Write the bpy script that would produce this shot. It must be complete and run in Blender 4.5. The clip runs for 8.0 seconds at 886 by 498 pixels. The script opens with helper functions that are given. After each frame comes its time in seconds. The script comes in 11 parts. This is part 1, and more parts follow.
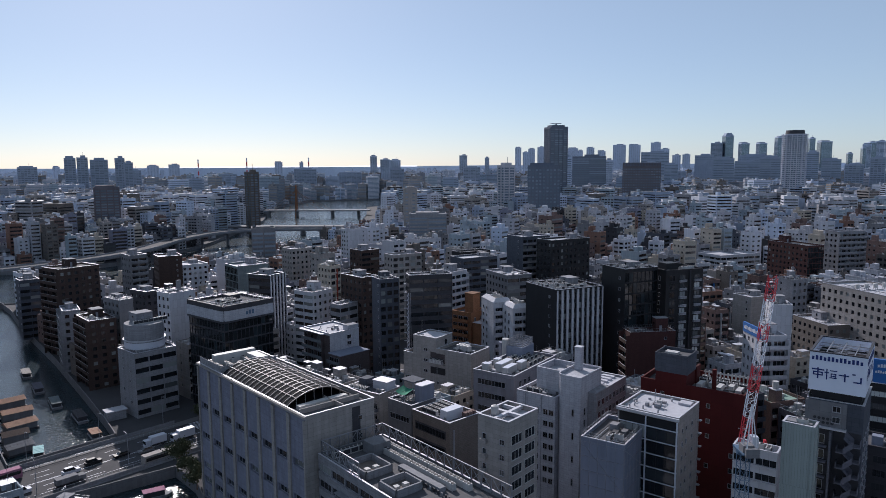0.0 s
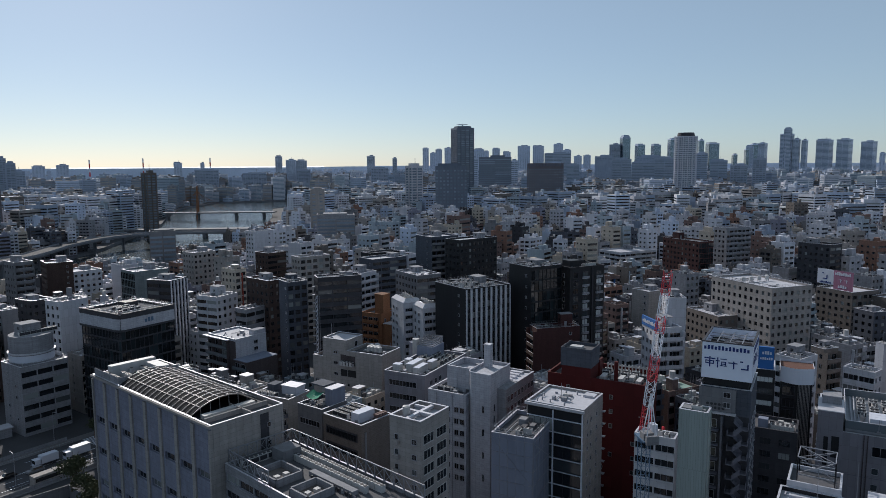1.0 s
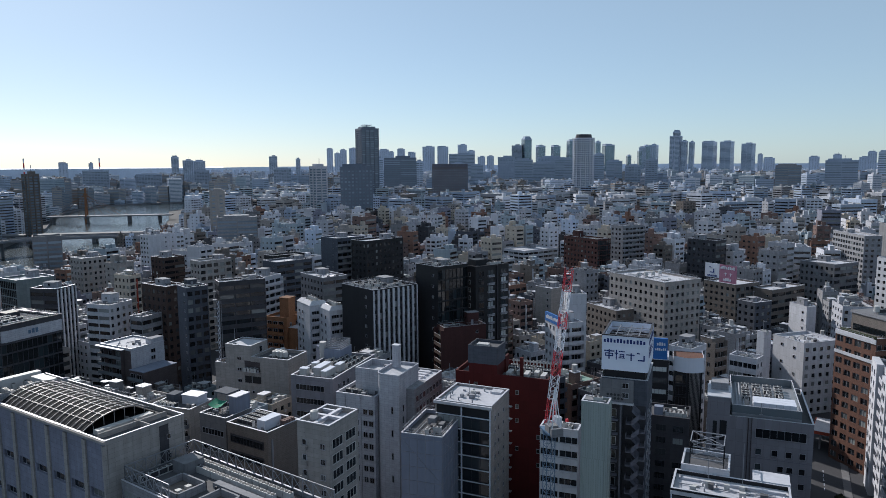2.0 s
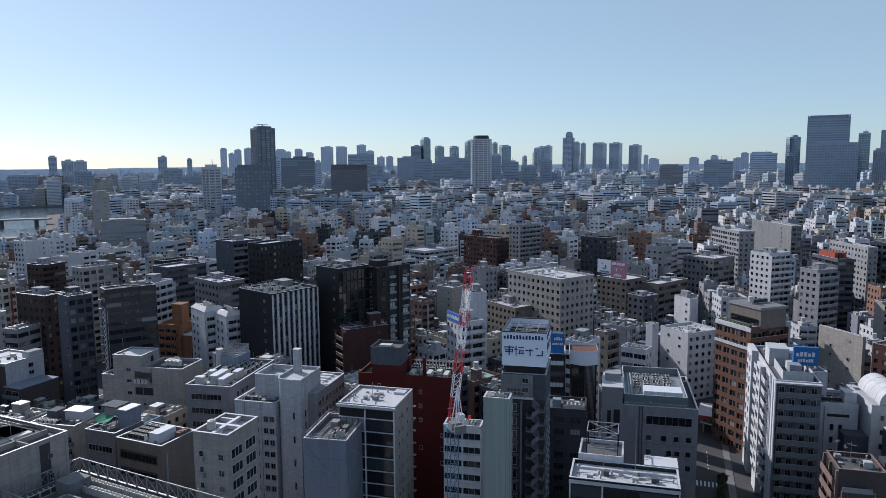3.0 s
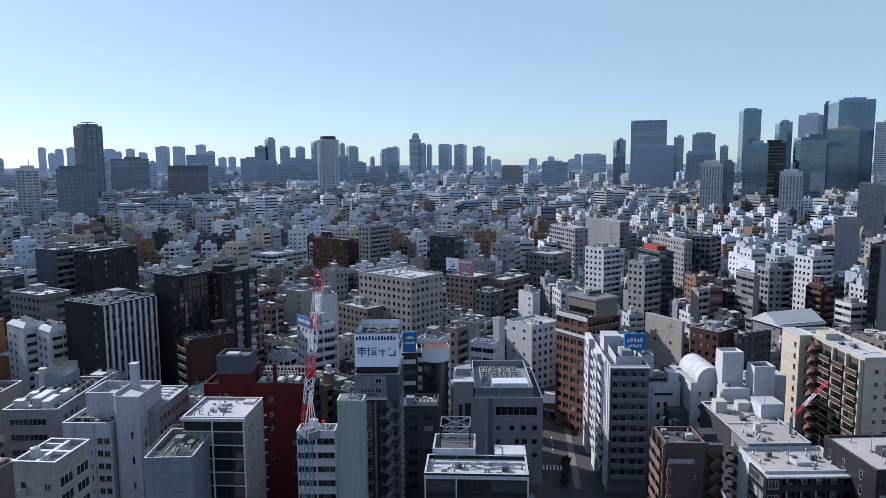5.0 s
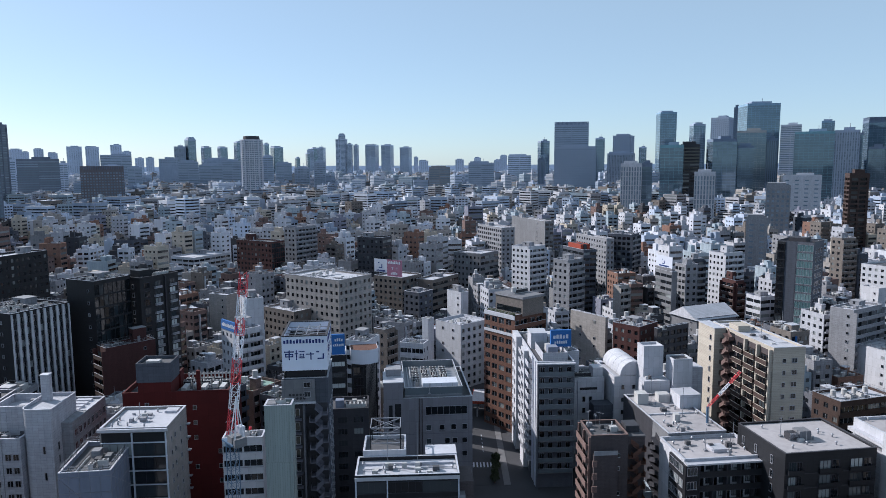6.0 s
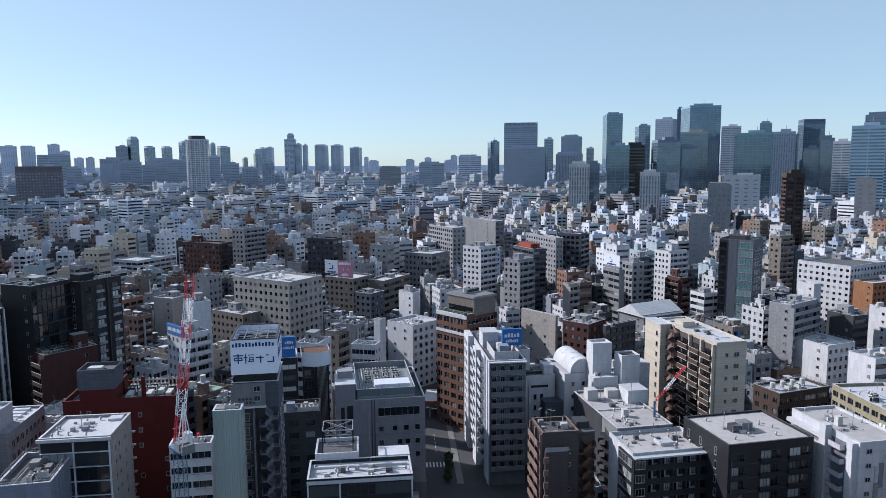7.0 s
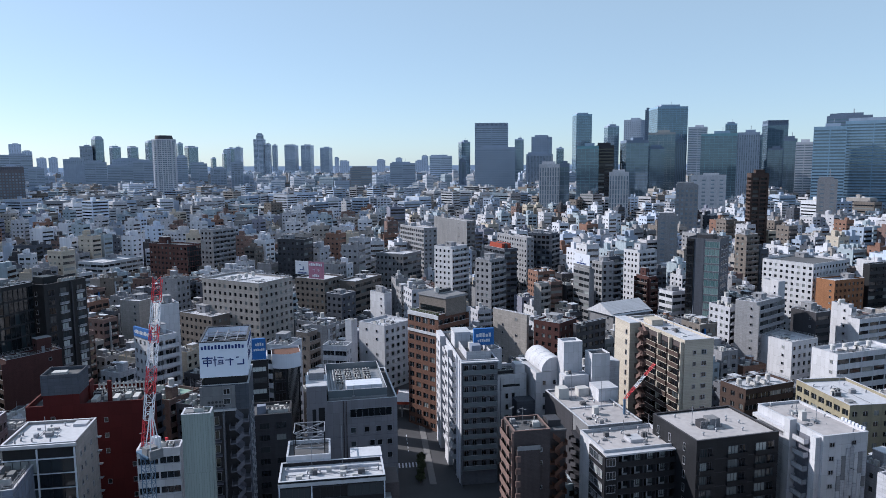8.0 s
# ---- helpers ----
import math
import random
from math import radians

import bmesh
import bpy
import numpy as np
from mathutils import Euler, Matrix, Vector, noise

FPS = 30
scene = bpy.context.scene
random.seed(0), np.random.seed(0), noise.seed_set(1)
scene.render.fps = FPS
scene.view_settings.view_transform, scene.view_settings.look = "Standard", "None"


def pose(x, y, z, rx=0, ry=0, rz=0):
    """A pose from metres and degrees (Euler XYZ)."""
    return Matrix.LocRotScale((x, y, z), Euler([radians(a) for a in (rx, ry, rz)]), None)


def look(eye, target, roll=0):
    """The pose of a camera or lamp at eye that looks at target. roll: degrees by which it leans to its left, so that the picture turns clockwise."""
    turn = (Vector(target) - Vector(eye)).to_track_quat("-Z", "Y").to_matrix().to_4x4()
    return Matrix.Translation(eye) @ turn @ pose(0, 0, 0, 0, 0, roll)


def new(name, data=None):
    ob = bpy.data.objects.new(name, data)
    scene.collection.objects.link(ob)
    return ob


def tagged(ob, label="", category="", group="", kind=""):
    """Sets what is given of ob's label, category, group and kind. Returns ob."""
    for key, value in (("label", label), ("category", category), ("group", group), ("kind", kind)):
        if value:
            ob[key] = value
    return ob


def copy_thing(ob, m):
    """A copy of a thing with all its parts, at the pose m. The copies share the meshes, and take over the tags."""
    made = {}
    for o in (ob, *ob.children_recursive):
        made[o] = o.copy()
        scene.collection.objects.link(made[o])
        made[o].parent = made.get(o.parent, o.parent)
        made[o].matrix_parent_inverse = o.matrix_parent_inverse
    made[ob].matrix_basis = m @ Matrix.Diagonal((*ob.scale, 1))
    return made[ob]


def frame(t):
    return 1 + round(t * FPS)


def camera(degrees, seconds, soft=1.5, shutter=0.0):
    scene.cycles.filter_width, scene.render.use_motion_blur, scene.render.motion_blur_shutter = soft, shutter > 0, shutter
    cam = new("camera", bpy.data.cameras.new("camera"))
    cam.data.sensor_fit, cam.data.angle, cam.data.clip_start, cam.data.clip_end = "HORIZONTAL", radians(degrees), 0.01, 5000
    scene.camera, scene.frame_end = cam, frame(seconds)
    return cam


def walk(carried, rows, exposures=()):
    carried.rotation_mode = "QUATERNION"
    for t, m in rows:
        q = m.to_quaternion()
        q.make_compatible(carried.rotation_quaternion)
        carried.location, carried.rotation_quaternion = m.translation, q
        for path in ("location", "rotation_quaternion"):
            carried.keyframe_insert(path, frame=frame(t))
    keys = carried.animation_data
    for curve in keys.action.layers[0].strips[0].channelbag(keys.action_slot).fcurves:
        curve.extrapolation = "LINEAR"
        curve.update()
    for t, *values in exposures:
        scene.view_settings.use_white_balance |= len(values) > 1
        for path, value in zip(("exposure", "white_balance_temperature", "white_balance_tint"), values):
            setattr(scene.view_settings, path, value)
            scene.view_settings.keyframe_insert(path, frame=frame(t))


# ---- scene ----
# ---- camera and its turn ----
H = 85.0
cam = camera(64.76, 8.0, soft=0.5)
EXPOSURES = [(0.0, -0.12, 6200, 17), (0.5, -0.12, 6250, 18), (1.0, -0.25, 6350, 11), (1.5, -0.1, 6300, 9), (3.0, 0.1, 6150, 11), (3.5, 0.15, 6100, 11), (5.8, 0.32, 6050, 11), (8.0, 0.37, 6050, 11)]
ROLL = -0.37
walk(cam, [
    (0, pose(0, 0, H, 83.11, 0.00, -0.95) @ pose(0, 0, 0, 0, 0, ROLL)),
    (0.5, pose(0, 0, H, 83.11, 0.00, -4.68) @ pose(0, 0, 0, 0, 0, ROLL)),
    (1, pose(0, 0, H, 83.11, 0.00, -8.45) @ pose(0, 0, 0, 0, 0, ROLL)),
    (1.5, pose(0, 0, H, 83.11, 0.00, -12.21) @ pose(0, 0, 0, 0, 0, ROLL)),
    (2.8, pose(0, 0, H, 83.11, 0.00, -22.72) @ pose(0, 0, 0, 0, 0, ROLL)),
    (3, pose(0, 0, H, 83.11, 0.00, -24.33) @ pose(0, 0, 0, 0, 0, ROLL)),
    (3.5, pose(0, 0, H, 83.11, 0.00, -27.92) @ pose(0, 0, 0, 0, 0, ROLL)),
    (4, pose(0, 0, H, 83.11, 0.00, -31.24) @ pose(0, 0, 0, 0, 0, ROLL)),
    (4.5, pose(0, 0, H, 83.11, 0.00, -34.13) @ pose(0, 0, 0, 0, 0, ROLL)),
    (4.7, pose(0, 0, H, 83.11, 0.00, -35.09) @ pose(0, 0, 0, 0, 0, ROLL)),
    (5.8, pose(0, 0, H, 83.11, 0.00, -41.45) @ pose(0, 0, 0, 0, 0, ROLL)),
    (6, pose(0, 0, H, 83.11, 0.00, -42.60) @ pose(0, 0, 0, 0, 0, ROLL)),
    (6.5, pose(0, 0, H, 83.11, 0.00, -45.07) @ pose(0, 0, 0, 0, 0, ROLL)),
    (7, pose(0, 0, H, 83.11, 0.00, -46.62) @ pose(0, 0, 0, 0, 0, ROLL)),
    (7.5, pose(0, 0, H, 83.11, 0.00, -48.23) @ pose(0, 0, 0, 0, 0, ROLL)),
    (8, pose(0, 0, H, 83.11, 0.00, -48.98) @ pose(0, 0, 0, 0, 0, ROLL)),
], exposures=EXPOSURES)

# ---- world and sun ----
SUN_AZ, SUN_EL = radians(-20.0), radians(33.0)
world = bpy.data.worlds.new("sky")
scene.world = world
world.use_nodes = True
wn = world.node_tree
sky = wn.nodes.new("ShaderNodeTexSky")
sky.sky_type = "NISHITA"
sky.sun_disc = False
sky.sun_elevation, sky.sun_rotation = SUN_EL, SUN_AZ
sky.altitude, sky.air_density, sky.dust_density, sky.ozone_density = 85.0, 0.75, 0.45, 3.4
haze = wn.nodes.new("ShaderNodeMix")  # the moist sea air whitens the clear sky evenly
haze.data_type = "RGBA"
haze.inputs["Factor"].default_value = 0.36
haze.inputs["B"].default_value = (6.8, 8.6, 9.05, 1)
wn.links.new(sky.outputs[0], haze.inputs["A"])
wn.links.new(haze.outputs["Result"], wn.nodes["Background"].inputs[0])
wn.nodes["Background"].inputs[1].default_value = 0.092
sun = new("sun", bpy.data.lights.new("sun", "SUN"))
sun.data.energy, sun.data.angle, sun.data.color = 5.0, radians(0.55), (1.0, 0.94, 0.85)
sun.matrix_world = look((0, 0, 300), (-300 * math.sin(SUN_AZ) * math.cos(SUN_EL), -300 * math.cos(SUN_AZ) * math.cos(SUN_EL), 300 - 300 * math.sin(SUN_EL)))


# ---- materials ----
def material(name, rgb, rough=0.85, metal=0.0, vary=0.16, grain=1.2, streak=0.22, bump=0.25, per_object=0.0, spec=0.25, tile=None):
    """A surface with fine grain, broad patches and vertical weather streaks, in metres."""
    rgb = (rgb[0], rgb[1] * 0.985, rgb[2] * 1.06)  # blue-violet tone of open shade, put into every base colour
    m = bpy.data.materials.new(name)
    m.use_nodes = True
    nt = m.node_tree
    n, ln = nt.nodes, nt.links
    b = n["Principled BSDF"]
    b.inputs["Roughness"].default_value, b.inputs["Metallic"].default_value = rough, metal
    b.inputs["Specular IOR Level"].default_value = spec
    geo = n.new("ShaderNodeNewGeometry")
    fine, broad, run = (n.new("ShaderNodeTexNoise") for _ in range(3))
    fine.inputs["Scale"].default_value, fine.inputs["Detail"].default_value = grain, 6
    broad.inputs["Scale"].default_value, broad.inputs["Detail"].default_value = grain * 0.07, 3
    run.inputs["Scale"].default_value, run.inputs["Detail"].default_value = 1.0, 4
    squash = n.new("ShaderNodeVectorMath")
    squash.operation = "MULTIPLY"
    squash.inputs[1].default_value = (0.9, 0.9, 0.06)
    ln.new(geo.outputs["Position"], squash.inputs[0])
    ln.new(squash.outputs[0], run.inputs["Vector"])
    for t in (fine, broad):
        ln.new(geo.outputs["Position"], t.inputs["Vector"])
    total = n.new("ShaderNodeMath")
    total.operation = "MULTIPLY_ADD"
    total.inputs[1].default_value, total.inputs[2].default_value = vary * 2, 1 - vary
    ln.new(fine.outputs["Fac"], total.inputs[0])
    second = n.new("ShaderNodeMath")
    second.operation = "MULTIPLY_ADD"
    second.inputs[1].default_value = vary * 2.4
    ln.new(broad.outputs["Fac"], second.inputs[0])
    shift = n.new("ShaderNodeMath")
    shift.operation = "ADD"
    shift.inputs[1].default_value = -vary * 1.2 - streak
    ln.new(total.outputs[0], shift.inputs[0])
    ln.new(shift.outputs[0], second.inputs[2])
    third = n.new("ShaderNodeMath")
    third.operation = "MULTIPLY_ADD"
    third.inputs[1].default_value = streak * 2
    ln.new(run.outputs["Fac"], third.inputs[0])
    ln.new(second.outputs[0], third.inputs[2])
    value = third.outputs[0]
    if per_object:
        info = n.new("ShaderNodeObjectInfo")
        rnd = n.new("ShaderNodeMath")
        rnd.operation = "MULTIPLY_ADD"
        rnd.inputs[1].default_value, rnd.inputs[2].default_value = per_object * 2, 1 - per_object
        ln.new(info.outputs["Random"], rnd.inputs[0])
        both = n.new("ShaderNodeMath")
        both.operation = "MULTIPLY"
        ln.new(rnd.outputs[0], both.inputs[0])
        ln.new(value, both.inputs[1])
        value = both.outputs[0]
    if tile:
        # cladding joints: along the wall and up, in metres
        tc, sep, add, com, br, both = (n.new("ShaderNode" + q) for q in ("TexCoord", "SeparateXYZ", "Math", "CombineXYZ", "TexBrick", "Math"))
        ln.new(tc.outputs["Object"], sep.inputs[0])
        add.operation = "ADD"
        ln.new(sep.outputs["X"], add.inputs[0])
        ln.new(sep.outputs["Y"], add.inputs[1])
        ln.new(add.outputs[0], com.inputs["X"])
        ln.new(sep.outputs["Z"], com.inputs["Y"])
        ln.new(com.outputs[0], br.inputs["Vector"])
        br.inputs["Scale"].default_value, br.inputs["Mortar Size"].default_value = 1.0, 0.02
        br.inputs["Brick Width"].default_value, br.inputs["Row Height"].default_value = tile
        br.inputs["Color1"].default_value, br.inputs["Color2"].default_value, br.inputs["Mortar"].default_value = (1.04, 1.04, 1.04, 1), (0.9, 0.9, 0.9, 1), (0.62, 0.62, 0.62, 1)
        br.offset = 0.0 if tile[0] > 1 else 0.5
        both.operation = "MULTIPLY"
        ln.new(br.outputs["Color"], both.inputs[0])
        ln.new(value, both.inputs[1])
        value = both.outputs[0]
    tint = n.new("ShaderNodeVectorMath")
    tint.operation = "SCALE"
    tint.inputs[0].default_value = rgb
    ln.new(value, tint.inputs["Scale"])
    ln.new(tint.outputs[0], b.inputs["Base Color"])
    if bump:
        bp = n.new("ShaderNodeBump")
        bp.inputs["Strength"].default_value, bp.inputs["Distance"].default_value = bump, 0.05
        ln.new(fine.outputs["Fac"], bp.inputs["Height"])
        ln.new(bp.outputs[0], b.inputs["Normal"])
    return m


def glass(name, dark, pale, rough=0.08, share=0.3):
    """Window glass seen from outside: dark rooms, some with drawn blinds."""
    m = bpy.data.materials.new(name)
    m.use_nodes = True
    n, ln = m.node_tree.nodes, m.node_tree.links
    b = n["Principled BSDF"]
    info, isl = n.new("ShaderNodeObjectInfo"), n.new("ShaderNodeNewGeometry")
    add, frac, ramp = n.new("ShaderNodeMath"), n.new("ShaderNodeMath"), n.new("ShaderNodeValToRGB")
    add.operation, frac.operation = "ADD", "FRACT"
    ln.new(info.outputs["Random"], add.inputs[0])
    ln.new(isl.outputs["Random Per Island"], add.inputs[1])
    ln.new(add.outputs[0], frac.inputs[0])
    ln.new(frac.outputs[0], ramp.inputs[0])
    e = ramp.color_ramp.elements
    e[0].position, e[0].color = 1 - share, (*dark, 1)
    e[1].position, e[1].color = 1.0, (*pale, 1)
    ln.new(ramp.outputs[0], b.inputs["Base Color"])
    b.inputs["Roughness"].default_value = rough
    b.inputs["Specular IOR Level"].default_value = 0.6
    wob, bp = n.new("ShaderNodeTexNoise"), n.new("ShaderNodeBump")
    wob.inputs["Scale"].default_value = 0.5
    bp.inputs["Strength"].default_value, bp.inputs["Distance"].default_value = 0.08, 0.1
    ln.new(isl.outputs["Position"], wob.inputs["Vector"])
    ln.new(wob.outputs["Fac"], bp.inputs["Height"])
    ln.new(bp.outputs[0], b.inputs["Normal"])
    return m


CREAM = material("cream_render", (0.285, 0.268, 0.246), tile=(1.8, 0.9))
WHITE = material("white_render", (0.455, 0.465, 0.48), vary=0.08, streak=0.1, tile=(1.5, 3.1))
PALE = material("pale_grey_tile", (0.230, 0.235, 0.244), tile=(1.2, 0.62))
GREY = material("grey_concrete", (0.161, 0.165, 0.170), tile=(1.8, 3.1))
GREYBLUE = material("violet_grey_panel", (0.126, 0.130, 0.153), tile=(1.5, 1.0))
PERI = material("pale_blue_grey_panel", (0.19, 0.2, 0.245), tile=(1.5, 1.0))
STEEL = material("slate_panel", (0.071, 0.080, 0.097), tile=(1.2, 0.8))
DARK = material("charcoal_panel", (0.045, 0.045, 0.051), rough=0.6, tile=(1.5, 1.0))
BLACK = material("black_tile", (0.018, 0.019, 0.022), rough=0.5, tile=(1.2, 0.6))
BROWN = material("brown_tile", (0.061, 0.041, 0.035), tile=(0.6, 0.3))
MAROON = material("maroon_tile", (0.067, 0.029, 0.027), tile=(0.6, 0.3))
RED = material("dark_red_panel", (0.072, 0.0105, 0.0105), vary=0.08, streak=0.06, tile=(2.4, 3.0))
ORANGE = material("orange_brick", (0.235, 0.112, 0.056), grain=4, tile=(0.6, 0.3))
BRICK = material("red_brown_brick", (0.12, 0.062, 0.045), grain=4, tile=(0.6, 0.3))
SILVER = material("silver_grey_tile", (0.38, 0.39, 0.41), tile=(1.2, 0.6))
TAN = material("tan_tile", (0.15, 0.132, 0.116), tile=(0.9, 0.45))
OLIVE = material("olive_render", (0.238, 0.214, 0.148), tile=(3.0, 3.1))
MINT = material("pale_green_metal", (0.285, 0.329, 0.304), vary=0.04, streak=0.05, bump=0.05, tile=(0.45, 30.0))
BLUE = material("blue_sign_panel", (0.03, 0.12, 0.32), vary=0.05, streak=0.05)
SHEET = material("blue_grey_sheeting", (0.185, 0.21, 0.262), vary=0.1, grain=0.6, bump=0.6)
GLASSY = material("green_grey_cladding", (0.150, 0.180, 0.180), tile=(1.5, 1.5))
# FARA and FARB carry distance haze in their colour: paler and bluer walls
FARA = material("haze_tinted_curtain_wall", (0.27, 0.325, 0.395), grain=0.1, bump=0)
FARB = material("haze_paled_cladding", (0.42, 0.485, 0.57), grain=0.1, bump=0)
FARG = material("blue_green_glazing", (0.2, 0.31, 0.4), rough=0.25, grain=0.1, bump=0)
FARN = material("green_glazing", (0.16, 0.3, 0.33), rough=0.25, grain=0.1, bump=0)
FART = material("tan_glazing", (0.34, 0.33, 0.31), rough=0.3, grain=0.1, bump=0)
FARD = material("slate_blue_cladding", (0.13, 0.155, 0.19), grain=0.1, bump=0)
FARE = material("grey_brown_cladding", (0.135, 0.125, 0.135), grain=0.1, bump=0)
STEELF = material("steel_glazing", (0.13, 0.17, 0.23), rough=0.3, grain=0.1, bump=0)
WHITEF = material("white_precast", (0.5, 0.52, 0.55), grain=0.1, bump=0)
ROOF = material("roof_membrane", (0.4, 0.41, 0.43), rough=0.75, vary=0.2, streak=0.0)
# weathered, and darkened further for the shadows that roof screens cast
ROOFD = material("weathered_roof_deck", (0.085, 0.086, 0.09), vary=0.25, streak=0.0)
ROOFG = material("green_roof_paint", (0.2, 0.3, 0.25), vary=0.2, streak=0.0)
COPING = material("metal_coping", (0.480, 0.488, 0.504), rough=0.5, metal=0.3, vary=0.06)
ALU = material("aluminium_frame", (0.4, 0.41, 0.43), rough=0.45, metal=0.7, vary=0.05, bump=0)
GALV = material("galvanised_steel", (0.294, 0.308, 0.322), rough=0.5, metal=0.6, vary=0.1, bump=0.1)
UNIT = material("cream_unit_casing", (0.420, 0.420, 0.399), rough=0.55, vary=0.08)
FANS = material("dark_fan_grille", (0.04, 0.04, 0.045), rough=0.6)
PANE = glass("window_glass", (0.012, 0.015, 0.02), (0.26, 0.28, 0.29), share=0.22)
PANEB = glass("curtain_wall_glass", (0.008, 0.011, 0.014), (0.028, 0.04, 0.048), rough=0.05, share=0.35)
# distance haze is put into this pane colour as pale blue
PANEF = glass("haze_paled_tower_glass", (0.15, 0.195, 0.25), (0.24, 0.3, 0.37), rough=0.12, share=0.6)
PANET = glass("coated_tower_glass", (0.105, 0.155, 0.205), (0.14, 0.205, 0.265), rough=0.06, share=0.7)
PANET.node_tree.nodes["Principled BSDF"].inputs["Metallic"].default_value = 0.45
ASPHALT = material("asphalt", (0.055, 0.056, 0.06), rough=0.9, vary=0.2, streak=0.0, grain=2)
PAVING = material("concrete_paving", (0.140, 0.140, 0.140), vary=0.2, streak=0.0)
SIGNW = material("white_sign_panel", (0.518, 0.547, 0.590), rough=0.5, vary=0.03, streak=0.04, bump=0)
SIGNB = material("navy_sign_paint", (0.02, 0.04, 0.16), rough=0.5, vary=0.03, streak=0.0, bump=0)
CRANER = material("red_crane_paint", (0.55, 0.05, 0.06), rough=0.5, vary=0.08)
CRANEW = material("white_crane_paint", (0.7, 0.71, 0.72), rough=0.5, vary=0.08)
CRANEB = material("blue_crane_paint", (0.07, 0.12, 0.18), rough=0.5, vary=0.08)
LEAF = material("dark_foliage", (0.05, 0.06, 0.032), rough=0.8, vary=0.3, streak=0)
BARK = material("bark", (0.12, 0.09, 0.07))
PINK = material("mauve_sign_panel", (0.3, 0.14, 0.2), vary=0.06)
WOODEN = material("worn_boat_timber", (0.36, 0.22, 0.15), vary=0.25)
TEAL = material("pale_teal_canopy", (0.3, 0.5, 0.48), vary=0.1)
REDPAINT = material("red_fascia", (0.26, 0.05, 0.03), vary=0.05)
# land on the horizon, with the pale blue of haze in its colour
FARLAND = material("haze_tinted_land", (0.6, 0.68, 0.78), grain=0.01, bump=0)
LILAC = material("lilac_grey_panel", (0.2, 0.196, 0.212), vary=0.06, streak=0.1, tile=(1.5, 3.0))
SIDING = material("beige_siding", (0.41, 0.37, 0.3), vary=0.08, streak=0.05, tile=(30.0, 0.42))
SLATE = material("slate_grey_tile", (0.115, 0.122, 0.138), tile=(0.6, 0.3))
FROST = material("pale_balcony_glass", (0.125, 0.15, 0.162), rough=0.2, vary=0.05, streak=0.03, bump=0, spec=0.5)
ROOFW = material("warm_roof_membrane", (0.33, 0.315, 0.31), rough=0.8, vary=0.24, streak=0.0, grain=0.8)
ROSE = material("rose_brown_tile", (0.165, 0.112, 0.098), grain=4, tile=(0.6, 0.3))
UMBER = material("umber_tile", (0.075, 0.062, 0.062), grain=4, tile=(0.6, 0.3))
PANED = glass("dark_room_glass", (0.008, 0.01, 0.014), (0.05, 0.06, 0.07), rough=0.05, share=0.2)
PANEQ = glass("teal_glass", (0.09, 0.16, 0.175), (0.2, 0.29, 0.3), rough=0.06, share=0.7)
PANEL = glass("curtained_window_glass", (0.03, 0.038, 0.045), (0.5, 0.53, 0.55), share=0.75)
TERRA = material("terracotta_tile", (0.2, 0.115, 0.085), grain=4, tile=(0.6, 0.3))
AQUA = material("pale_aqua_render", (0.3, 0.36, 0.39), vary=0.1, tile=(1.8, 3.1))


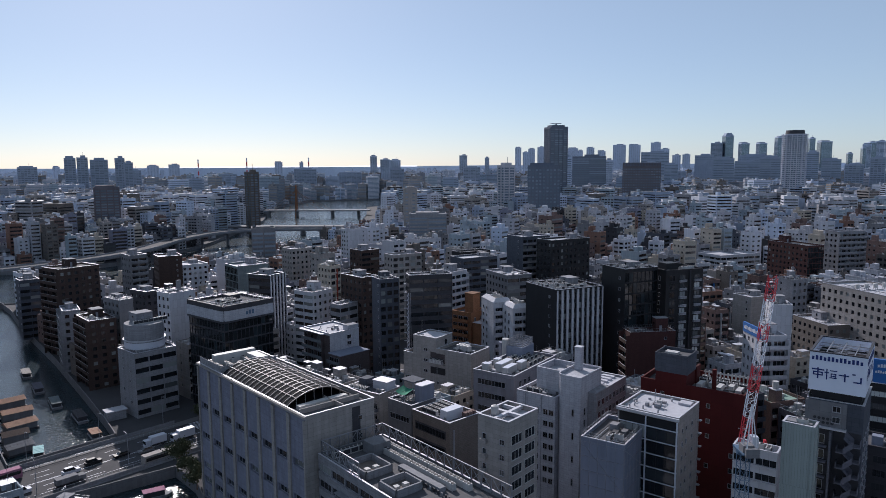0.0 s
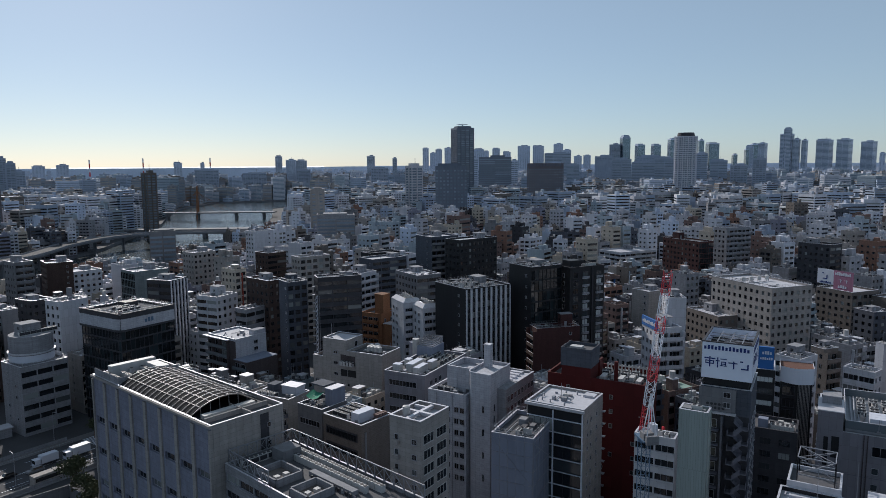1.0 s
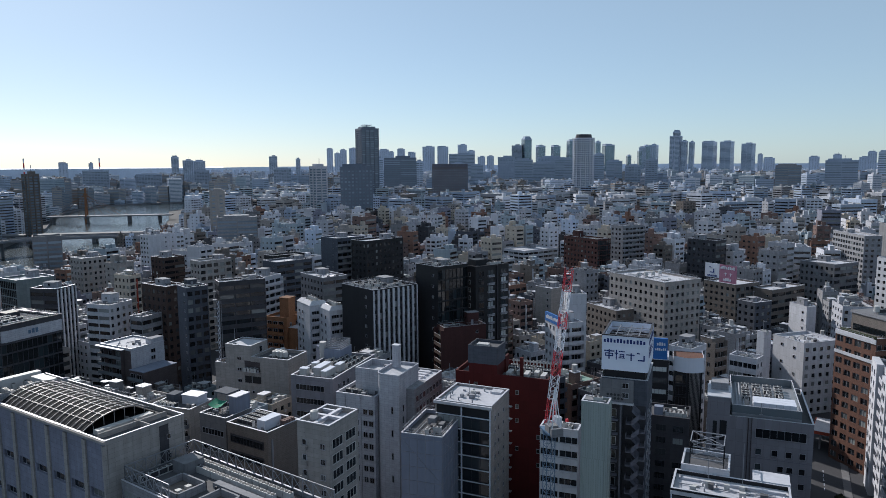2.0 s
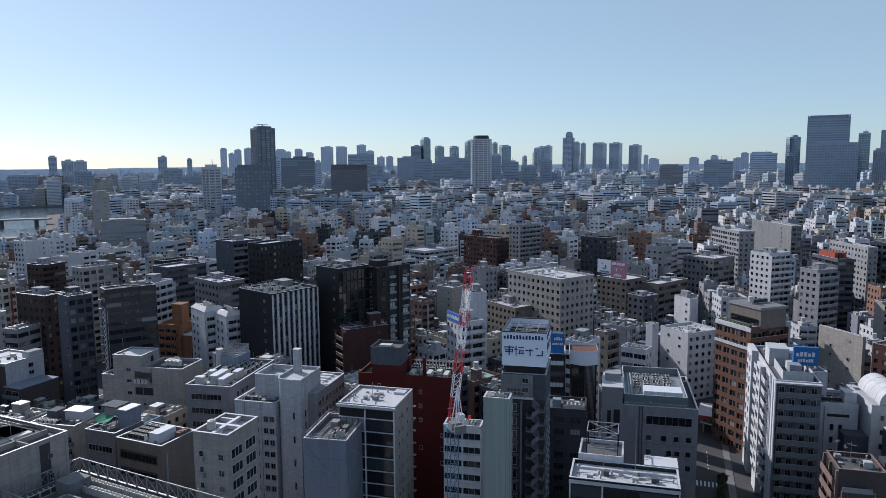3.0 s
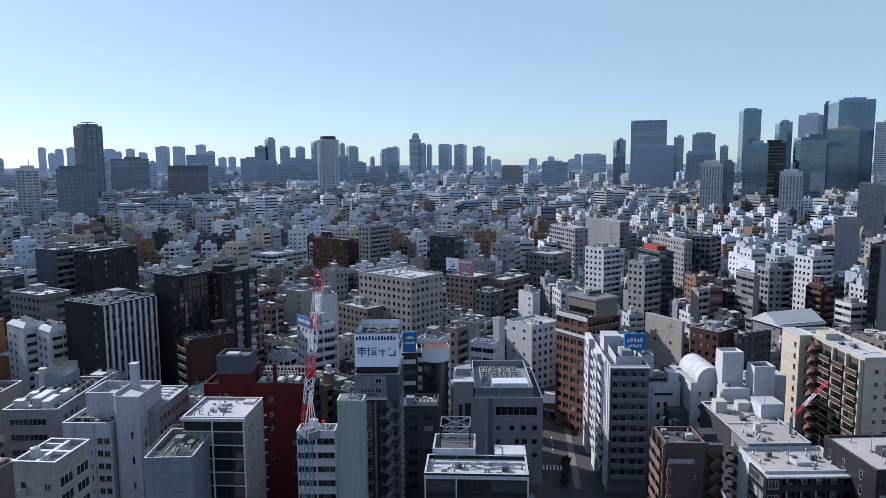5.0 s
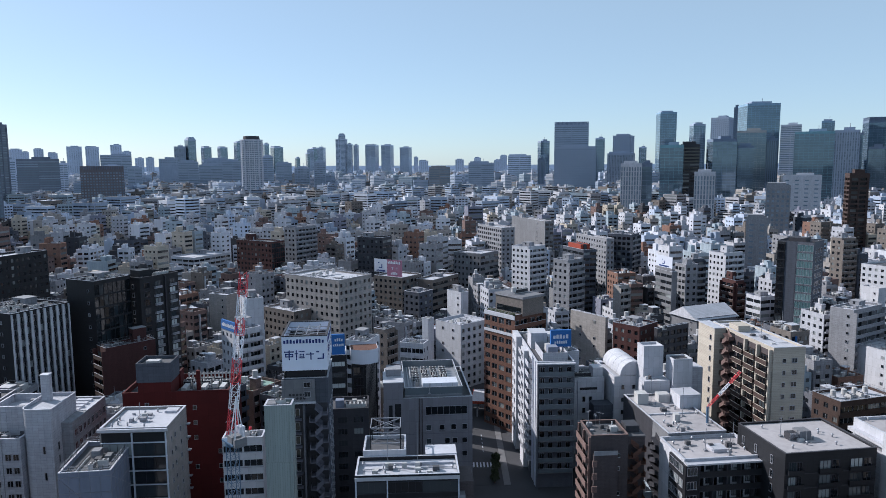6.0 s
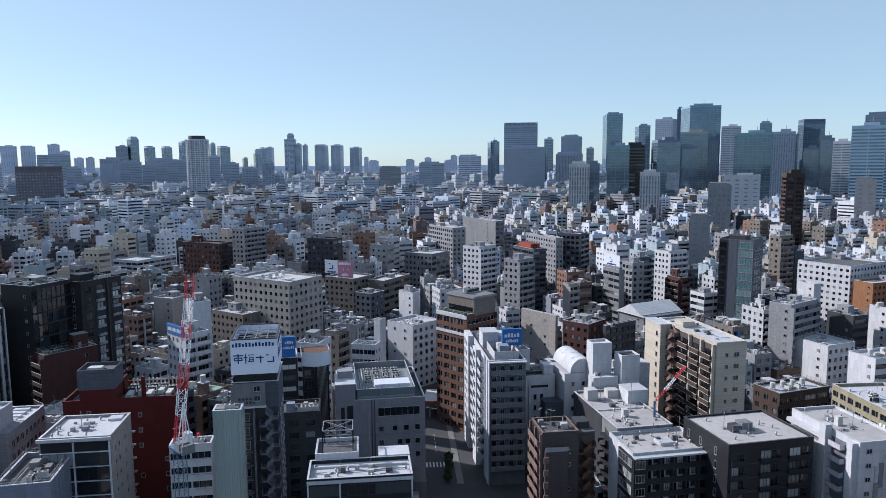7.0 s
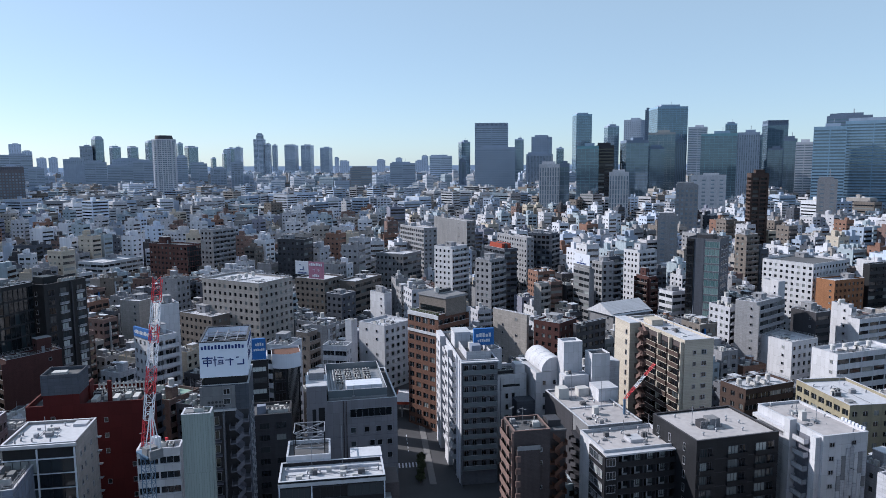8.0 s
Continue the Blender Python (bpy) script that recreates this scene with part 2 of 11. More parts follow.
# ---- mesh helpers ----
class Shape:
    """Collects boxes and faces for one mesh."""

    def __init__(self):
        self.v, self.f, self.k = [], [], []

    def box(self, x0, y0, z0, x1, y1, z1, k=0, m=None, skip=""):
        c = [(x0, y0, z0), (x1, y0, z0), (x1, y1, z0), (x0, y1, z0), (x0, y0, z1), (x1, y0, z1), (x1, y1, z1), (x0, y1, z1)]
        if m is not None:
            c = [tuple(m @ Vector(p)) for p in c]
        n = len(self.v)
        self.v += c
        faces = {"b": (3, 2, 1, 0), "t": (4, 5, 6, 7), "s": (0, 1, 5, 4), "e": (1, 2, 6, 5), "n": (2, 3, 7, 6), "w": (3, 0, 4, 7)}
        for key, q in faces.items():
            if key not in skip:
                self.f.append(tuple(n + i for i in q))
                self.k.append(k)
        return self

    def face(self, points, k=0, m=None):
        n = len(self.v)
        self.v += [tuple(m @ Vector(p)) if m is not None else tuple(p) for p in points]
        self.f.append(tuple(range(n, n + len(points))))
        self.k.append(k)
        return self

    def bar(self, a, b, r=0.06, k=0, sides=4):
        """A straight rod from a to b."""
        a, b = Vector(a), Vector(b)
        q = (b - a).to_track_quat("Z", "Y").to_matrix()
        n = len(self.v)
        for end in (a, b):
            for i in range(sides):
                t = math.tau * (i + 0.5) / sides
                self.v.append(tuple(end + q @ Vector((r * math.cos(t), r * math.sin(t), 0))))
        for i in range(sides):
            j = (i + 1) % sides
            self.f.append((n + i, n + j, n + sides + j, n + sides + i))
            self.k.append(k)
        self.f += [tuple(n + sides - 1 - i for i in range(sides)), tuple(n + sides + i for i in range(sides))]
        self.k += [k, k]
        return self

    def cyl(self, x, y, z0, z1, r, k=0, sides=16, r1=None):
        r1 = r if r1 is None else r1
        n = len(self.v)
        for z, q in ((z0, r), (z1, r1)):
            self.v += [(x + q * math.cos(math.tau * i / sides), y + q * math.sin(math.tau * i / sides), z) for i in range(sides)]
        for i in range(sides):
            j = (i + 1) % sides
            self.f.append((n + i, n + j, n + sides + j, n + sides + i))
            self.k.append(k)
        self.f += [tuple(n + sides - 1 - i for i in range(sides)), tuple(n + sides + i for i in range(sides))]
        self.k += [k, k]
        return self

    def grid(self, s0, s1, z0, z1, across, up, rec, k=0, m=None, out=0.0):
        """A wall face with openings: each span in across by each span in up is a hole with reveals rec deep."""
        xs = [s0] + [v for a in across for v in a] + [s1]
        zs = [z0] + [v for a in up for v in a] + [z1]
        for i in range(len(xs) - 1):
            a, b = xs[i], xs[i + 1]
            if b - a < 1e-4:
                continue
            if i % 2 == 0:
                self.face([(a, out, z0), (b, out, z0), (b, out, z1), (a, out, z1)], k, m)
                continue
            for j in range(len(zs) - 1):
                c, d = zs[j], zs[j + 1]
                if d - c < 1e-4:
                    continue
                if j % 2 == 0:
                    self.face([(a, out, c), (b, out, c), (b, out, d), (a, out, d)], k, m)
                else:
                    q = out + rec
                    self.face([(a, out, c), (a, q, c), (a, q, d), (a, out, d)][::-1], k, m)
                    self.face([(b, out, c), (b, out, d), (b, q, d), (b, q, c)][::-1], k, m)
                    self.face([(a, out, c), (b, out, c), (b, q, c), (a, q, c)], k, m)
                    self.face([(a, out, d), (a, q, d), (b, q, d), (b, out, d)], k, m)
        return self

    def weld(self):
        seen, to = {}, []
        fresh = []
        for p in self.v:
            key = (round(p[0], 2), round(p[1], 2), round(p[2], 2))
            if key not in seen:
                seen[key] = len(fresh)
                fresh.append(p)
            to.append(seen[key])
        self.v = fresh
        keep = [(tuple(to[i] for i in f), k) for f, k in zip(self.f, self.k)]
        keep = [(f, k) for f, k in keep if len(set(f)) == len(f)]
        self.f, self.k = [f for f, _ in keep], [k for _, k in keep]
        return self

    def mesh(self, name, mats):
        me = bpy.data.meshes.new(name)
        me.from_pydata(self.v, [], self.f)
        for m in mats:
            me.materials.append(m)
        if len(mats) > 1:
            me.polygons.foreach_set("material_index", self.k)
        me.update()
        return me


def part(name, shape, mats, parent, m=None, label="", kind=""):
    """Links a shape (or a finished mesh) as one object under a thing or part."""
    me = shape.mesh(name, mats if isinstance(mats, (list, tuple)) else [mats]) if isinstance(shape, Shape) else shape
    ob = new(name, me)
    if parent is not None:
        ob.parent = parent
    if m is not None:
        ob.matrix_local = m
    return tagged(ob, label=label, kind=kind)


def thing(name, label, category, m, group=""):
    ob = new(name)
    ob.empty_display_size = 0.5
    ob.matrix_basis = m
    return tagged(ob, label, category, group)


MESHES = {}


def window_mesh(w, h, depth, bars=1):
    key = ("window", round(w, 2), round(h, 2), round(depth, 2), bars)
    if key not in MESHES:
        s = Shape()
        s.face([(-w / 2, depth - 0.04, 0), (w / 2, depth - 0.04, 0), (w / 2, depth - 0.04, h), (-w / 2, depth - 0.04, h)], 0)
        f = 0.07
        for x in (-w / 2, w / 2 - f):
            s.box(x, depth - 0.12, 0, x + f, depth, h, 1, skip="nbt")
        for z in (0, h - f):
            s.box(-w / 2, depth - 0.12, z, w / 2, depth, z + f, 1, skip="newb")
        for i in range(bars):
            x = -w / 2 + w * (i + 1) / (bars + 1)
            s.box(x - 0.03, depth - 0.1, 0, x + 0.03, depth, h, 1, skip="nbt")
        MESHES[key] = s.mesh("window", [PANE, ALU])
    return MESHES[key]


def row_mesh(key, spots, w, h, depth, mats, bars=1):
    """One floor's windows of a far facade."""
    key = (*key, tuple(m.name for m in mats))
    if key not in MESHES:
        s = Shape()
        for x in spots:
            s.face([(x - w / 2, depth - 0.04, 0), (x + w / 2, depth - 0.04, 0), (x + w / 2, depth - 0.04, h), (x - w / 2, depth - 0.04, h)], 0)
            for i in range(bars + 2):
                p = x - w / 2 + w * i / (bars + 1)
                s.box(p - 0.05, depth - 0.12, 0, p + 0.05, depth, h, 1, skip="nbt")
            s.box(x - w / 2, depth - 0.1, h * 0.97 - 0.04, x + w / 2, depth, h, 1, skip="nwe")
        MESHES[key] = s.mesh("window_strip", mats)
    return MESHES[key]


def balcony_mesh(length, out, depth_z, solid, bays):
    key = ("balcony", round(length, 2), round(out, 2), solid, bays)
    if key not in MESHES:
        s = Shape()
        s.box(0, -out, -0.12, length, 0, 0.06, 0)
        if solid:
            s.box(0, -out, 0.06, length, -out + 0.1, 1.12, 0, skip="b")
            s.box(0, -out - 0.03, 1.12, length, -out + 0.13, 1.18, 1)
        else:
            s.box(0.1, -out + 0.02, 0.12, length - 0.1, -out + 0.05, 1.02, 1)
            s.box(0, -out - 0.02, 1.06, length, -out + 0.08, 1.14, 1)
            k = max(2, int(length / 1.8))
            for i in range(k + 1):
                x = (length - 0.06) * i / k
                s.box(x, -out, 0.06, x + 0.06, -out + 0.06, 1.1, 1, skip="bt")
        for i in range(1, bays):
            x = length * i / bays
            s.box(x - 0.04, -out + 0.15, 0.06, x + 0.04, 0, depth_z - 0.5, 0, skip="bn")
        MESHES[key] = s
    return MESHES[key]


STYLES = {  # bay, share of bay glazed, window height share, sill share, recess
    "punch": (2.9, 0.46, 0.46, 0.3, 0.22), "grid": (3.0, 0.72, 0.55, 0.26, 0.3), "ribbon": (5.0, 0.94, 0.48, 0.3, 0.3),
    "curtain": (1.7, 0.93, 0.86, 0.07, 0.18), "stripe": (2.1, 0.62, 0.6, 0.24, 0.35), "balcony": (3.4, 0.82, 0.7, 0.04, 0.3),
    "pilaster": (6.4, 0.66, 0.44, 0.3, 0.6), "slabs": (5.0, 0.985, 0.94, 0.03, 0.5), "slits": (4.4, 0.4, 0.74, 0.12, 1.0), "gallery": (3.0, 0.86, 0.66, 0.3, 1.2),
    "fin": (2.4, 0.6, 0.6, 0.25, 0.25), "stairs": (2.5, 0.5, 0.5, 0.26, 0.3), "fewbig": (5.5, 0.42, 0.42, 0.32, 0.25),
}
BLANK = ("blank", "blank2", "few", "sheet")


def facade(ob, wall, fm, s0, s1, h, n, style, mat, near, trim):
    """Openings cut in the wall, windows set into them, balconies before them. fm: the face's own axes, y inwards."""
    length = s1 - s0
    fh = (h - 1.0) / n
    if style in BLANK or length < 1.6:
        wall.face([(s0, 0, 0), (s1, 0, 0), (s1, 0, h), (s0, 0, h)], 0, fm)
        if style in ("few", "blank2") or (style == "blank" and length > 7):
            k = 2 if style != "blank" else 1
            wm = window_mesh(0.9, 1.0, -0.02, 0)
            for i in range(k):
                x = s0 + length * (0.78 if k == 1 else (0.3 + 0.4 * i))
                for f in range(1, n):
                    if style == "few" and (f + i) % 3 == 0:
                        continue
                    part("window", wm, None, ob, fm @ Matrix.Translation((x, 0, f * fh + 1.0)))
        if style == "blank" and near is True and length > 3.5:
            for x in (s0 + 0.45, s1 - 0.6):
                part("drainpipe", Shape().bar((x, -0.1, 0.2), (x, -0.1, h - 0.6), 0.06, 0, 6), mat if mat is not RED else GALV, ob, fm)
        if style == "sheet":
            for f in range(n + 1):
                part("scaffold_tube", Shape().bar((s0, -0.12, f * fh + 0.1), (s1, -0.12, f * fh + 0.1), 0.04), GALV, ob, fm)
            k = max(2, int(length / 1.8))
            for i in range(k + 1):
                x = s0 + length * i / k
                part("scaffold_tube", Shape().bar((x, -0.12, 0), (x, -0.12, h + 1.2), 0.035), GALV, ob, fm)
            for f in range(0, n - 2, 3):
                a, b = (s0, s1) if f % 2 else (s1, s0)
                part("scaffold_brace", Shape().bar((a, -0.14, f * fh), (b, -0.14, (f + 3) * fh), 0.035), GALV, ob, fm)
        return
    bay, share, hs, sill, rec = STYLES[style]
    nb = max(1, round(length / bay))
    bw = length / nb
    ww, wh, sl = bw * share, fh * hs, fh * sill
    spots = [s0 + (i + 0.5) * bw for i in range(nb)]
    floors = (0, 1, 2, 4, 6) if style == "pilaster" else range(n)
    wall.grid(s0, s1, 0, h, [(x - ww / 2, x + ww / 2) for x in spots], [(f * fh + sl, f * fh + sl + wh) for f in floors], rec, 1 if style == "pilaster" else 0, fm)
    if style in ("pilaster", "stripe"):
        wide, out = (1.1, 0.35) if style == "pilaster" else (bw * 0.36, 0.4)
        for i in range(nb + 1):
            a, b = max(s0, s0 + i * bw - wide / 2), min(s1, s0 + i * bw + wide / 2)
            part("pilaster" if style == "pilaster" else "fin", Shape().box(a, -out, 0, b, -0.003, h - (0.9 if style == "pilaster" else 0.3), 0, None, "n"), mat if style == "pilaster" else WHITE, ob, fm)
    bars = 2 if ww > 3.2 else (1 if ww > 0.9 else 0)
    if style == "curtain":
        bars = 0
    pane = PANEB if style in ("curtain", "slabs") else PANE
    if near == "far":
        s = Shape()
        for f in range(n):
            z = f * fh + sl
            for x in spots:
                s.face([(x - ww / 2, rec - 0.04, z), (x + ww / 2, rec - 0.04, z), (x + ww / 2, rec - 0.04, z + wh), (x - ww / 2, rec - 0.04, z + wh)])
        part("window_grid", s, pane, ob, fm, kind="stuff")
    for f in (floors if near != "far" else ()):
        z = f * fh + sl
        if near and style not in ("stripe", "gallery"):
            wm = window_mesh(ww, wh, rec, bars)
            for x in spots:
                part("window", wm, None, ob, fm @ Matrix.Translation((x, 0, z)))
        else:
            rm = row_mesh(("row", round(s0, 1), round(length, 1), nb, round(wh, 2), rec, bars), spots, ww, wh, rec, [pane, ALU], bars)
            part("window_strip", rm, None, ob, fm @ Matrix.Translation((0, 0, z)), kind="stuff")
    if style in ("balcony", "gallery"):
        out = 1.25 if style == "balcony" else 0.15
        solid = mat not in (BLACK, STEEL) or style == "gallery"
        bm_ = balcony_mesh(length, out, fh, solid, max(1, nb // 2))
        key = ("balcony_made", id(bm_), mat.name)
        if key not in MESHES:
            MESHES[key] = bm_.mesh("balcony", [trim, COPING if solid else trim])
        for f in range(1, n):
            part("balcony", MESHES[key], None, ob, fm @ Matrix.Translation((s0, 0, f * fh)))
        if style == "balcony":
            for x in (s0, s1 - 0.15):
                part("wing_wall", Shape().box(x, -out, 0, x + 0.15, -0.003, h - 1.0), mat, ob, fm)
    if style == "slabs":
        for f in range(n + 1):
            part("floor_slab", Shape().box(s0 - 0.02, -0.3, f * fh - 0.05, s1, -0.003, f * fh + 0.09), WHITE, ob, fm)
    if style == "fin":
        for f in range(1, n):
            part("ledge", Shape().box(s0, -0.9, f * fh, s0 + 1.2, -0.003, f * fh + 0.15), WHITE, ob, fm)
    if style == "ribbon" and near is True:
        for f in range(1, n):
            part("ledge", Shape().box(s0, -0.18, f * fh + sl - 0.25, s1, -0.003, f * fh + sl - 0.1), trim, ob, fm)
    if style == "stairs":
        s = Shape()
        a, b = s1 - 0.45 * length, s1 - 0.1
        mid = (a + b) / 2
        s.box(a, -1.5, -0.1, mid, 0, 0.08, 0)
        s.box(a, -1.5, 0.08, mid, -1.38, 1.15, 0)
        for z0, z1, x0, x1 in ((0.0, fh / 2, mid, b), (fh / 2, fh, b, mid)):
            y0, y1 = (-1.5, -1.38) if z0 == 0 else (-0.1, -0.02)
            s.face([(x0, y0, z0), (x1, y0, z1), (x1, y0, z1 + 1.1), (x0, y0, z0 + 1.1)], 0)
            s.face([(x0, y1, z0 + 1.1), (x1, y1, z1 + 1.1), (x1, y1, z1), (x0, y1, z0)], 0)
            s.face([(x0, y0, z0 + 1.1), (x1, y0, z1 + 1.1), (x1, y1, z1 + 1.1), (x0, y1, z0 + 1.1)], 0)
        s.box(b - 0.1, -1.5, fh / 2 - 0.1, b, 0, fh / 2 + 1.1, 0)
        me = s.mesh("stair_flight", [PALE])
        for f in range(n):
            part("stair_flight", me, None, ob, fm @ Matrix.Translation((0, 0, f * fh)))


PLOTS = []  # footprints: centre, angle, half sizes, height


def block(kind, label, x, y, deg, w, d, h, n, mat=PALE, right="punch", left="punch", roof="", near=None):
    """A flat-roofed building. (x, y): its corner; deg: the way of its first street front, w long; d: the other front."""
    m = pose(x, y, 0, 0, 0, deg)
    ob = thing(kind, label, kind.replace("_", " ").replace("scaffold building", "building"), m)
    c = m @ Vector((w / 2, d / 2, 0))
    PLOTS.append((c.x, c.y, deg, w / 2, d / 2, h))
    if near is None:
        near = math.hypot(x, y) < 187 or ("far" if math.hypot(x, y) > 235 else False)
    wall = Shape()
    x0, y0 = (1.25 if left == "balcony" else 0), (1.25 if right == "balcony" else 0)
    x0, y0 = min(x0, w * 0.3), min(y0, d * 0.3)
    bw, bd = w - x0, d - y0
    deck = h - 0.8
    trim = BROWN if label.startswith("large beige") else {BLACK: DARK, DARK: DARK, MAROON: BROWN, STEEL: PALE}.get(mat, mat)
    fr = Matrix.Translation((x0, y0, 0))
    fl = Matrix.Translation((x0, d, 0)) @ Matrix.Rotation(radians(-90), 4, "Z")
    fe = Matrix.Translation((w, y0, 0)) @ Matrix.Rotation(radians(90), 4, "Z")
    fn = Matrix.Translation((w, d, 0)) @ Matrix.Rotation(radians(180), 4, "Z")
    facade(ob, wall, fr, 0, bw, h, n, right, mat, near, trim)
    facade(ob, wall, fl, 0, bd, h, n, left, mat, near, trim)
    wall.face([(0, 0, 0), (bd, 0, 0), (bd, 0, h), (0, 0, h)], 0, fe)
    wall.face([(0, 0, 0), (bw, 0, 0), (bw, 0, h), (0, 0, h)], 0, fn)
    part("wall", wall.weld(), [mat, PERI], ob)
    inner = Shape()
    for p, q in (((x0, y0), (w, y0)), ((w, y0), (w, d)), ((w, d), (x0, d)), ((x0, d), (x0, y0))):
        ins = [(min(max(v[0], x0 + 0.25), w - 0.25), min(max(v[1], y0 + 0.25), d - 0.25)) for v in (q, p)]
        inner.face([(*ins[0], deck), (*ins[1], deck), (*ins[1], h), (*ins[0], h)])
    part("parapet", inner.weld(), mat, ob)
    top = Shape().box(x0 + 0.02, y0 + 0.02, deck - 0.25, w - 0.02, d - 0.02, deck, 0)
    rmat = ROOFD if roof in ("units", "plant", "pit", "deck", "truss", "trellis", "band", "lift") else (ROOFG if label.find("green") > 0 else ROOF)
    part("roof", top, rmat, ob)
    cop = Shape()
    for a in ((x0 - 0.05, y0 - 0.05, w + 0.05, y0 + 0.3), (x0 - 0.05, d - 0.3, w + 0.05, d + 0.05), (x0 - 0.05, y0 + 0.3, x0 + 0.3, d - 0.3), (w - 0.3, y0 + 0.3, w + 0.05, d - 0.3)):
        cop.box(a[0], a[1], h, a[2], a[3], h + 0.08)
    part("coping", cop, COPING if roof in ("slab",) or mat not in (BLACK, DARK, MAROON, BROWN, RED) else ALU, ob)
    rooftop(ob, m, roof, x0, y0, w, d, deck, mat)
    return ob


# ---- rooftop things ----
def make_unit():
    ob = thing("air_conditioner", "cream metal rooftop air-conditioning unit with fan grille", "air conditioner", pose(0, 0, -50), "rooftop units")
    part("casing", Shape().box(-0.9, -0.45, 0.0, 0.9, 0.45, 1.3), UNIT, ob)
    s = Shape()
    for x in (-0.45, 0.45):
        s.cyl(x, 0, 1.3, 1.36, 0.36, 0, 12)
    s.box(-0.8, -0.47, 0.25, 0.8, -0.45, 1.15)
    part("fan_grille", s, FANS, ob)
    return ob


def make_tank():
    ob = thing("water_tank", "pale cylindrical rooftop water tank on a steel stand", "water tank", pose(0, 0, -50), "rooftop tanks")
    s = Shape().cyl(0, 0, 0.6, 2.1, 0.75, 0, 18)
    s.cyl(0, 0, 2.1, 2.3, 0.75, 0, 18, 0.3)
    part("tank", s, UNIT, ob)
    for a in (-0.45, 0.45):
        for b in (-0.45, 0.45):
            part("leg", Shape().box(a - 0.06, b - 0.06, 0, a + 0.06, b + 0.06, 0.6), GALV, ob)
    return ob


def make_aerial():
    ob = thing("antenna", "thin metal television aerial on a mast", "antenna", pose(0, 0, -50), "rooftop aerials")
    s = Shape().bar((0, 0, 0), (0, 0, 4.2), 0.045)
    part("mast", s, GALV, ob)
    s = Shape().bar((-0.9, 0, 3.8), (0.9, 0, 3.8), 0.03)
    for i in range(7):
        s.bar((-0.8 + i * 0.26, -0.4 + i * 0.03, 3.8), (-0.8 + i * 0.26, 0.4 - i * 0.03, 3.8), 0.022)
    part("elements", s, GALV, ob)
    return ob


def make_vent():
    s = Shape().cyl(0, 0, 0, 0.6, 0.16, 0, 8)
    s.cyl(0, 0, 0.6, 0.78, 0.3, 0, 8, 0.12)
    ob = tagged(new("roof_vent", s.mesh("roof_vent", [GALV])), "small grey rooftop vent with a cap", "vent", "rooftop vents")
    ob.matrix_basis = pose(0, 0, -50)
    return ob


UNIT_THING, TANK_THING, AERIAL_THING, VENT_THING = make_unit(), make_tank(), make_aerial(), make_vent()
roof_rng = random.Random(7)


UNITS_LEFT = [290]


def put(what, m, x, y, z, turn=0.0):
    if what is UNIT_THING:
        if UNITS_LEFT[0] == 0 or m.translation.length > 265:
            return None
        UNITS_LEFT[0] -= 1
    return copy_thing(what, m @ pose(x, y, z, 0, 0, turn))


def penthouse(ob, x, y, w, d, z, h, mat, door=True):
    s = Shape().box(x, y, z, x + w, y + d, z + h)
    pt = part("penthouse", s, mat, ob)
    cap = Shape().box(x - 0.12, y - 0.12, z + h, x + w + 0.12, y + d + 0.12, z + h + 0.2)
    part("cap", cap, PALE, pt)
    if door:
        part("door", Shape().box(x + w * 0.3, y - 0.05, z + 0.1, x + w * 0.3 + 0.9, y, z + 2.1), GALV, pt)
        part("window", Shape().box(x - 0.04, y + d * 0.4, z + h * 0.45, x, y + d * 0.4 + 0.8, z + h * 0.45 + 0.9), PANE, pt)


def fence(ob, x0, y0, x1, y1, z, h=1.3, name="railing"):
    s = Shape()
    for a, b in (((x0, y0), (x1, y0)), ((x1, y0), (x1, y1)), ((x1, y1), (x0, y1)), ((x0, y1), (x0, y0))):
        L = math.hypot(b[0] - a[0], b[1] - a[1])
        k = max(1, int(L / 1.5))
        for i in range(k):
            p = (a[0] + (b[0] - a[0]) * i / k, a[1] + (b[1] - a[1]) * i / k)
            s.bar((*p, z), (*p, z + h), 0.035)
        for q in (0.45, 1.0):
            s.bar((*a, z + h * q), (*b, z + h * q), 0.03)
    part(name, s, GALV, ob)


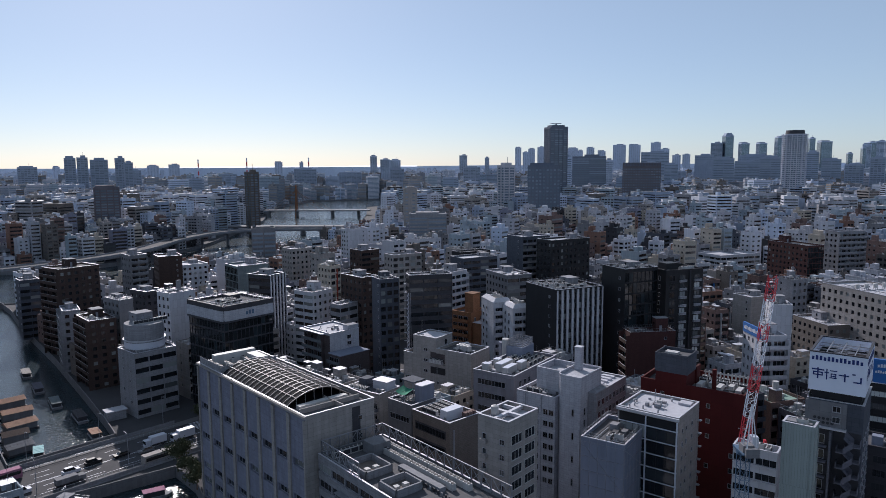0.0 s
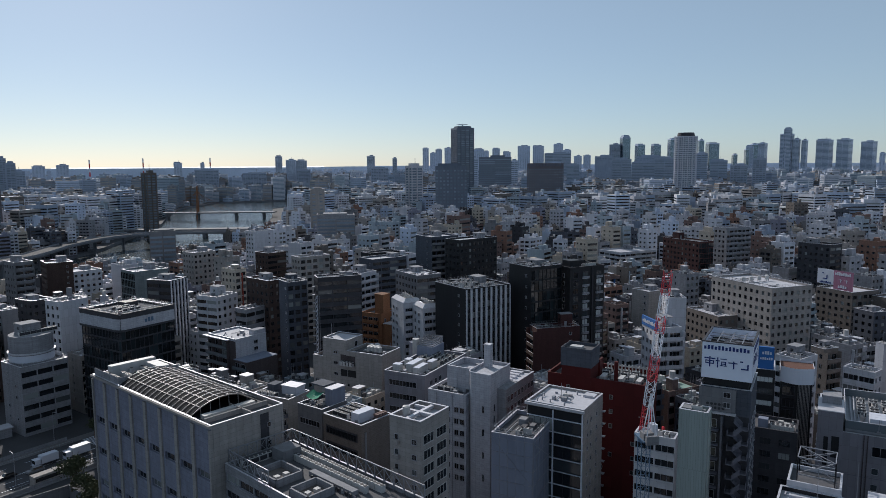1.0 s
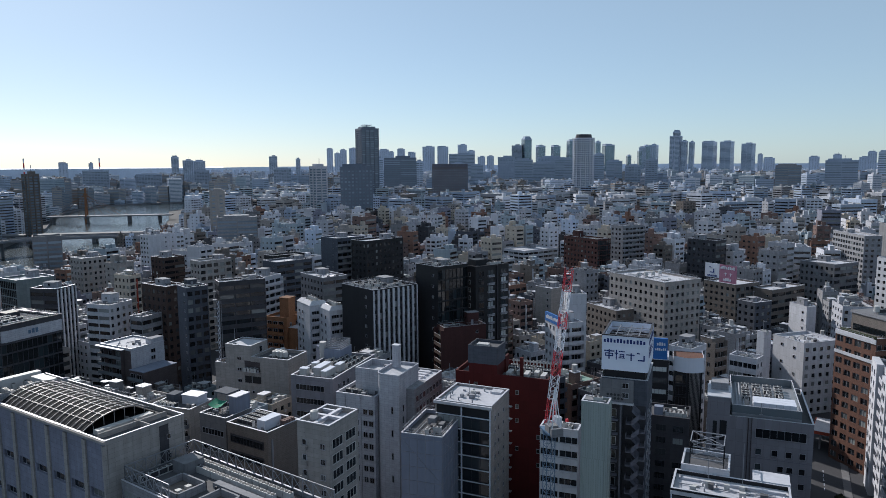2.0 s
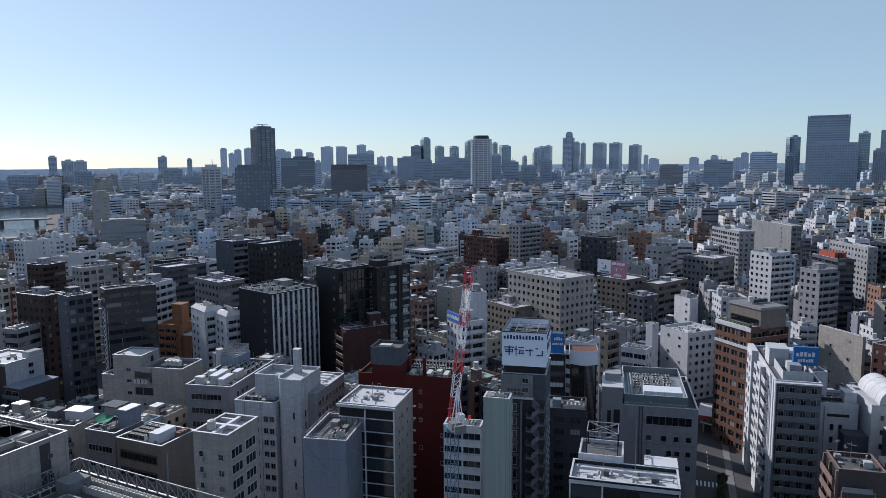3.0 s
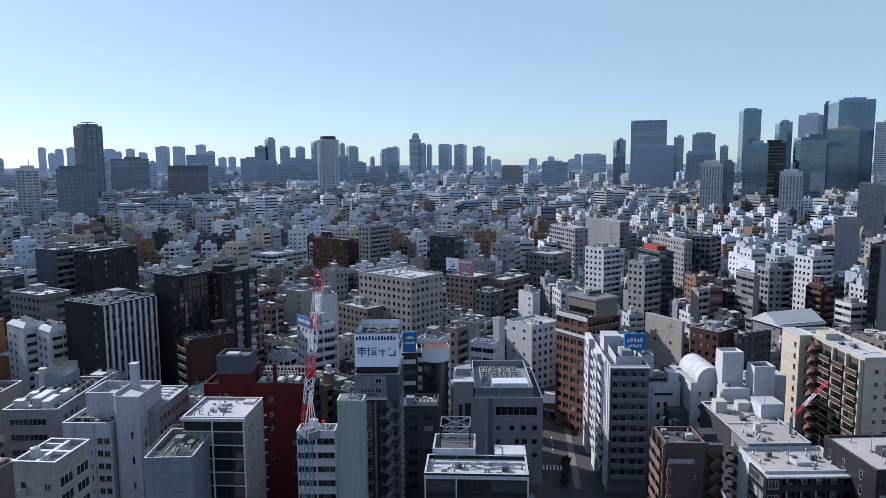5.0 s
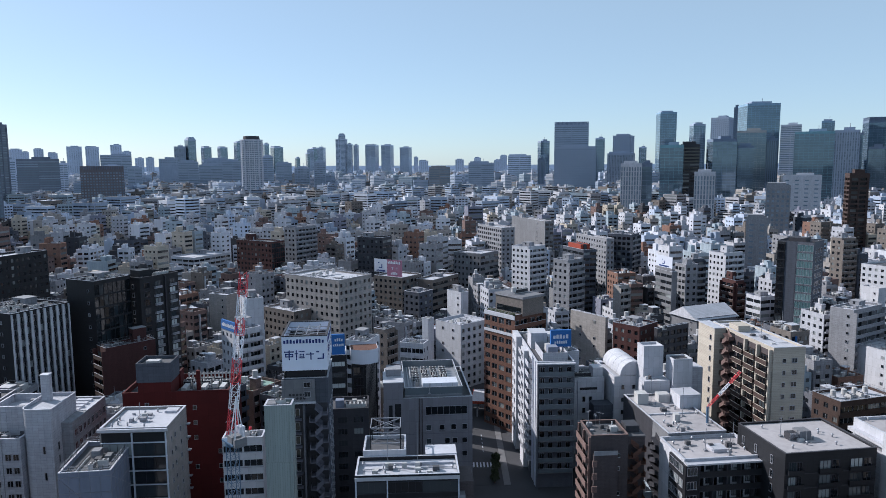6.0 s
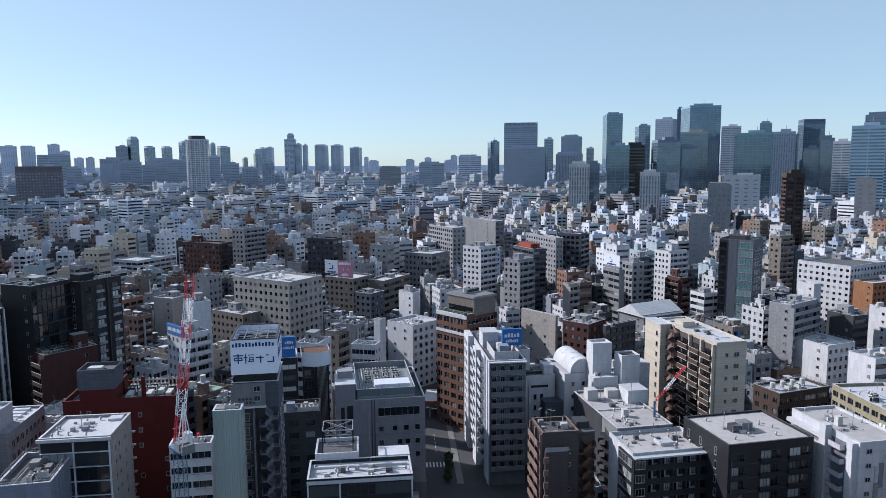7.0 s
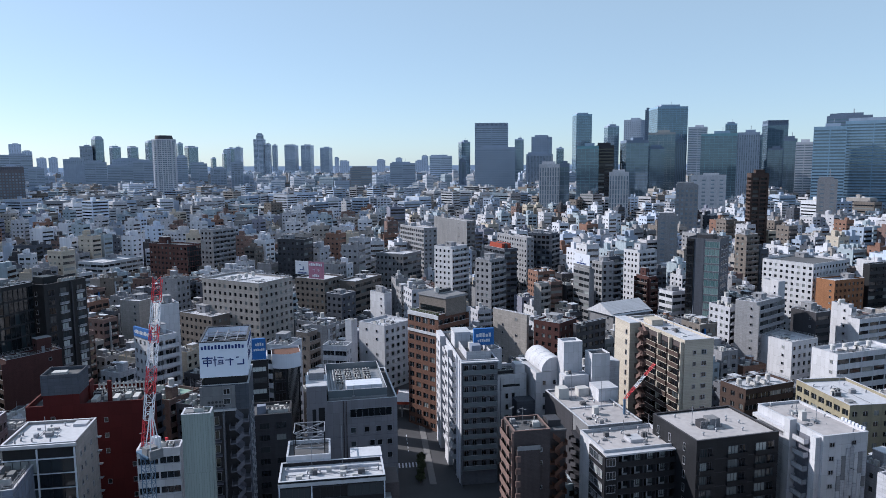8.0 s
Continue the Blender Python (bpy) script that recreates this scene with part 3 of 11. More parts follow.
def rooftop(ob, m, roof, x0, y0, w, d, z, mat):
    r = roof_rng
    iw, idp = w - x0, d - y0
    ix, iy = x0 + 0.6, y0 + 0.6
    far = m.translation.length > 300
    if roof in ("lift", "", "deck") and iw > 4 and idp > 4:
        pw, pd = min(4.2, iw * 0.42), min(5.0, idp * 0.42)
        penthouse(ob, w - pw - r.uniform(0.6, max(0.7, iw * 0.3)), d - pd - r.uniform(0.6, max(0.7, idp * 0.2)), pw, pd, z, r.uniform(2.6, 4.6) if roof == "lift" else r.uniform(1.6, 3.0), mat if roof == "lift" else PALE)
        if roof == "lift":
            if r.random() < 0.3:
                put(TANK_THING, m, x0 + iw * 0.25, y0 + idp * 0.3, z)
    if roof in ("units", "plant", "deck"):
        nx, ny = max(1, int((iw - 2) / 2.6)), max(1, int((idp - 2) / 2.0))
        count = 0
        for i in range(nx):
            for j in range(ny):
                if r.random() < (0.75 if roof == "units" else 0.4) and count < 30:
                    put(UNIT_THING, m, ix + 1.2 + i * 2.6, iy + 0.8 + j * 1.9, z, r.choice((0, 0, 180)))
                    count += 1
        if roof != "deck":
            fence(ob, x0 + 0.5, y0 + 0.5, w - 0.5, d - 0.5, z, 1.6)
    elif roof not in ("trellis", "truss", "stepped", "pitched", "louvre") and (not far or r.random() < 0.5):
        for i in range(r.randint(1, 4)):
            put(UNIT_THING, m, x0 + iw * r.uniform(0.15, 0.6), y0 + idp * r.uniform(0.15, 0.55), z, r.choice((0, 90)))
    if roof in ("slab", ""):
        for i in range(6 if not far else 2):
            put(VENT_THING, m, x0 + iw * r.uniform(0.1, 0.9), y0 + idp * r.uniform(0.1, 0.9), z)
        if r.random() < 0.6:
            put(AERIAL_THING, m, x0 + iw * r.uniform(0.2, 0.9), y0 + idp * r.uniform(0.5, 0.9), z, r.uniform(0, 180))
    if roof == "tanks":
        for i in range(4):
            put(TANK_THING, m, x0 + iw * (0.15 + 0.2 * i), y0 + idp * 0.55, z)
    if roof not in ("trellis", "truss", "pitched", "louvre"):
        for i in range(1 if far else 4):
            if r.random() < 0.5:
                y = y0 + idp * r.uniform(0.08, 0.92)
                part("roof_pipe", Shape().bar((x0 + iw * 0.06, y, z + 0.25), (x0 + iw * r.uniform(0.4, 0.94), y, z + 0.25), r.uniform(0.06, 0.14), 0, 6), GALV, ob)
            else:
                x = x0 + iw * r.uniform(0.08, 0.92)
                part("roof_pipe", Shape().bar((x, y0 + idp * 0.06, z + 0.2), (x, y0 + idp * r.uniform(0.4, 0.94), z + 0.2), r.uniform(0.06, 0.14), 0, 6), GALV, ob)
        for i in range(0 if far else 4):
            px, py, s = x0 + iw * r.uniform(0.08, 0.75), y0 + idp * r.uniform(0.08, 0.75), r.uniform(0.8, 2.2)
            part("plinth", Shape().box(px, py, z, px + s, py + s * r.uniform(0.5, 1.2), z + r.uniform(0.25, 1.1)), r.choice((PALE, GREY, ROOFD, UNIT)), ob)
        if not far and iw > 5 and r.random() < 0.7:
            fence(ob, x0 + 0.3, y0 + 0.3, w - 0.3, d - 0.3, z + 0.8, 0.9)
    special_roof(ob, m, roof, x0, y0, w, d, z, mat)


# ---- special roofs ----
# near-black that paints the shade of voids
VOIDSHADE = material("void_shade", (0.02, 0.02, 0.022), vary=0.2, streak=0, spec=0.1)
BRONZE = material("grey_bronze_rib", (0.3, 0.29, 0.28), rough=0.5, metal=0.4, vary=0.08)


def bars_row(ob, fm, x0, x1, z, size, mat, fill=0.72, name="sign_bar"):
    """A row of plain bars in place of small lettering."""
    n = max(3, round((x1 - x0) / (size * 0.75)))
    step = (x1 - x0) / n
    for i in range(n):
        tall = size * (1.0 if i % 3 else 0.75)
        part(name, Shape().box(x0 + i * step, -0.06, z, x0 + i * step + step * fill, -0.003, z + tall), mat, ob, fm)


def strokes(ob, fm, x, z, size, mat, n):
    """A block of crossing strokes in place of one large letter."""
    s = size
    lay = (((0, 0.9, 1, 0.78), (0.44, 1, 0.56, 0), (0.1, 0.65, 0.9, 0.55), (0.1, 0.4, 0.9, 0.3), (0.1, 0.65, 0.2, 0.3), (0.8, 0.65, 0.9, 0.3)),
           ((0.0, 0.7, 0.35, 0.6), (0.13, 1, 0.23, 0), (0.42, 0.9, 1, 0.82), (0.5, 0.62, 0.94, 0.54), (0.5, 0.42, 0.94, 0.34), (0.5, 0.62, 0.58, 0.2), (0.86, 0.62, 0.94, 0.2), (0.4, 0.25, 1, 0.17)),
           ((0.1, 0.62, 0.9, 0.52), (0.52, 0.75, 0.64, 0)), ((0.1, 0.85, 0.35, 0.73), (0.2, 0.16, 0.85, 0.04), (0.72, 0.6, 0.86, 0.16)))[n % 4]
    for a in lay:
        part("sign_stroke", Shape().box(x + a[0] * s, -0.06, z + a[3] * s, x + a[2] * s, -0.004, z + a[1] * s), mat, ob, fm)


def special_roof(ob, m, roof, x0, y0, w, d, z, mat):
    if roof == "trellis":
        a, b, lo, hi, rise = 0.5, w - 1.2, 8.0, 39.0, 2.3
        # near-black slab paints the shaded void below the trellis
        part("sunken_deck", Shape().box(a, lo - 0.5, z, b, hi + 0.5, z + 0.12), VOIDSHADE, ob)
        cx, half = (a + b) / 2, (b - a) / 2
        R = (half * half + rise * rise) / (2 * rise)
        arc = []
        for i in range(15):
            x = -half + 2 * half * i / 14
            arc.append((cx + x, z + 0.75 + rise - R + math.sqrt(max(0, R * R - x * x))))
        rib = Shape()
        for p, q in zip(arc, arc[1:]):
            rib.bar((p[0], 0, p[1]), (q[0], 0, q[1]), 0.085)
        # near-black vault sheet added below the ribs, for the void's shade
        vault = Shape()
        for p, q in zip(arc, arc[1:]):
            vault.face([(p[0], lo, p[1] - 0.2), (q[0], lo, q[1] - 0.2), (q[0], hi, q[1] - 0.2), (p[0], hi, p[1] - 0.2)])
        part("netting", vault.weld(), VOIDSHADE, ob, label="near-black sheet for the shaded void under the ribs")
        rm = rib.mesh("rib", [BRONZE])
        n = 17
        for i in range(n):
            part("rib", rm, None, ob, pose(0, lo + (hi - lo) * i / (n - 1), 0))
            if i in (0, n - 1):
                for p in arc[::2]:
                    part("end_post", Shape().bar((p[0], lo + (hi - lo) * i / (n - 1), z), (p[0], lo + (hi - lo) * i / (n - 1), p[1]), 0.06), BRONZE, ob)
        for p in arc[::2]:
            part("purlin", Shape().bar((p[0], lo, p[1]), (p[0], hi, p[1]), 0.07), BRONZE, ob)
        for i in range(7):
            part("screen_panel", Shape().box(0.5 + i * 2.1, 39.4, z, 2.5 + i * 2.1, 39.5, z + 2.2), PALE, ob)
        for i in range(6):
            part("screen_panel", Shape().box(0.35, 39.6 + i * 2.0, z, 0.45, 41.5 + i * 2.0, z + 2.4), PALE, ob)
        for i in range(5):
            for j in range(4):
                if (i + j) % 4:
                    put(UNIT_THING, m, 2.2 + i * 2.7, 41.5 + j * 2.4, z, 90)
        part("duct", Shape().box(3, 48.6, z, 14, 50.4, z + 2.6), UNIT, ob)
        part("duct", Shape().box(11.0, 41.0, z, 13.6, 47.5, z + 2.2), UNIT, ob)
        part("low_wall", Shape().box(1.0, 3.8, z, w - 1.2, 4.1, z + 1.0), mat, ob)
        part("low_wall", Shape().box(w * 0.55, 0.5, z, w * 0.55 + 0.3, 8.0, z + 1.0), mat, ob)
        part("duct", Shape().box(2.0, 5.5, z, w - 3.0, 7.0, z + 0.9), UNIT, ob)
        part("side_slot", Shape().box(w * 0.66, -0.06, 12, w * 0.78, -0.004, z), DARK, ob)
        part("eave_band", Shape().box(-0.5, -0.35, z + 0.35, -0.06, d + 0.2, z + 0.8), mat, ob)
    elif roof == "truss":
        for (ax, ay), (bx, by), n in (((w - 0.4, 0.5), (w - 0.4, d - 0.4), 15), ((w - 0.4, d - 0.4), (0.6, d - 0.4), 7), ((0.6, d - 0.4), (0.6, d - 14), 6)):
            top, bot = z + 3.4, z + 0.9
            for zz in (top, bot):
                part("chord", Shape().bar((ax, ay, zz), (bx, by, zz), 0.13), GALV, ob)
            for i in range(n + 1):
                t = i / n
                px, py = ax + (bx - ax) * t, ay + (by - ay) * t
                part("screen_post", Shape().bar((px, py, z), (px, py, top), 0.1), GALV, ob)
                if i < n:
                    u = (i + 1) / n
                    qx, qy = ax + (bx - ax) * u, ay + (by - ay) * u
                    part("brace", Shape().bar((px, py, bot), (qx, qy, top), 0.06), GALV, ob)
                    part("brace", Shape().bar((px, py, top), (qx, qy, bot), 0.06), GALV, ob)
        for lo, hi in ((d * 0.62, d * 0.8), (d * 0.38, d * 0.52)):
            for a in ((1.5, lo, 7.5, lo + 0.35), (1.5, hi - 0.35, 7.5, hi), (1.5, lo, 1.85, hi), (7.15, lo, 7.5, hi)):
                part("pit_wall", Shape().box(a[0], a[1], z, a[2], a[3], z + 1.5), PALE, ob)
            part("pit_floor", Shape().box(1.9, lo + 0.4, z, 7.1, hi - 0.4, z + 0.2), TAN, ob)
            for i in range(2):
                part("vent_box", Shape().box(3 + i * 2, lo + 2.2, z + 0.2, 4 + i * 2, lo + 3.2, z + 0.9), UNIT, ob)
        for i in range(14):
            put(UNIT_THING, m, w - 2.2, d * 0.25 + i * 2.0, z, 90)
        for i in range(12):
            put(UNIT_THING, m, w - 4.4, d * 0.3 + i * 1.9, z, 90)
        for i in range(6):
            put(UNIT_THING, m, 3.0 + i * 1.9, d - 2.4, z, 0)
        part("duct", Shape().box(w - 7, d * 0.3, z, w - 5.6, d * 0.62, z + 0.9), PALE, ob)
        # dark louvres added where the screen's shadow darkens the roof
        for i in range(18):
            part("louvre", Shape().box(8.2, d * 0.1 + i * 1.1, z, w - 7.3, d * 0.1 + i * 1.1 + 0.5, z + 0.7), DARK if i % 3 else PALE, ob)
        part("plant_room", Shape().box(8.5, d * 0.82, z, w - 3, d * 0.92, z + 2.4), GREY, ob)
        for i in range(5):
            part("outside_stair", Shape().box(-1.3, d * 0.7, 3 + i * 5, 0, d * 0.8, 3.2 + i * 5), GALV, ob)
    elif roof == "drum":
        s = Shape()
        cx, cy, r = w * 0.5, d * 0.62, w * 0.44
        s.cyl(cx, cy, z, z + 8.5, r, 0, 36)
        s.cyl(cx, cy, z + 8.5, z + 9.4, r, 0, 36, r * 0.98)
        part("drum", s, mat, ob)
        part("drum_band", Shape().cyl(cx, cy, z + 1.0, z + 3.2, r + 0.12, 0, 36), SIGNW, ob)
        part("drum_sill", Shape().cyl(cx, cy, z + 3.6, z + 4.0, r + 0.5, 0, 36), COPING, ob)
        penthouse(ob, w * 0.3, d * 0.55, w * 0.4, d * 0.4, z + 9.4, 3.2, PALE)
        for i in range(7):
            put(UNIT_THING, m, w * 0.25 + i * 1.7, d * 0.45, z + 9.4)
    elif roof == "band":
        # pale sign band with a rounded corner under a dark rim
        n, r = 6, 2.4
        arc = [(r - 0.6 - r * math.cos(math.pi / 2 * i / n) - 0.0, r - 0.6 - r * math.sin(math.pi / 2 * i / n)) for i in range(n + 1)]
        ring = [(-0.6, d)] + arc + [(w, -0.6)]
        for name, z0, z1, out, bm in (("fascia", z - 4.0, z - 0.5, 0.0, SILVER), ("rim", z - 0.5, z + 1.2, -0.1, DARK), ("ledge", z - 4.6, z - 4.0, 0.3, DARK)):
            s = Shape()
            for p, q in zip(ring, ring[1:]):
                a, b = (p[0] - out, p[1] - out), (q[0] - out, q[1] - out)
                s.face([(*a, z0), (*b, z0), (*b, z1), (*a, z1)])
                s.face([(*b, z0), (*a, z0), (a[0] + 0.5, a[1] + 0.5, z0), (b[0] + 0.5, b[1] + 0.5, z0)])
                s.face([(*a, z1), (*b, z1), (b[0] + 0.5, b[1] + 0.5, z1), (a[0] + 0.5, a[1] + 0.5, z1)])
            part(name, s.weld(), bm, ob)
        fm = Matrix.Translation((0, -0.62, 0))
        bars_row(ob, fm, w * 0.42, w * 0.6, z - 2.8, 1.4, CRANEB)
        fence(ob, 0.8, 0.8, w - 0.8, d - 0.8, z, 1.6)
        for i in range(9):
            put(UNIT_THING, m, w * 0.3 + (i % 3) * 2.4, d * 0.3 + (i // 3) * 3, z)
        part("plant_box", Shape().box(w * 0.55, d * 0.6, z, w * 0.55 + 4.5, d * 0.6 + 4.5, z + 1.8), DARK, ob)
        for i in range(5):
            part("roof_pipe", Shape().bar((1.5, 3 + i * 2.6, z + 0.5), (w - 2, 3 + i * 2.6, z + 0.5), 0.12, 0, 6), GALV, ob)
    elif roof == "plant":
        penthouse(ob, w * 0.15, d * 0.68, w * 0.7, d * 0.2, z, 4.6, BROWN, False)
        part("chimney", Shape().cyl(w * 0.35, d * 0.3, z, z + 4.2, 0.6, 0, 14), RED, ob)
    elif roof == "boxsign":
        part("roof_sign", Shape().box(-0.2, d * 0.1, z, 0.4, d - 0.2, z + 3.0), BLUE, ob)
        bars_row(ob, Matrix.Translation((-0.2, d - 0.2, 0)) @ Matrix.Rotation(radians(-90), 4, "Z"), 0.8, d * 0.85, z + 1.0, 1.1, SIGNW)
        penthouse(ob, w * 0.5, d * 0.5, w * 0.4, d * 0.4, z, 3.0, mat)
    elif roof == "redplant":
        for i in range(3):
            part("roof_plant", Shape().box(1 + i * (w - 2) / 3, d * 0.2, z, 0.6 + (i + 1) * (w - 2) / 3, d * 0.8, z + 3.2), REDPAINT if i != 1 else DARK, ob)
    elif roof in ("billboard", "bigboard"):
        big = roof == "bigboard"
        L = d - 0.4
        board = Matrix.Translation((0.2, d - 0.2, 0)) @ Matrix.Rotation(radians(-90), 4, "Z")
        zz, hh = z + 1.0, 8.2 if big else 6.5
        for i in range(5):
            part("board_post", Shape().bar((0.4, 0.5 + i * L / 5, z), (0.4, 0.5 + i * L / 5, zz + hh), 0.12), GALV, ob)
        if big:
            part("white_panel", Shape().box(0, 0, zz + 1.6, L * 0.46, 0.2, zz + hh, 0), SIGNW, ob, board)
            part("mauve_panel", Shape().box(L * 0.47, 0, zz, L, 0.2, zz + hh, 0), PINK, ob, board)
            strokes(ob, board, L * 0.12, zz + 3.6, L * 0.2, SIGNB, 3)
            bars_row(ob, board, L * 0.08, L * 0.4, zz + 2.0, 0.8, SIGNB)
            bars_row(ob, board, L * 0.5, L * 0.95, zz + 6.2, 1.3, SIGNW)
            strokes(ob, board, L * 0.6, zz + 3.2, L * 0.11, SIGNW, 2)
            strokes(ob, board, L * 0.76, zz + 3.2, L * 0.11, SIGNW, 2)
            bars_row(ob, board, L * 0.6, L * 0.85, zz + 0.8, 1.3, SIGNW)
        else:
            part("white_panel", Shape().box(0, 0, zz + 1.2, L, 0.2, zz + hh), SIGNW, ob, board)
            part("grey_strip", Shape().box(0, 0, zz, L, 0.2, zz + 1.15), GREY, ob, board)
            strokes(ob, board, L * 0.35, zz + 2.6, L * 0.22, SIGNB, 3)
            bars_row(ob, board, L * 0.2, L * 0.8, zz + 1.5, 0.7, SIGNB)
    elif roof == "louvre":
        for i in range(9):
            y = 0.6 + i * (d - 1.2) / 9
            part("slat", Shape().box(0.3, y, z + 0.55, w - 0.3, y + 0.5, z + 0.75), SIGNW, ob)
    elif roof == "stepped":
        part("upper_storey", Shape().box(w * 0.3, 0.8, z, w - 0.4, d - 0.8, z + 5.5), TAN, ob)
        part("glazing", Shape().box(w * 0.3 - 0.05, 1.5, z + 0.8, w * 0.3 - 0.004, d - 1.5, z + 2.6), PANEB, ob)
        part("upper_parapet", Shape().box(w * 0.28, 0.6, z + 5.5, w - 0.2, d - 0.6, z + 6.2), PALE, ob)
        part("hedge", Shape().box(0.5, 1.0, z, 1.2, d - 1.0, z + 1.4), LEAF, ob)
        for i in range(5):
            put(TANK_THING if i == 0 else UNIT_THING, m, w * 0.45 + i * 1.3, d * 0.5, z + 6.2)
        part("cream_band", Shape().box(-0.25, -0.25, z - 5.8, w * 0.96, -0.004, z - 4.9), WHITE, ob)
        part("cream_band", Shape().box(-0.25, -0.004, z - 5.8, -0.004, d, z - 4.9), WHITE, ob)
        part("cream_band", Shape().box(-0.25, -0.004, z - 0.4, -0.004, d, z + 0.8), WHITE, ob)
    elif roof == "pitched":
        ridge = z + 4.5
        s = Shape().face([(-1, -1, z), (w + 1, -1, z), (w + 1, d / 2, ridge), (-1, d / 2, ridge)])
        s.face([(w + 1, d + 1, z), (-1, d + 1, z), (-1, d / 2, ridge), (w + 1, d / 2, ridge)])
        s.face([(-1, -1, z), (-1, d / 2, ridge), (-1, d + 1, z)]).face([(w + 1, -1, z), (w + 1, d + 1, z), (w + 1, d / 2, ridge)])
        part("pitched_roof", s.weld(), WHITE, ob)
    elif roof == "pit":
        fence(ob, x0 + 0.3, y0 + 0.3, w - 0.3, d - 0.3, z + 0.8, 1.1)
        part("hatch", Shape().box(w * 0.55, d * 0.5, z, w * 0.55 + 2.0, d * 0.5 + 1.6, z + 1.4), PALE, ob)
        if mat is WHITE:
            part("flue", Shape().box(w * 0.6, d * 0.55, z, w * 0.6 + 1.5, d * 0.55 + 1.2, z + 4.5), PALE, ob)


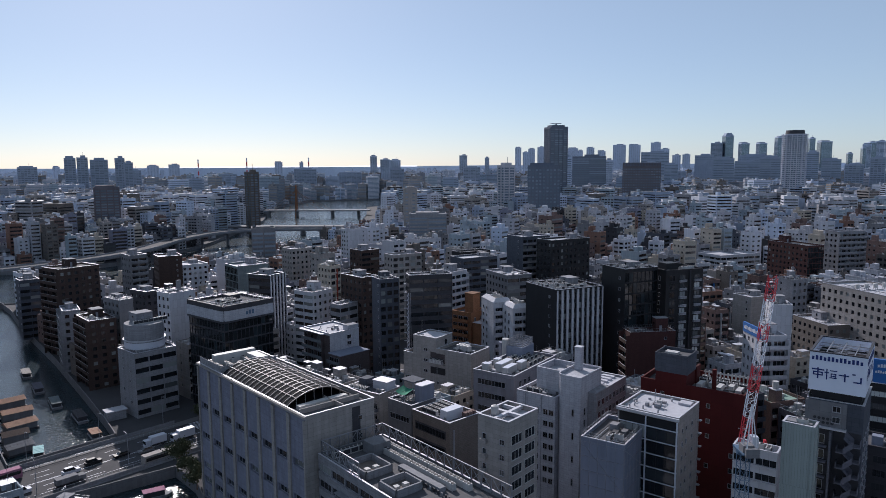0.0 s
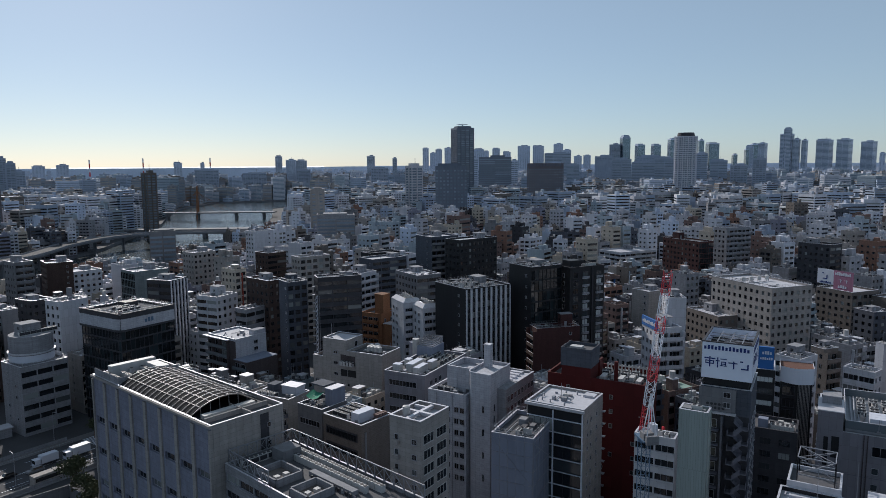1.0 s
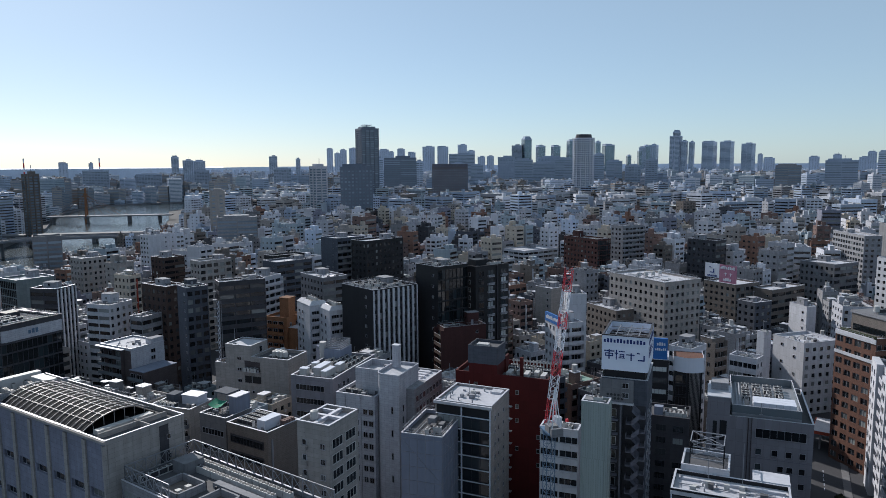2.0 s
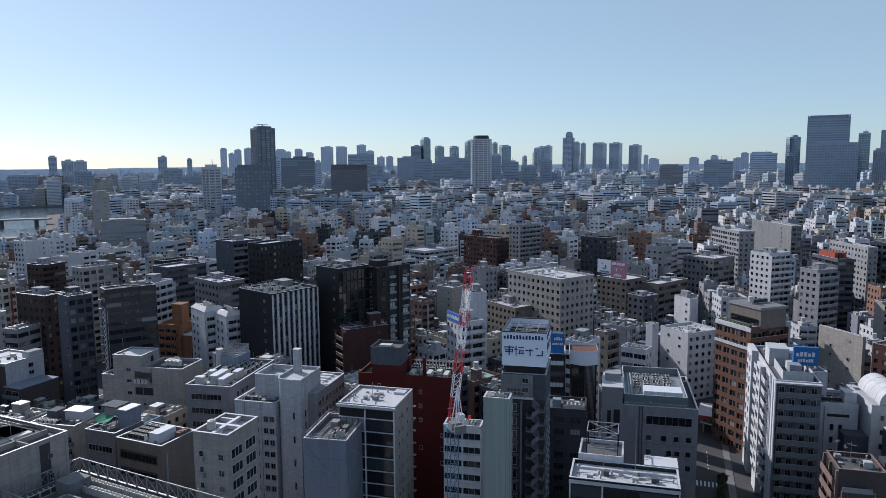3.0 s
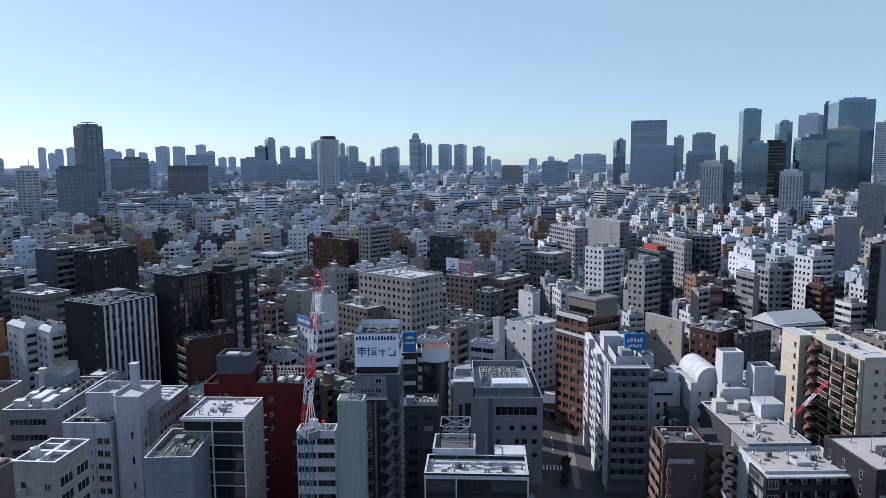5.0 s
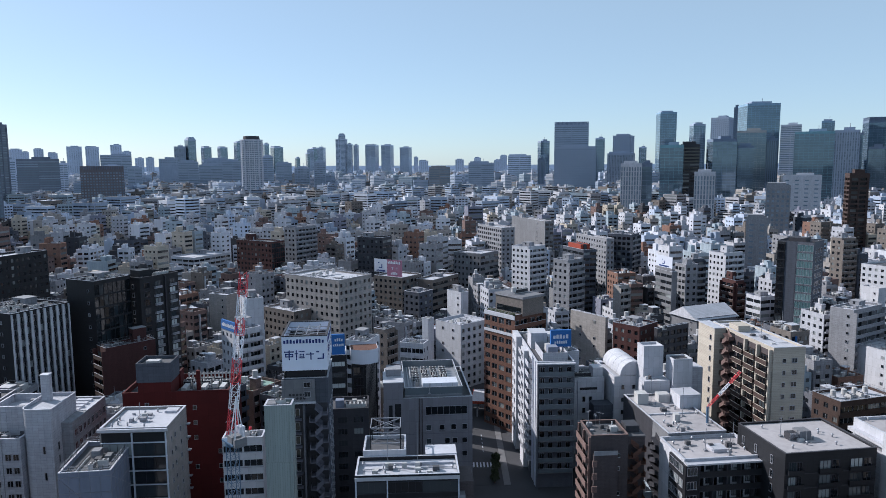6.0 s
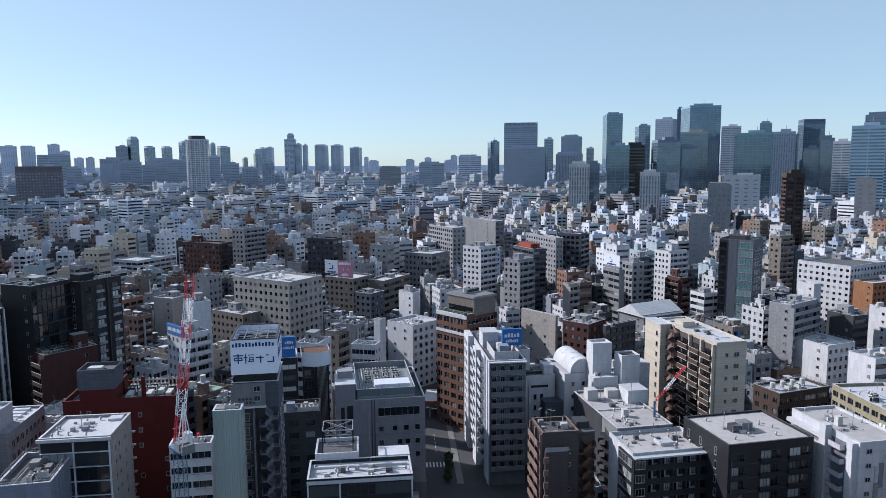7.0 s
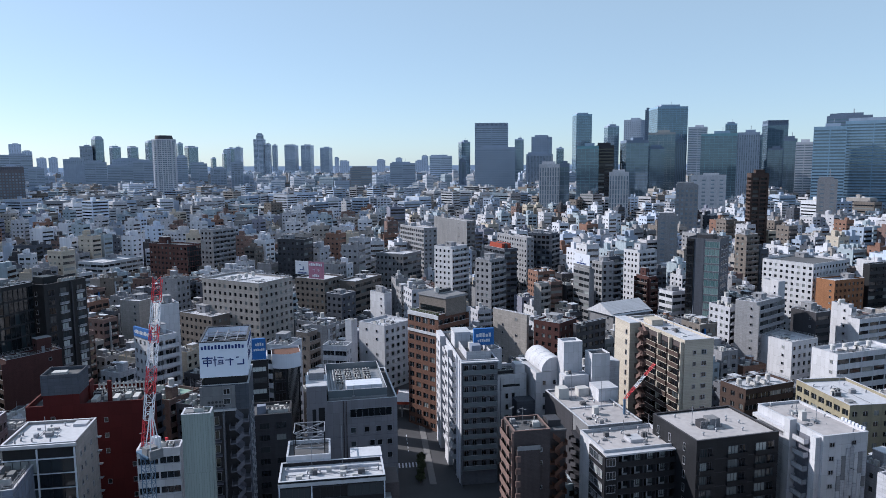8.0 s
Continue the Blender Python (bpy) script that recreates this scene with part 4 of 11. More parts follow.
# ---- skyline towers ----
def tower(label, x, y, deg, w, d, h, n, mat, round_plan=False, look_of="grid", crown="plant"):
    """A far tall building; look_of: grid, bands, fins, glass, balconies or flat; crown: plant, louvre, helipad, frame or slope."""
    ob = thing("tower_building", label, "tower", pose(x, y, 0, 0, 0, deg))
    PLOTS.append((x, y, deg, w / 2, d / 2, h))
    wall, panes = Shape(), Shape()
    fh = h / (n + 0.6)
    if round_plan:
        r = w / 2
        wall.cyl(0, 0, 0, h, r - 1.6, 0, 28)
        for f in range(1, n + 1):
            part("balcony_ring", Shape().cyl(0, 0, f * fh - 0.4, f * fh + 0.85, r, 0, 28), mat, ob)
        for i in range(14):
            a = math.tau * (i + 0.5) / 14
            part("pier", Shape().box(-0.5, -1.0, 0, 0.5, 0.15, h, 0, Matrix.Rotation(a, 4, "Z") @ Matrix.Translation((0, -r, 0))), mat, ob)
        for f in range(n):
            for i in range(28):
                a0, a1, q = math.tau * (i + 0.1) / 28, math.tau * (i + 0.9) / 28, r - 1.54
                z0, z1 = f * fh + 0.4, f * fh + fh - 0.3
                panes.face([(q * math.cos(a0), q * math.sin(a0), z0), (q * math.cos(a1), q * math.sin(a1), z0), (q * math.cos(a1), q * math.sin(a1), z1), (q * math.cos(a0), q * math.sin(a0), z1)])
        part("crown", Shape().cyl(0, 0, h, h + 6, r * 0.8, 0, 20, r * 0.74), DARK, ob)
    else:
        wall.face([(-w / 2, -d / 2, h), (w / 2, -d / 2, h), (w / 2, d / 2, h), (-w / 2, d / 2, h)])
        faces = ((Matrix.Translation((-w / 2, -d / 2, 0)), w), (Matrix.Translation((-w / 2, d / 2, 0)) @ Matrix.Rotation(radians(-90), 4, "Z"), d),
                 (Matrix.Translation((w / 2, -d / 2, 0)) @ Matrix.Rotation(radians(90), 4, "Z"), d), (Matrix.Translation((w / 2, d / 2, 0)) @ Matrix.Rotation(radians(180), 4, "Z"), w))
        pitch, pier, sill, top, rec = {"grid": (4.0, 0.9, 0.32, 0.8, 0.35), "bands": (30.0, 0.5, 0.38, 0.86, 0.3), "fins": (3.0, 0.75, 0.08, 0.98, 0.9), "glass": (6.0, 0.12, 0.03, 0.95, 0.12),
                                       "balconies": (7.0, 0.5, 0.36, 0.97, 1.5), "flat": (9.0, 3.2, 0.4, 0.7, 0.2)}[look_of]
        for fm, L in faces:
            nb = max(2, round(L / pitch))
            bw = L / nb
            pr = min(pier, bw * 0.3)
            across = [(i * bw + pr, (i + 1) * bw - pr) for i in range(nb)]
            up = [(f * fh + fh * sill, f * fh + fh * top) for f in range(n)]
            wall.grid(0, L, 0, h, across, up, rec, 0, fm)
            q = rec - 0.05
            for z0, z1 in up:
                for x0, x1 in across:
                    panes.face([(x0, q, z0), (x1, q, z0), (x1, q, z1), (x0, q, z1)], 0, fm)
        wall.weld()
        top_mat = FARA if mat in (FARB, FARG, FARN) else mat
        if crown == "louvre":
            for fm, L in faces:
                nb = max(6, int(L / 2.4))
                screen = Shape().box(0.6, 0.2, h + 6.0, L - 0.6, 0.5, h + 6.5, 0, fm)
                for i in range(nb):
                    screen.box((i + 0.2) * L / nb, 0.1, h + 1.2, (i + 0.8) * L / nb, 0.6, h + 6.5, 0, fm)
                part("louvre_screen", screen, top_mat, ob)
            part("roof_plant", Shape().box(-w * 0.46, -d * 0.46, h, w * 0.46, d * 0.46, h + 6.0), STEELF, ob)
        elif crown == "helipad":
            part("roof_plant", Shape().box(-w * 0.36, -d * 0.36, h, w * 0.36, d * 0.36, h + 4.0), top_mat, ob)
            part("helipad", Shape().box(-w * 0.28, -d * 0.2, h + 6.2, w * 0.24, d * 0.2, h + 6.9).box(-0.8, -0.8, h + 4, 0.8, 0.8, h + 6.2), FARA, ob)
        elif crown == "slope":
            part("roof_plant", Shape().face([(-w / 2, -d / 2, h), (w / 2, -d / 2, h), (w * 0.3, -d * 0.3, h + 9), (-w * 0.3, -d * 0.3, h + 9)]).face([(w / 2, -d / 2, h), (w / 2, d / 2, h), (w * 0.3, d * 0.3, h + 9), (w * 0.3, -d * 0.3, h + 9)]).face([(w / 2, d / 2, h), (-w / 2, d / 2, h), (-w * 0.3, d * 0.3, h + 9), (w * 0.3, d * 0.3, h + 9)]).face([(-w / 2, d / 2, h), (-w / 2, -d / 2, h), (-w * 0.3, -d * 0.3, h + 9), (-w * 0.3, d * 0.3, h + 9)]).face([(-w * 0.3, -d * 0.3, h + 9), (w * 0.3, -d * 0.3, h + 9), (w * 0.3, d * 0.3, h + 9), (-w * 0.3, d * 0.3, h + 9)]), top_mat, ob)
        else:
            k = 0.3 + 0.16 * math.sin(x * 3 + h)
            part("roof_plant", Shape().box(-w * k, -d * 0.3, h, w * 0.3, d * k, h + min(5.0, 0.05 * h)), top_mat, ob)
            if h > 40 and int(x) % 2:
                part("roof_mast", Shape().bar((w * 0.1, 0, h + 1), (w * 0.1, 0, h + 11), 0.35, 0, 5), GALV, ob)
        cop = Shape()
        for a in ((-w / 2, -d / 2, w / 2, -d / 2 + 0.6), (-w / 2, d / 2 - 0.6, w / 2, d / 2), (-w / 2, -d / 2 + 0.6, -w / 2 + 0.6, d / 2 - 0.6), (w / 2 - 0.6, -d / 2 + 0.6, w / 2, d / 2 - 0.6)):
            cop.box(a[0], a[1], h, a[2], a[3], h + 1.2)
        if crown != "slope":
            part("parapet", cop, mat, ob)
    part("wall", wall, mat, ob)
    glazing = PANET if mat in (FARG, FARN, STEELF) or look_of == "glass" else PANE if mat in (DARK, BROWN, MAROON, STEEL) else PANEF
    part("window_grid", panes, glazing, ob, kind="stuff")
    return ob


# ---- the infill of the city: archetypes, then streets of them ----
kit_rng = random.Random(21)
KIT_MATS = [WHITE, PALE, AQUA, GREY, SIDING, CREAM, SILVER, PERI, TAN, STEEL, ROSE, DARK, SLATE, PALE, SILVER, TERRA]


def archetype(i):
    """A plain mid-rise, with its own storeys, window pattern, colour and roof clutter."""
    r = kit_rng
    n = [3, 4, 5, 6, 7, 7, 8, 8, 9, 9, 10, 11, 12, 5, 6, 8][i % 16]
    w, d, fh = r.uniform(5.5, 11.0), r.uniform(7.5, 12.0), r.uniform(2.75, 3.1)
    mat = KIT_MATS[(i * 7 + i // 16) % 16]
    h = n * fh + 1.0
    style = r.choice(("punch", "ribbon", "balcony", "grid", "balcony", "punch"))
    side = r.choice(("punch", "blank", "blank", "punch"))
    wall, panes, roof, pent, bal = Shape(), Shape(), Shape(), Shape(), Shape()
    for k, (fm, L) in enumerate(((Matrix.Identity(4), w), (Matrix.Translation((0, d, 0)) @ Matrix.Rotation(radians(-90), 4, "Z"), d),
                                 (Matrix.Translation((w, 0, 0)) @ Matrix.Rotation(radians(90), 4, "Z"), d), (Matrix.Translation((w, d, 0)) @ Matrix.Rotation(radians(180), 4, "Z"), w))):
        st = style if k in (0, 3) else side
        if st == "blank":
            wall.grid(0, L, 0, h, [(L * 0.3, L * 0.3 + 0.9)], [(f * fh + 1.0, f * fh + 2.1) for f in range(1, n)], 0.2, 0, fm)
            for f in range(1, n):
                q, z = L * 0.3, f * fh + 1.0
                panes.face([(q, 0.16, z), (q + 0.9, 0.16, z), (q + 0.9, 0.16, z + 1.1), (q, 0.16, z + 1.1)], 0, fm)
            continue
        bay, share, hs, sill, rec = STYLES[st]
        nb = max(1, round(L / bay))
        bw = L / nb
        ww, wh, sl = bw * share, fh * hs, fh * sill
        across, up = [((q + 0.5) * bw - ww / 2, (q + 0.5) * bw + ww / 2) for q in range(nb)], [(f * fh + sl, f * fh + sl + wh) for f in range(n)]
        wall.grid(0, L, 0, h, across, up, 0.25, 0, fm)
        for z0, z1 in up:
            for q0, q1 in across:
                panes.face([(q0, 0.2, z0), (q1, 0.2, z0), (q1, 0.2, z1), (q0, 0.2, z1)], 0, fm)
        if st == "balcony":
            for f in range(1, n):
                bal.box(0.3, -1.0, f * fh - 0.1, L - 0.3, -0.01, f * fh + 0.05, 0, fm, skip="n")
                bal.box(0.3, -1.0, f * fh + 0.05, L - 0.3, -0.9, f * fh + 1.1, 0, fm, skip="b")
    wall.face([(0.3, 0.3, h - 0.9), (0.3, d - 0.3, h - 0.9), (0.3, d - 0.3, h), (0.3, 0.3, h)])
    wall.face([(w - 0.3, d - 0.3, h - 0.9), (w - 0.3, 0.3, h - 0.9), (w - 0.3, 0.3, h), (w - 0.3, d - 0.3, h)])
    wall.face([(w - 0.3, 0.3, h - 0.9), (0.3, 0.3, h - 0.9), (0.3, 0.3, h), (w - 0.3, 0.3, h)])
    wall.face([(0.3, d - 0.3, h - 0.9), (w - 0.3, d - 0.3, h - 0.9), (w - 0.3, d - 0.3, h), (0.3, d - 0.3, h)])
    for a in ((0, 0, w, 0, w - 0.3, 0.3, 0.3, 0.3), (w, 0, w, d, w - 0.3, d - 0.3, w - 0.3, 0.3), (w, d, 0, d, 0.3, d - 0.3, w - 0.3, d - 0.3), (0, d, 0, 0, 0.3, 0.3, 0.3, d - 0.3)):
        wall.face([(a[0], a[1], h), (a[2], a[3], h), (a[4], a[5], h), (a[6], a[7], h)])
    wall.weld()
    roof.box(0.05, 0.05, h - 1.0, w - 0.05, d - 0.05, h - 0.8, 0, skip="b")
    pw, pd, ph = r.uniform(1.8, 3.2), r.uniform(1.8, 3.6), r.uniform(1.6, 3.8)
    px, py = r.uniform(0.6, w - pw - 0.6), r.uniform(0.6, d - pd - 0.6)
    pent.box(px, py, h - 0.8, px + pw, py + pd, h - 0.8 + ph)
    pent.box(px - 0.1, py - 0.1, h - 0.8 + ph, px + pw + 0.1, py + pd + 0.1, h - 0.6 + ph, 1)
    units = Shape()
    for q in range(r.randint(10, 22)):
        ux, uy = r.uniform(0.6, w - 2.4), r.uniform(0.6, d - 1.8)
        units.box(ux, uy, h - 0.8, ux + r.uniform(0.6, 2.0), uy + r.uniform(0.5, 1.2), h - 0.8 + r.uniform(0.5, 1.9), r.choice((0, 0, 1, 2)), None, "b")
    for q in range(r.randint(0, 3)):
        ux, uy = r.uniform(0.6, w - 1), r.uniform(0.6, d - 1)
        units.bar((ux, uy, h - 0.8), (ux, uy, h + r.uniform(2, 5)), 0.05, 2)
    if r.random() < 0.6:
        for a0, b0, a1, b1 in ((0.2, 0.2, w - 0.2, 0.2), (0.2, 0.2, 0.2, d - 0.2), (w - 0.2, 0.2, w - 0.2, d - 0.2)):
            units.bar((a0, b0, h + 0.9), (a1, b1, h + 0.9), 0.04, 2)
            for q in range(6):
                units.bar((a0 + (a1 - a0) * q / 5, b0 + (b1 - b0) * q / 5, h), (a0 + (a1 - a0) * q / 5, b0 + (b1 - b0) * q / 5, h + 0.9), 0.035, 2)
    if r.random() < 0.35:
        sx = r.uniform(0.2, w - 1.4)
        units.box(sx, -0.9, h * 0.4, sx + 0.25, -0.02, h * 0.95, 3)
    for q in range(n):
        for e in range(2):
            ax = r.uniform(0.3, w - 1.2)
            units.box(ax, -0.45, q * fh + 0.15, ax + 0.8, -0.05, q * fh + 0.75, 0, None, "n")
    if r.random() < 0.15:
        units.cyl(px + pw / 2, py + pd / 2, h - 0.6 + ph, h + 1.3 + ph, 0.8, 0, 10)
    rm = r.choice((ROOF, ROOF, ROOFD, ROOFG, ROOFD))
    return dict(w=w, d=d, h=h, mat=mat, wall=wall, panes=panes, roof=roof, pent=pent, units=units, bal=bal, rm=rm, sign=r.choice((BLUE, REDPAINT, SIGNW, SIGNW, ORANGE, MINT)))


KIT = [archetype(i) for i in range(48)]
for k in KIT:
    k["mesh"] = [("wall", k["wall"].mesh("wall", [k["mat"]])), ("window_grid", k["panes"].mesh("window_grid", [PANE])), ("roof", k["roof"].mesh("roof", [k["rm"]])),
                 ("penthouse", k["pent"].mesh("penthouse", [k["mat"], COPING])), ("roof_clutter", k["units"].mesh("roof_clutter", [UNIT, ROOFD, GALV, k["sign"]]))]
    if k["bal"].v:
        k["mesh"].append(("balcony_rows", k["bal"].mesh("balcony_rows", [k["mat"]])))

CANAL = [(-101, 215), (-110, 228), (-130, 255), (-167, 304), (-219, 369), (-251, 413), (-300, 470), (-345, 425), (-262, 352), (-210, 300), (-160, 240), (-121, 192)]
CANAL_NEAR = [(-73, 190), (-94, 174), (-70, 146), (-48, 118), (-34, 128), (-64, 180)]
RIVER = [(-900, -200), (-600, 200), (-333, 400), (-216, 455), (-190, 500), (-170, 600), (-145, 721), (-100, 850), (-110, 1187), (-130, 1419), (-60, 1560), (120, 1680), (120, 1800), (-180, 1760), (-285, 1690), (-320, 1476), (-295, 1272), (-260, 1082), (-245, 771), (-262, 640), (-300, 590), (-420, 545), (-720, 380), (-1100, -100)]


def inside(p, poly):
    hit, n = False, len(poly)
    for i in range(n):
        (ax, ay), (bx, by) = poly[i], poly[i - 1]
        if (ay > p[1]) != (by > p[1]) and p[0] < (bx - ax) * (p[1] - ay) / (by - ay) + ax:
            hit = not hit
    return hit


def edge_gap(p, poly):
    best = 1e9
    for i in range(len(poly)):
        a, b = Vector(poly[i]), Vector(poly[i - 1])
        t = max(0, min(1, (Vector(p) - a).dot(b - a) / (b - a).length_squared))
        best = min(best, (a + (b - a) * t - Vector(p)).length)
    return best


EXPRESSWAY = [(-420, 380), (-330, 470), (-303, 500), (-276, 540), (-254, 604), (-252, 690), (-235, 760), (-196, 795), (-91, 800), (-10, 815), (120, 860)]
STREETS = [((-170, 128), (-80, 220), 27), ((-80, 220), (-25, 286), 24), ((-25, 286), (60, 400), 20), ((124, 118), (205, 205), 12), ((60, 60), (330, 235), 7), ((250, 60), (480, 130), 10), ((390, 60), (430, 180), 14)]


def near_line(p, a, b):
    a, b, p = Vector(a), Vector(b), Vector(p)
    t = max(0, min(1, (p - a).dot(b - a) / (b - a).length_squared))
    return (a + (b - a) * t - p).length


def free(cx, cy, deg, hw, hd, r2):
    if math.hypot(cx - 95, cy - 90) < 17 + max(hw, hd):
        return False
    if cx < -20 and r2 < 175:
        return False
    reach = math.hypot(hw, hd)
    if r2 < 1000:
        for poly in (CANAL, CANAL_NEAR):
            if inside((cx, cy), poly) or (r2 < 600 and edge_gap((cx, cy), poly) < reach * 0.8):
                return False
        for a, b, width in STREETS:
            if near_line((cx, cy), a, b) < width / 2 + min(hw, hd):
                return False
    if -700 < cx < 160 and cy < 1900 and (inside((cx, cy), RIVER) or edge_gap((cx, cy), RIVER) < reach):
        return False
    if r2 < 1100 and cx < 160:
        for i in range(len(EXPRESSWAY) - 1):
            if near_line((cx, cy), EXPRESSWAY[i], EXPRESSWAY[i + 1]) < 10 + reach * 0.7:
                return False
    for px, py, pd, pw, pl, ph in PLOTS:
        dx, dy = cx - px, cy - py
        big = math.hypot(pw, pl) + reach
        if dx * dx + dy * dy > big * big:
            continue
        apart = False
        for base, other, bw, bl, ow, ol in ((deg, pd, hw, hd, pw, pl), (pd, deg, pw, pl, hw, hd)):
            c, s = math.cos(radians(base)), math.sin(radians(base))
            co, so = abs(math.cos(radians(base - other))), abs(math.sin(radians(base - other)))
            if abs(dx * c + dy * s) > bw + ow * co + ol * so or abs(-dx * s + dy * c) > bl + ow * so + ol * co:
                apart = True
        if not apart:
            return False
    return True


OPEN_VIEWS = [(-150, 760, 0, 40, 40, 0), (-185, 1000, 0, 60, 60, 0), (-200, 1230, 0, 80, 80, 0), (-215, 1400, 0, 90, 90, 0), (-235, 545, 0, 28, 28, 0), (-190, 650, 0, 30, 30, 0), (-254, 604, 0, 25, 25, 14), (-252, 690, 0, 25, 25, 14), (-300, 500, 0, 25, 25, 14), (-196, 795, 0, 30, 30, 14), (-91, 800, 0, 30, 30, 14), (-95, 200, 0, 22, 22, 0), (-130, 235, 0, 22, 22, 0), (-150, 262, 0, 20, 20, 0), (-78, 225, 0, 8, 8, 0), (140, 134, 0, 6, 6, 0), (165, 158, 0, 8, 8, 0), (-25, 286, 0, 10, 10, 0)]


def sight_line_cap(cx, cy, reach, r2):
    """Cap on an infill house, so the camera sees known buildings behind it."""
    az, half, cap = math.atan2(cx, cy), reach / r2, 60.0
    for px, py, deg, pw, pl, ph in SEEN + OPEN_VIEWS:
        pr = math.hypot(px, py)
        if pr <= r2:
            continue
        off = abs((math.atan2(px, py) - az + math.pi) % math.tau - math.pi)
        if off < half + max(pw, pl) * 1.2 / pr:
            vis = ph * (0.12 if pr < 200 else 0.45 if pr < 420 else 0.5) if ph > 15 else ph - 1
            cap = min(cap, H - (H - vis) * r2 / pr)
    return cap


class Bulk:
    """Many alike houses in one mesh."""

    def __init__(self):
        self.v, self.loops, self.sizes, self.k, self.n = [], [], [], [], 0

    def add(self, shape, m, remap):
        key = id(shape)
        if key not in MESHES:
            MESHES[key] = (np.array(shape.v), np.concatenate([np.array(f) for f in shape.f]), np.array([len(f) for f in shape.f]), np.array(shape.k), shape)
        v, lo, sz, k, _ = MESHES[key]
        mm = np.array(m)
        self.v.append(v @ mm[:3, :3].T + mm[:3, 3])
        self.loops.append(lo + self.n)
        self.sizes.append(sz)
        self.k.append(np.array(remap)[k])
        self.n += len(v)

    def object(self, name, mats, label, category):
        v, lo, sz, k = (np.concatenate(q) for q in (self.v, self.loops, self.sizes, self.k))
        me = bpy.data.meshes.new(name)
        me.vertices.add(len(v))
        me.vertices.foreach_set("co", v.ravel().astype(np.float32))
        me.loops.add(len(lo))
        me.loops.foreach_set("vertex_index", lo.astype(np.int32))
        me.polygons.add(len(sz))
        me.polygons.foreach_set("loop_start", np.concatenate([[0], np.cumsum(sz)[:-1]]).astype(np.int32))
        for q in mats:
            me.materials.append(q)
        me.polygons.foreach_set("material_index", k.astype(np.int32))
        me.update(calc_edges=True)
        me.shade_flat()
        return tagged(new(name, me), label, category, kind="stuff")


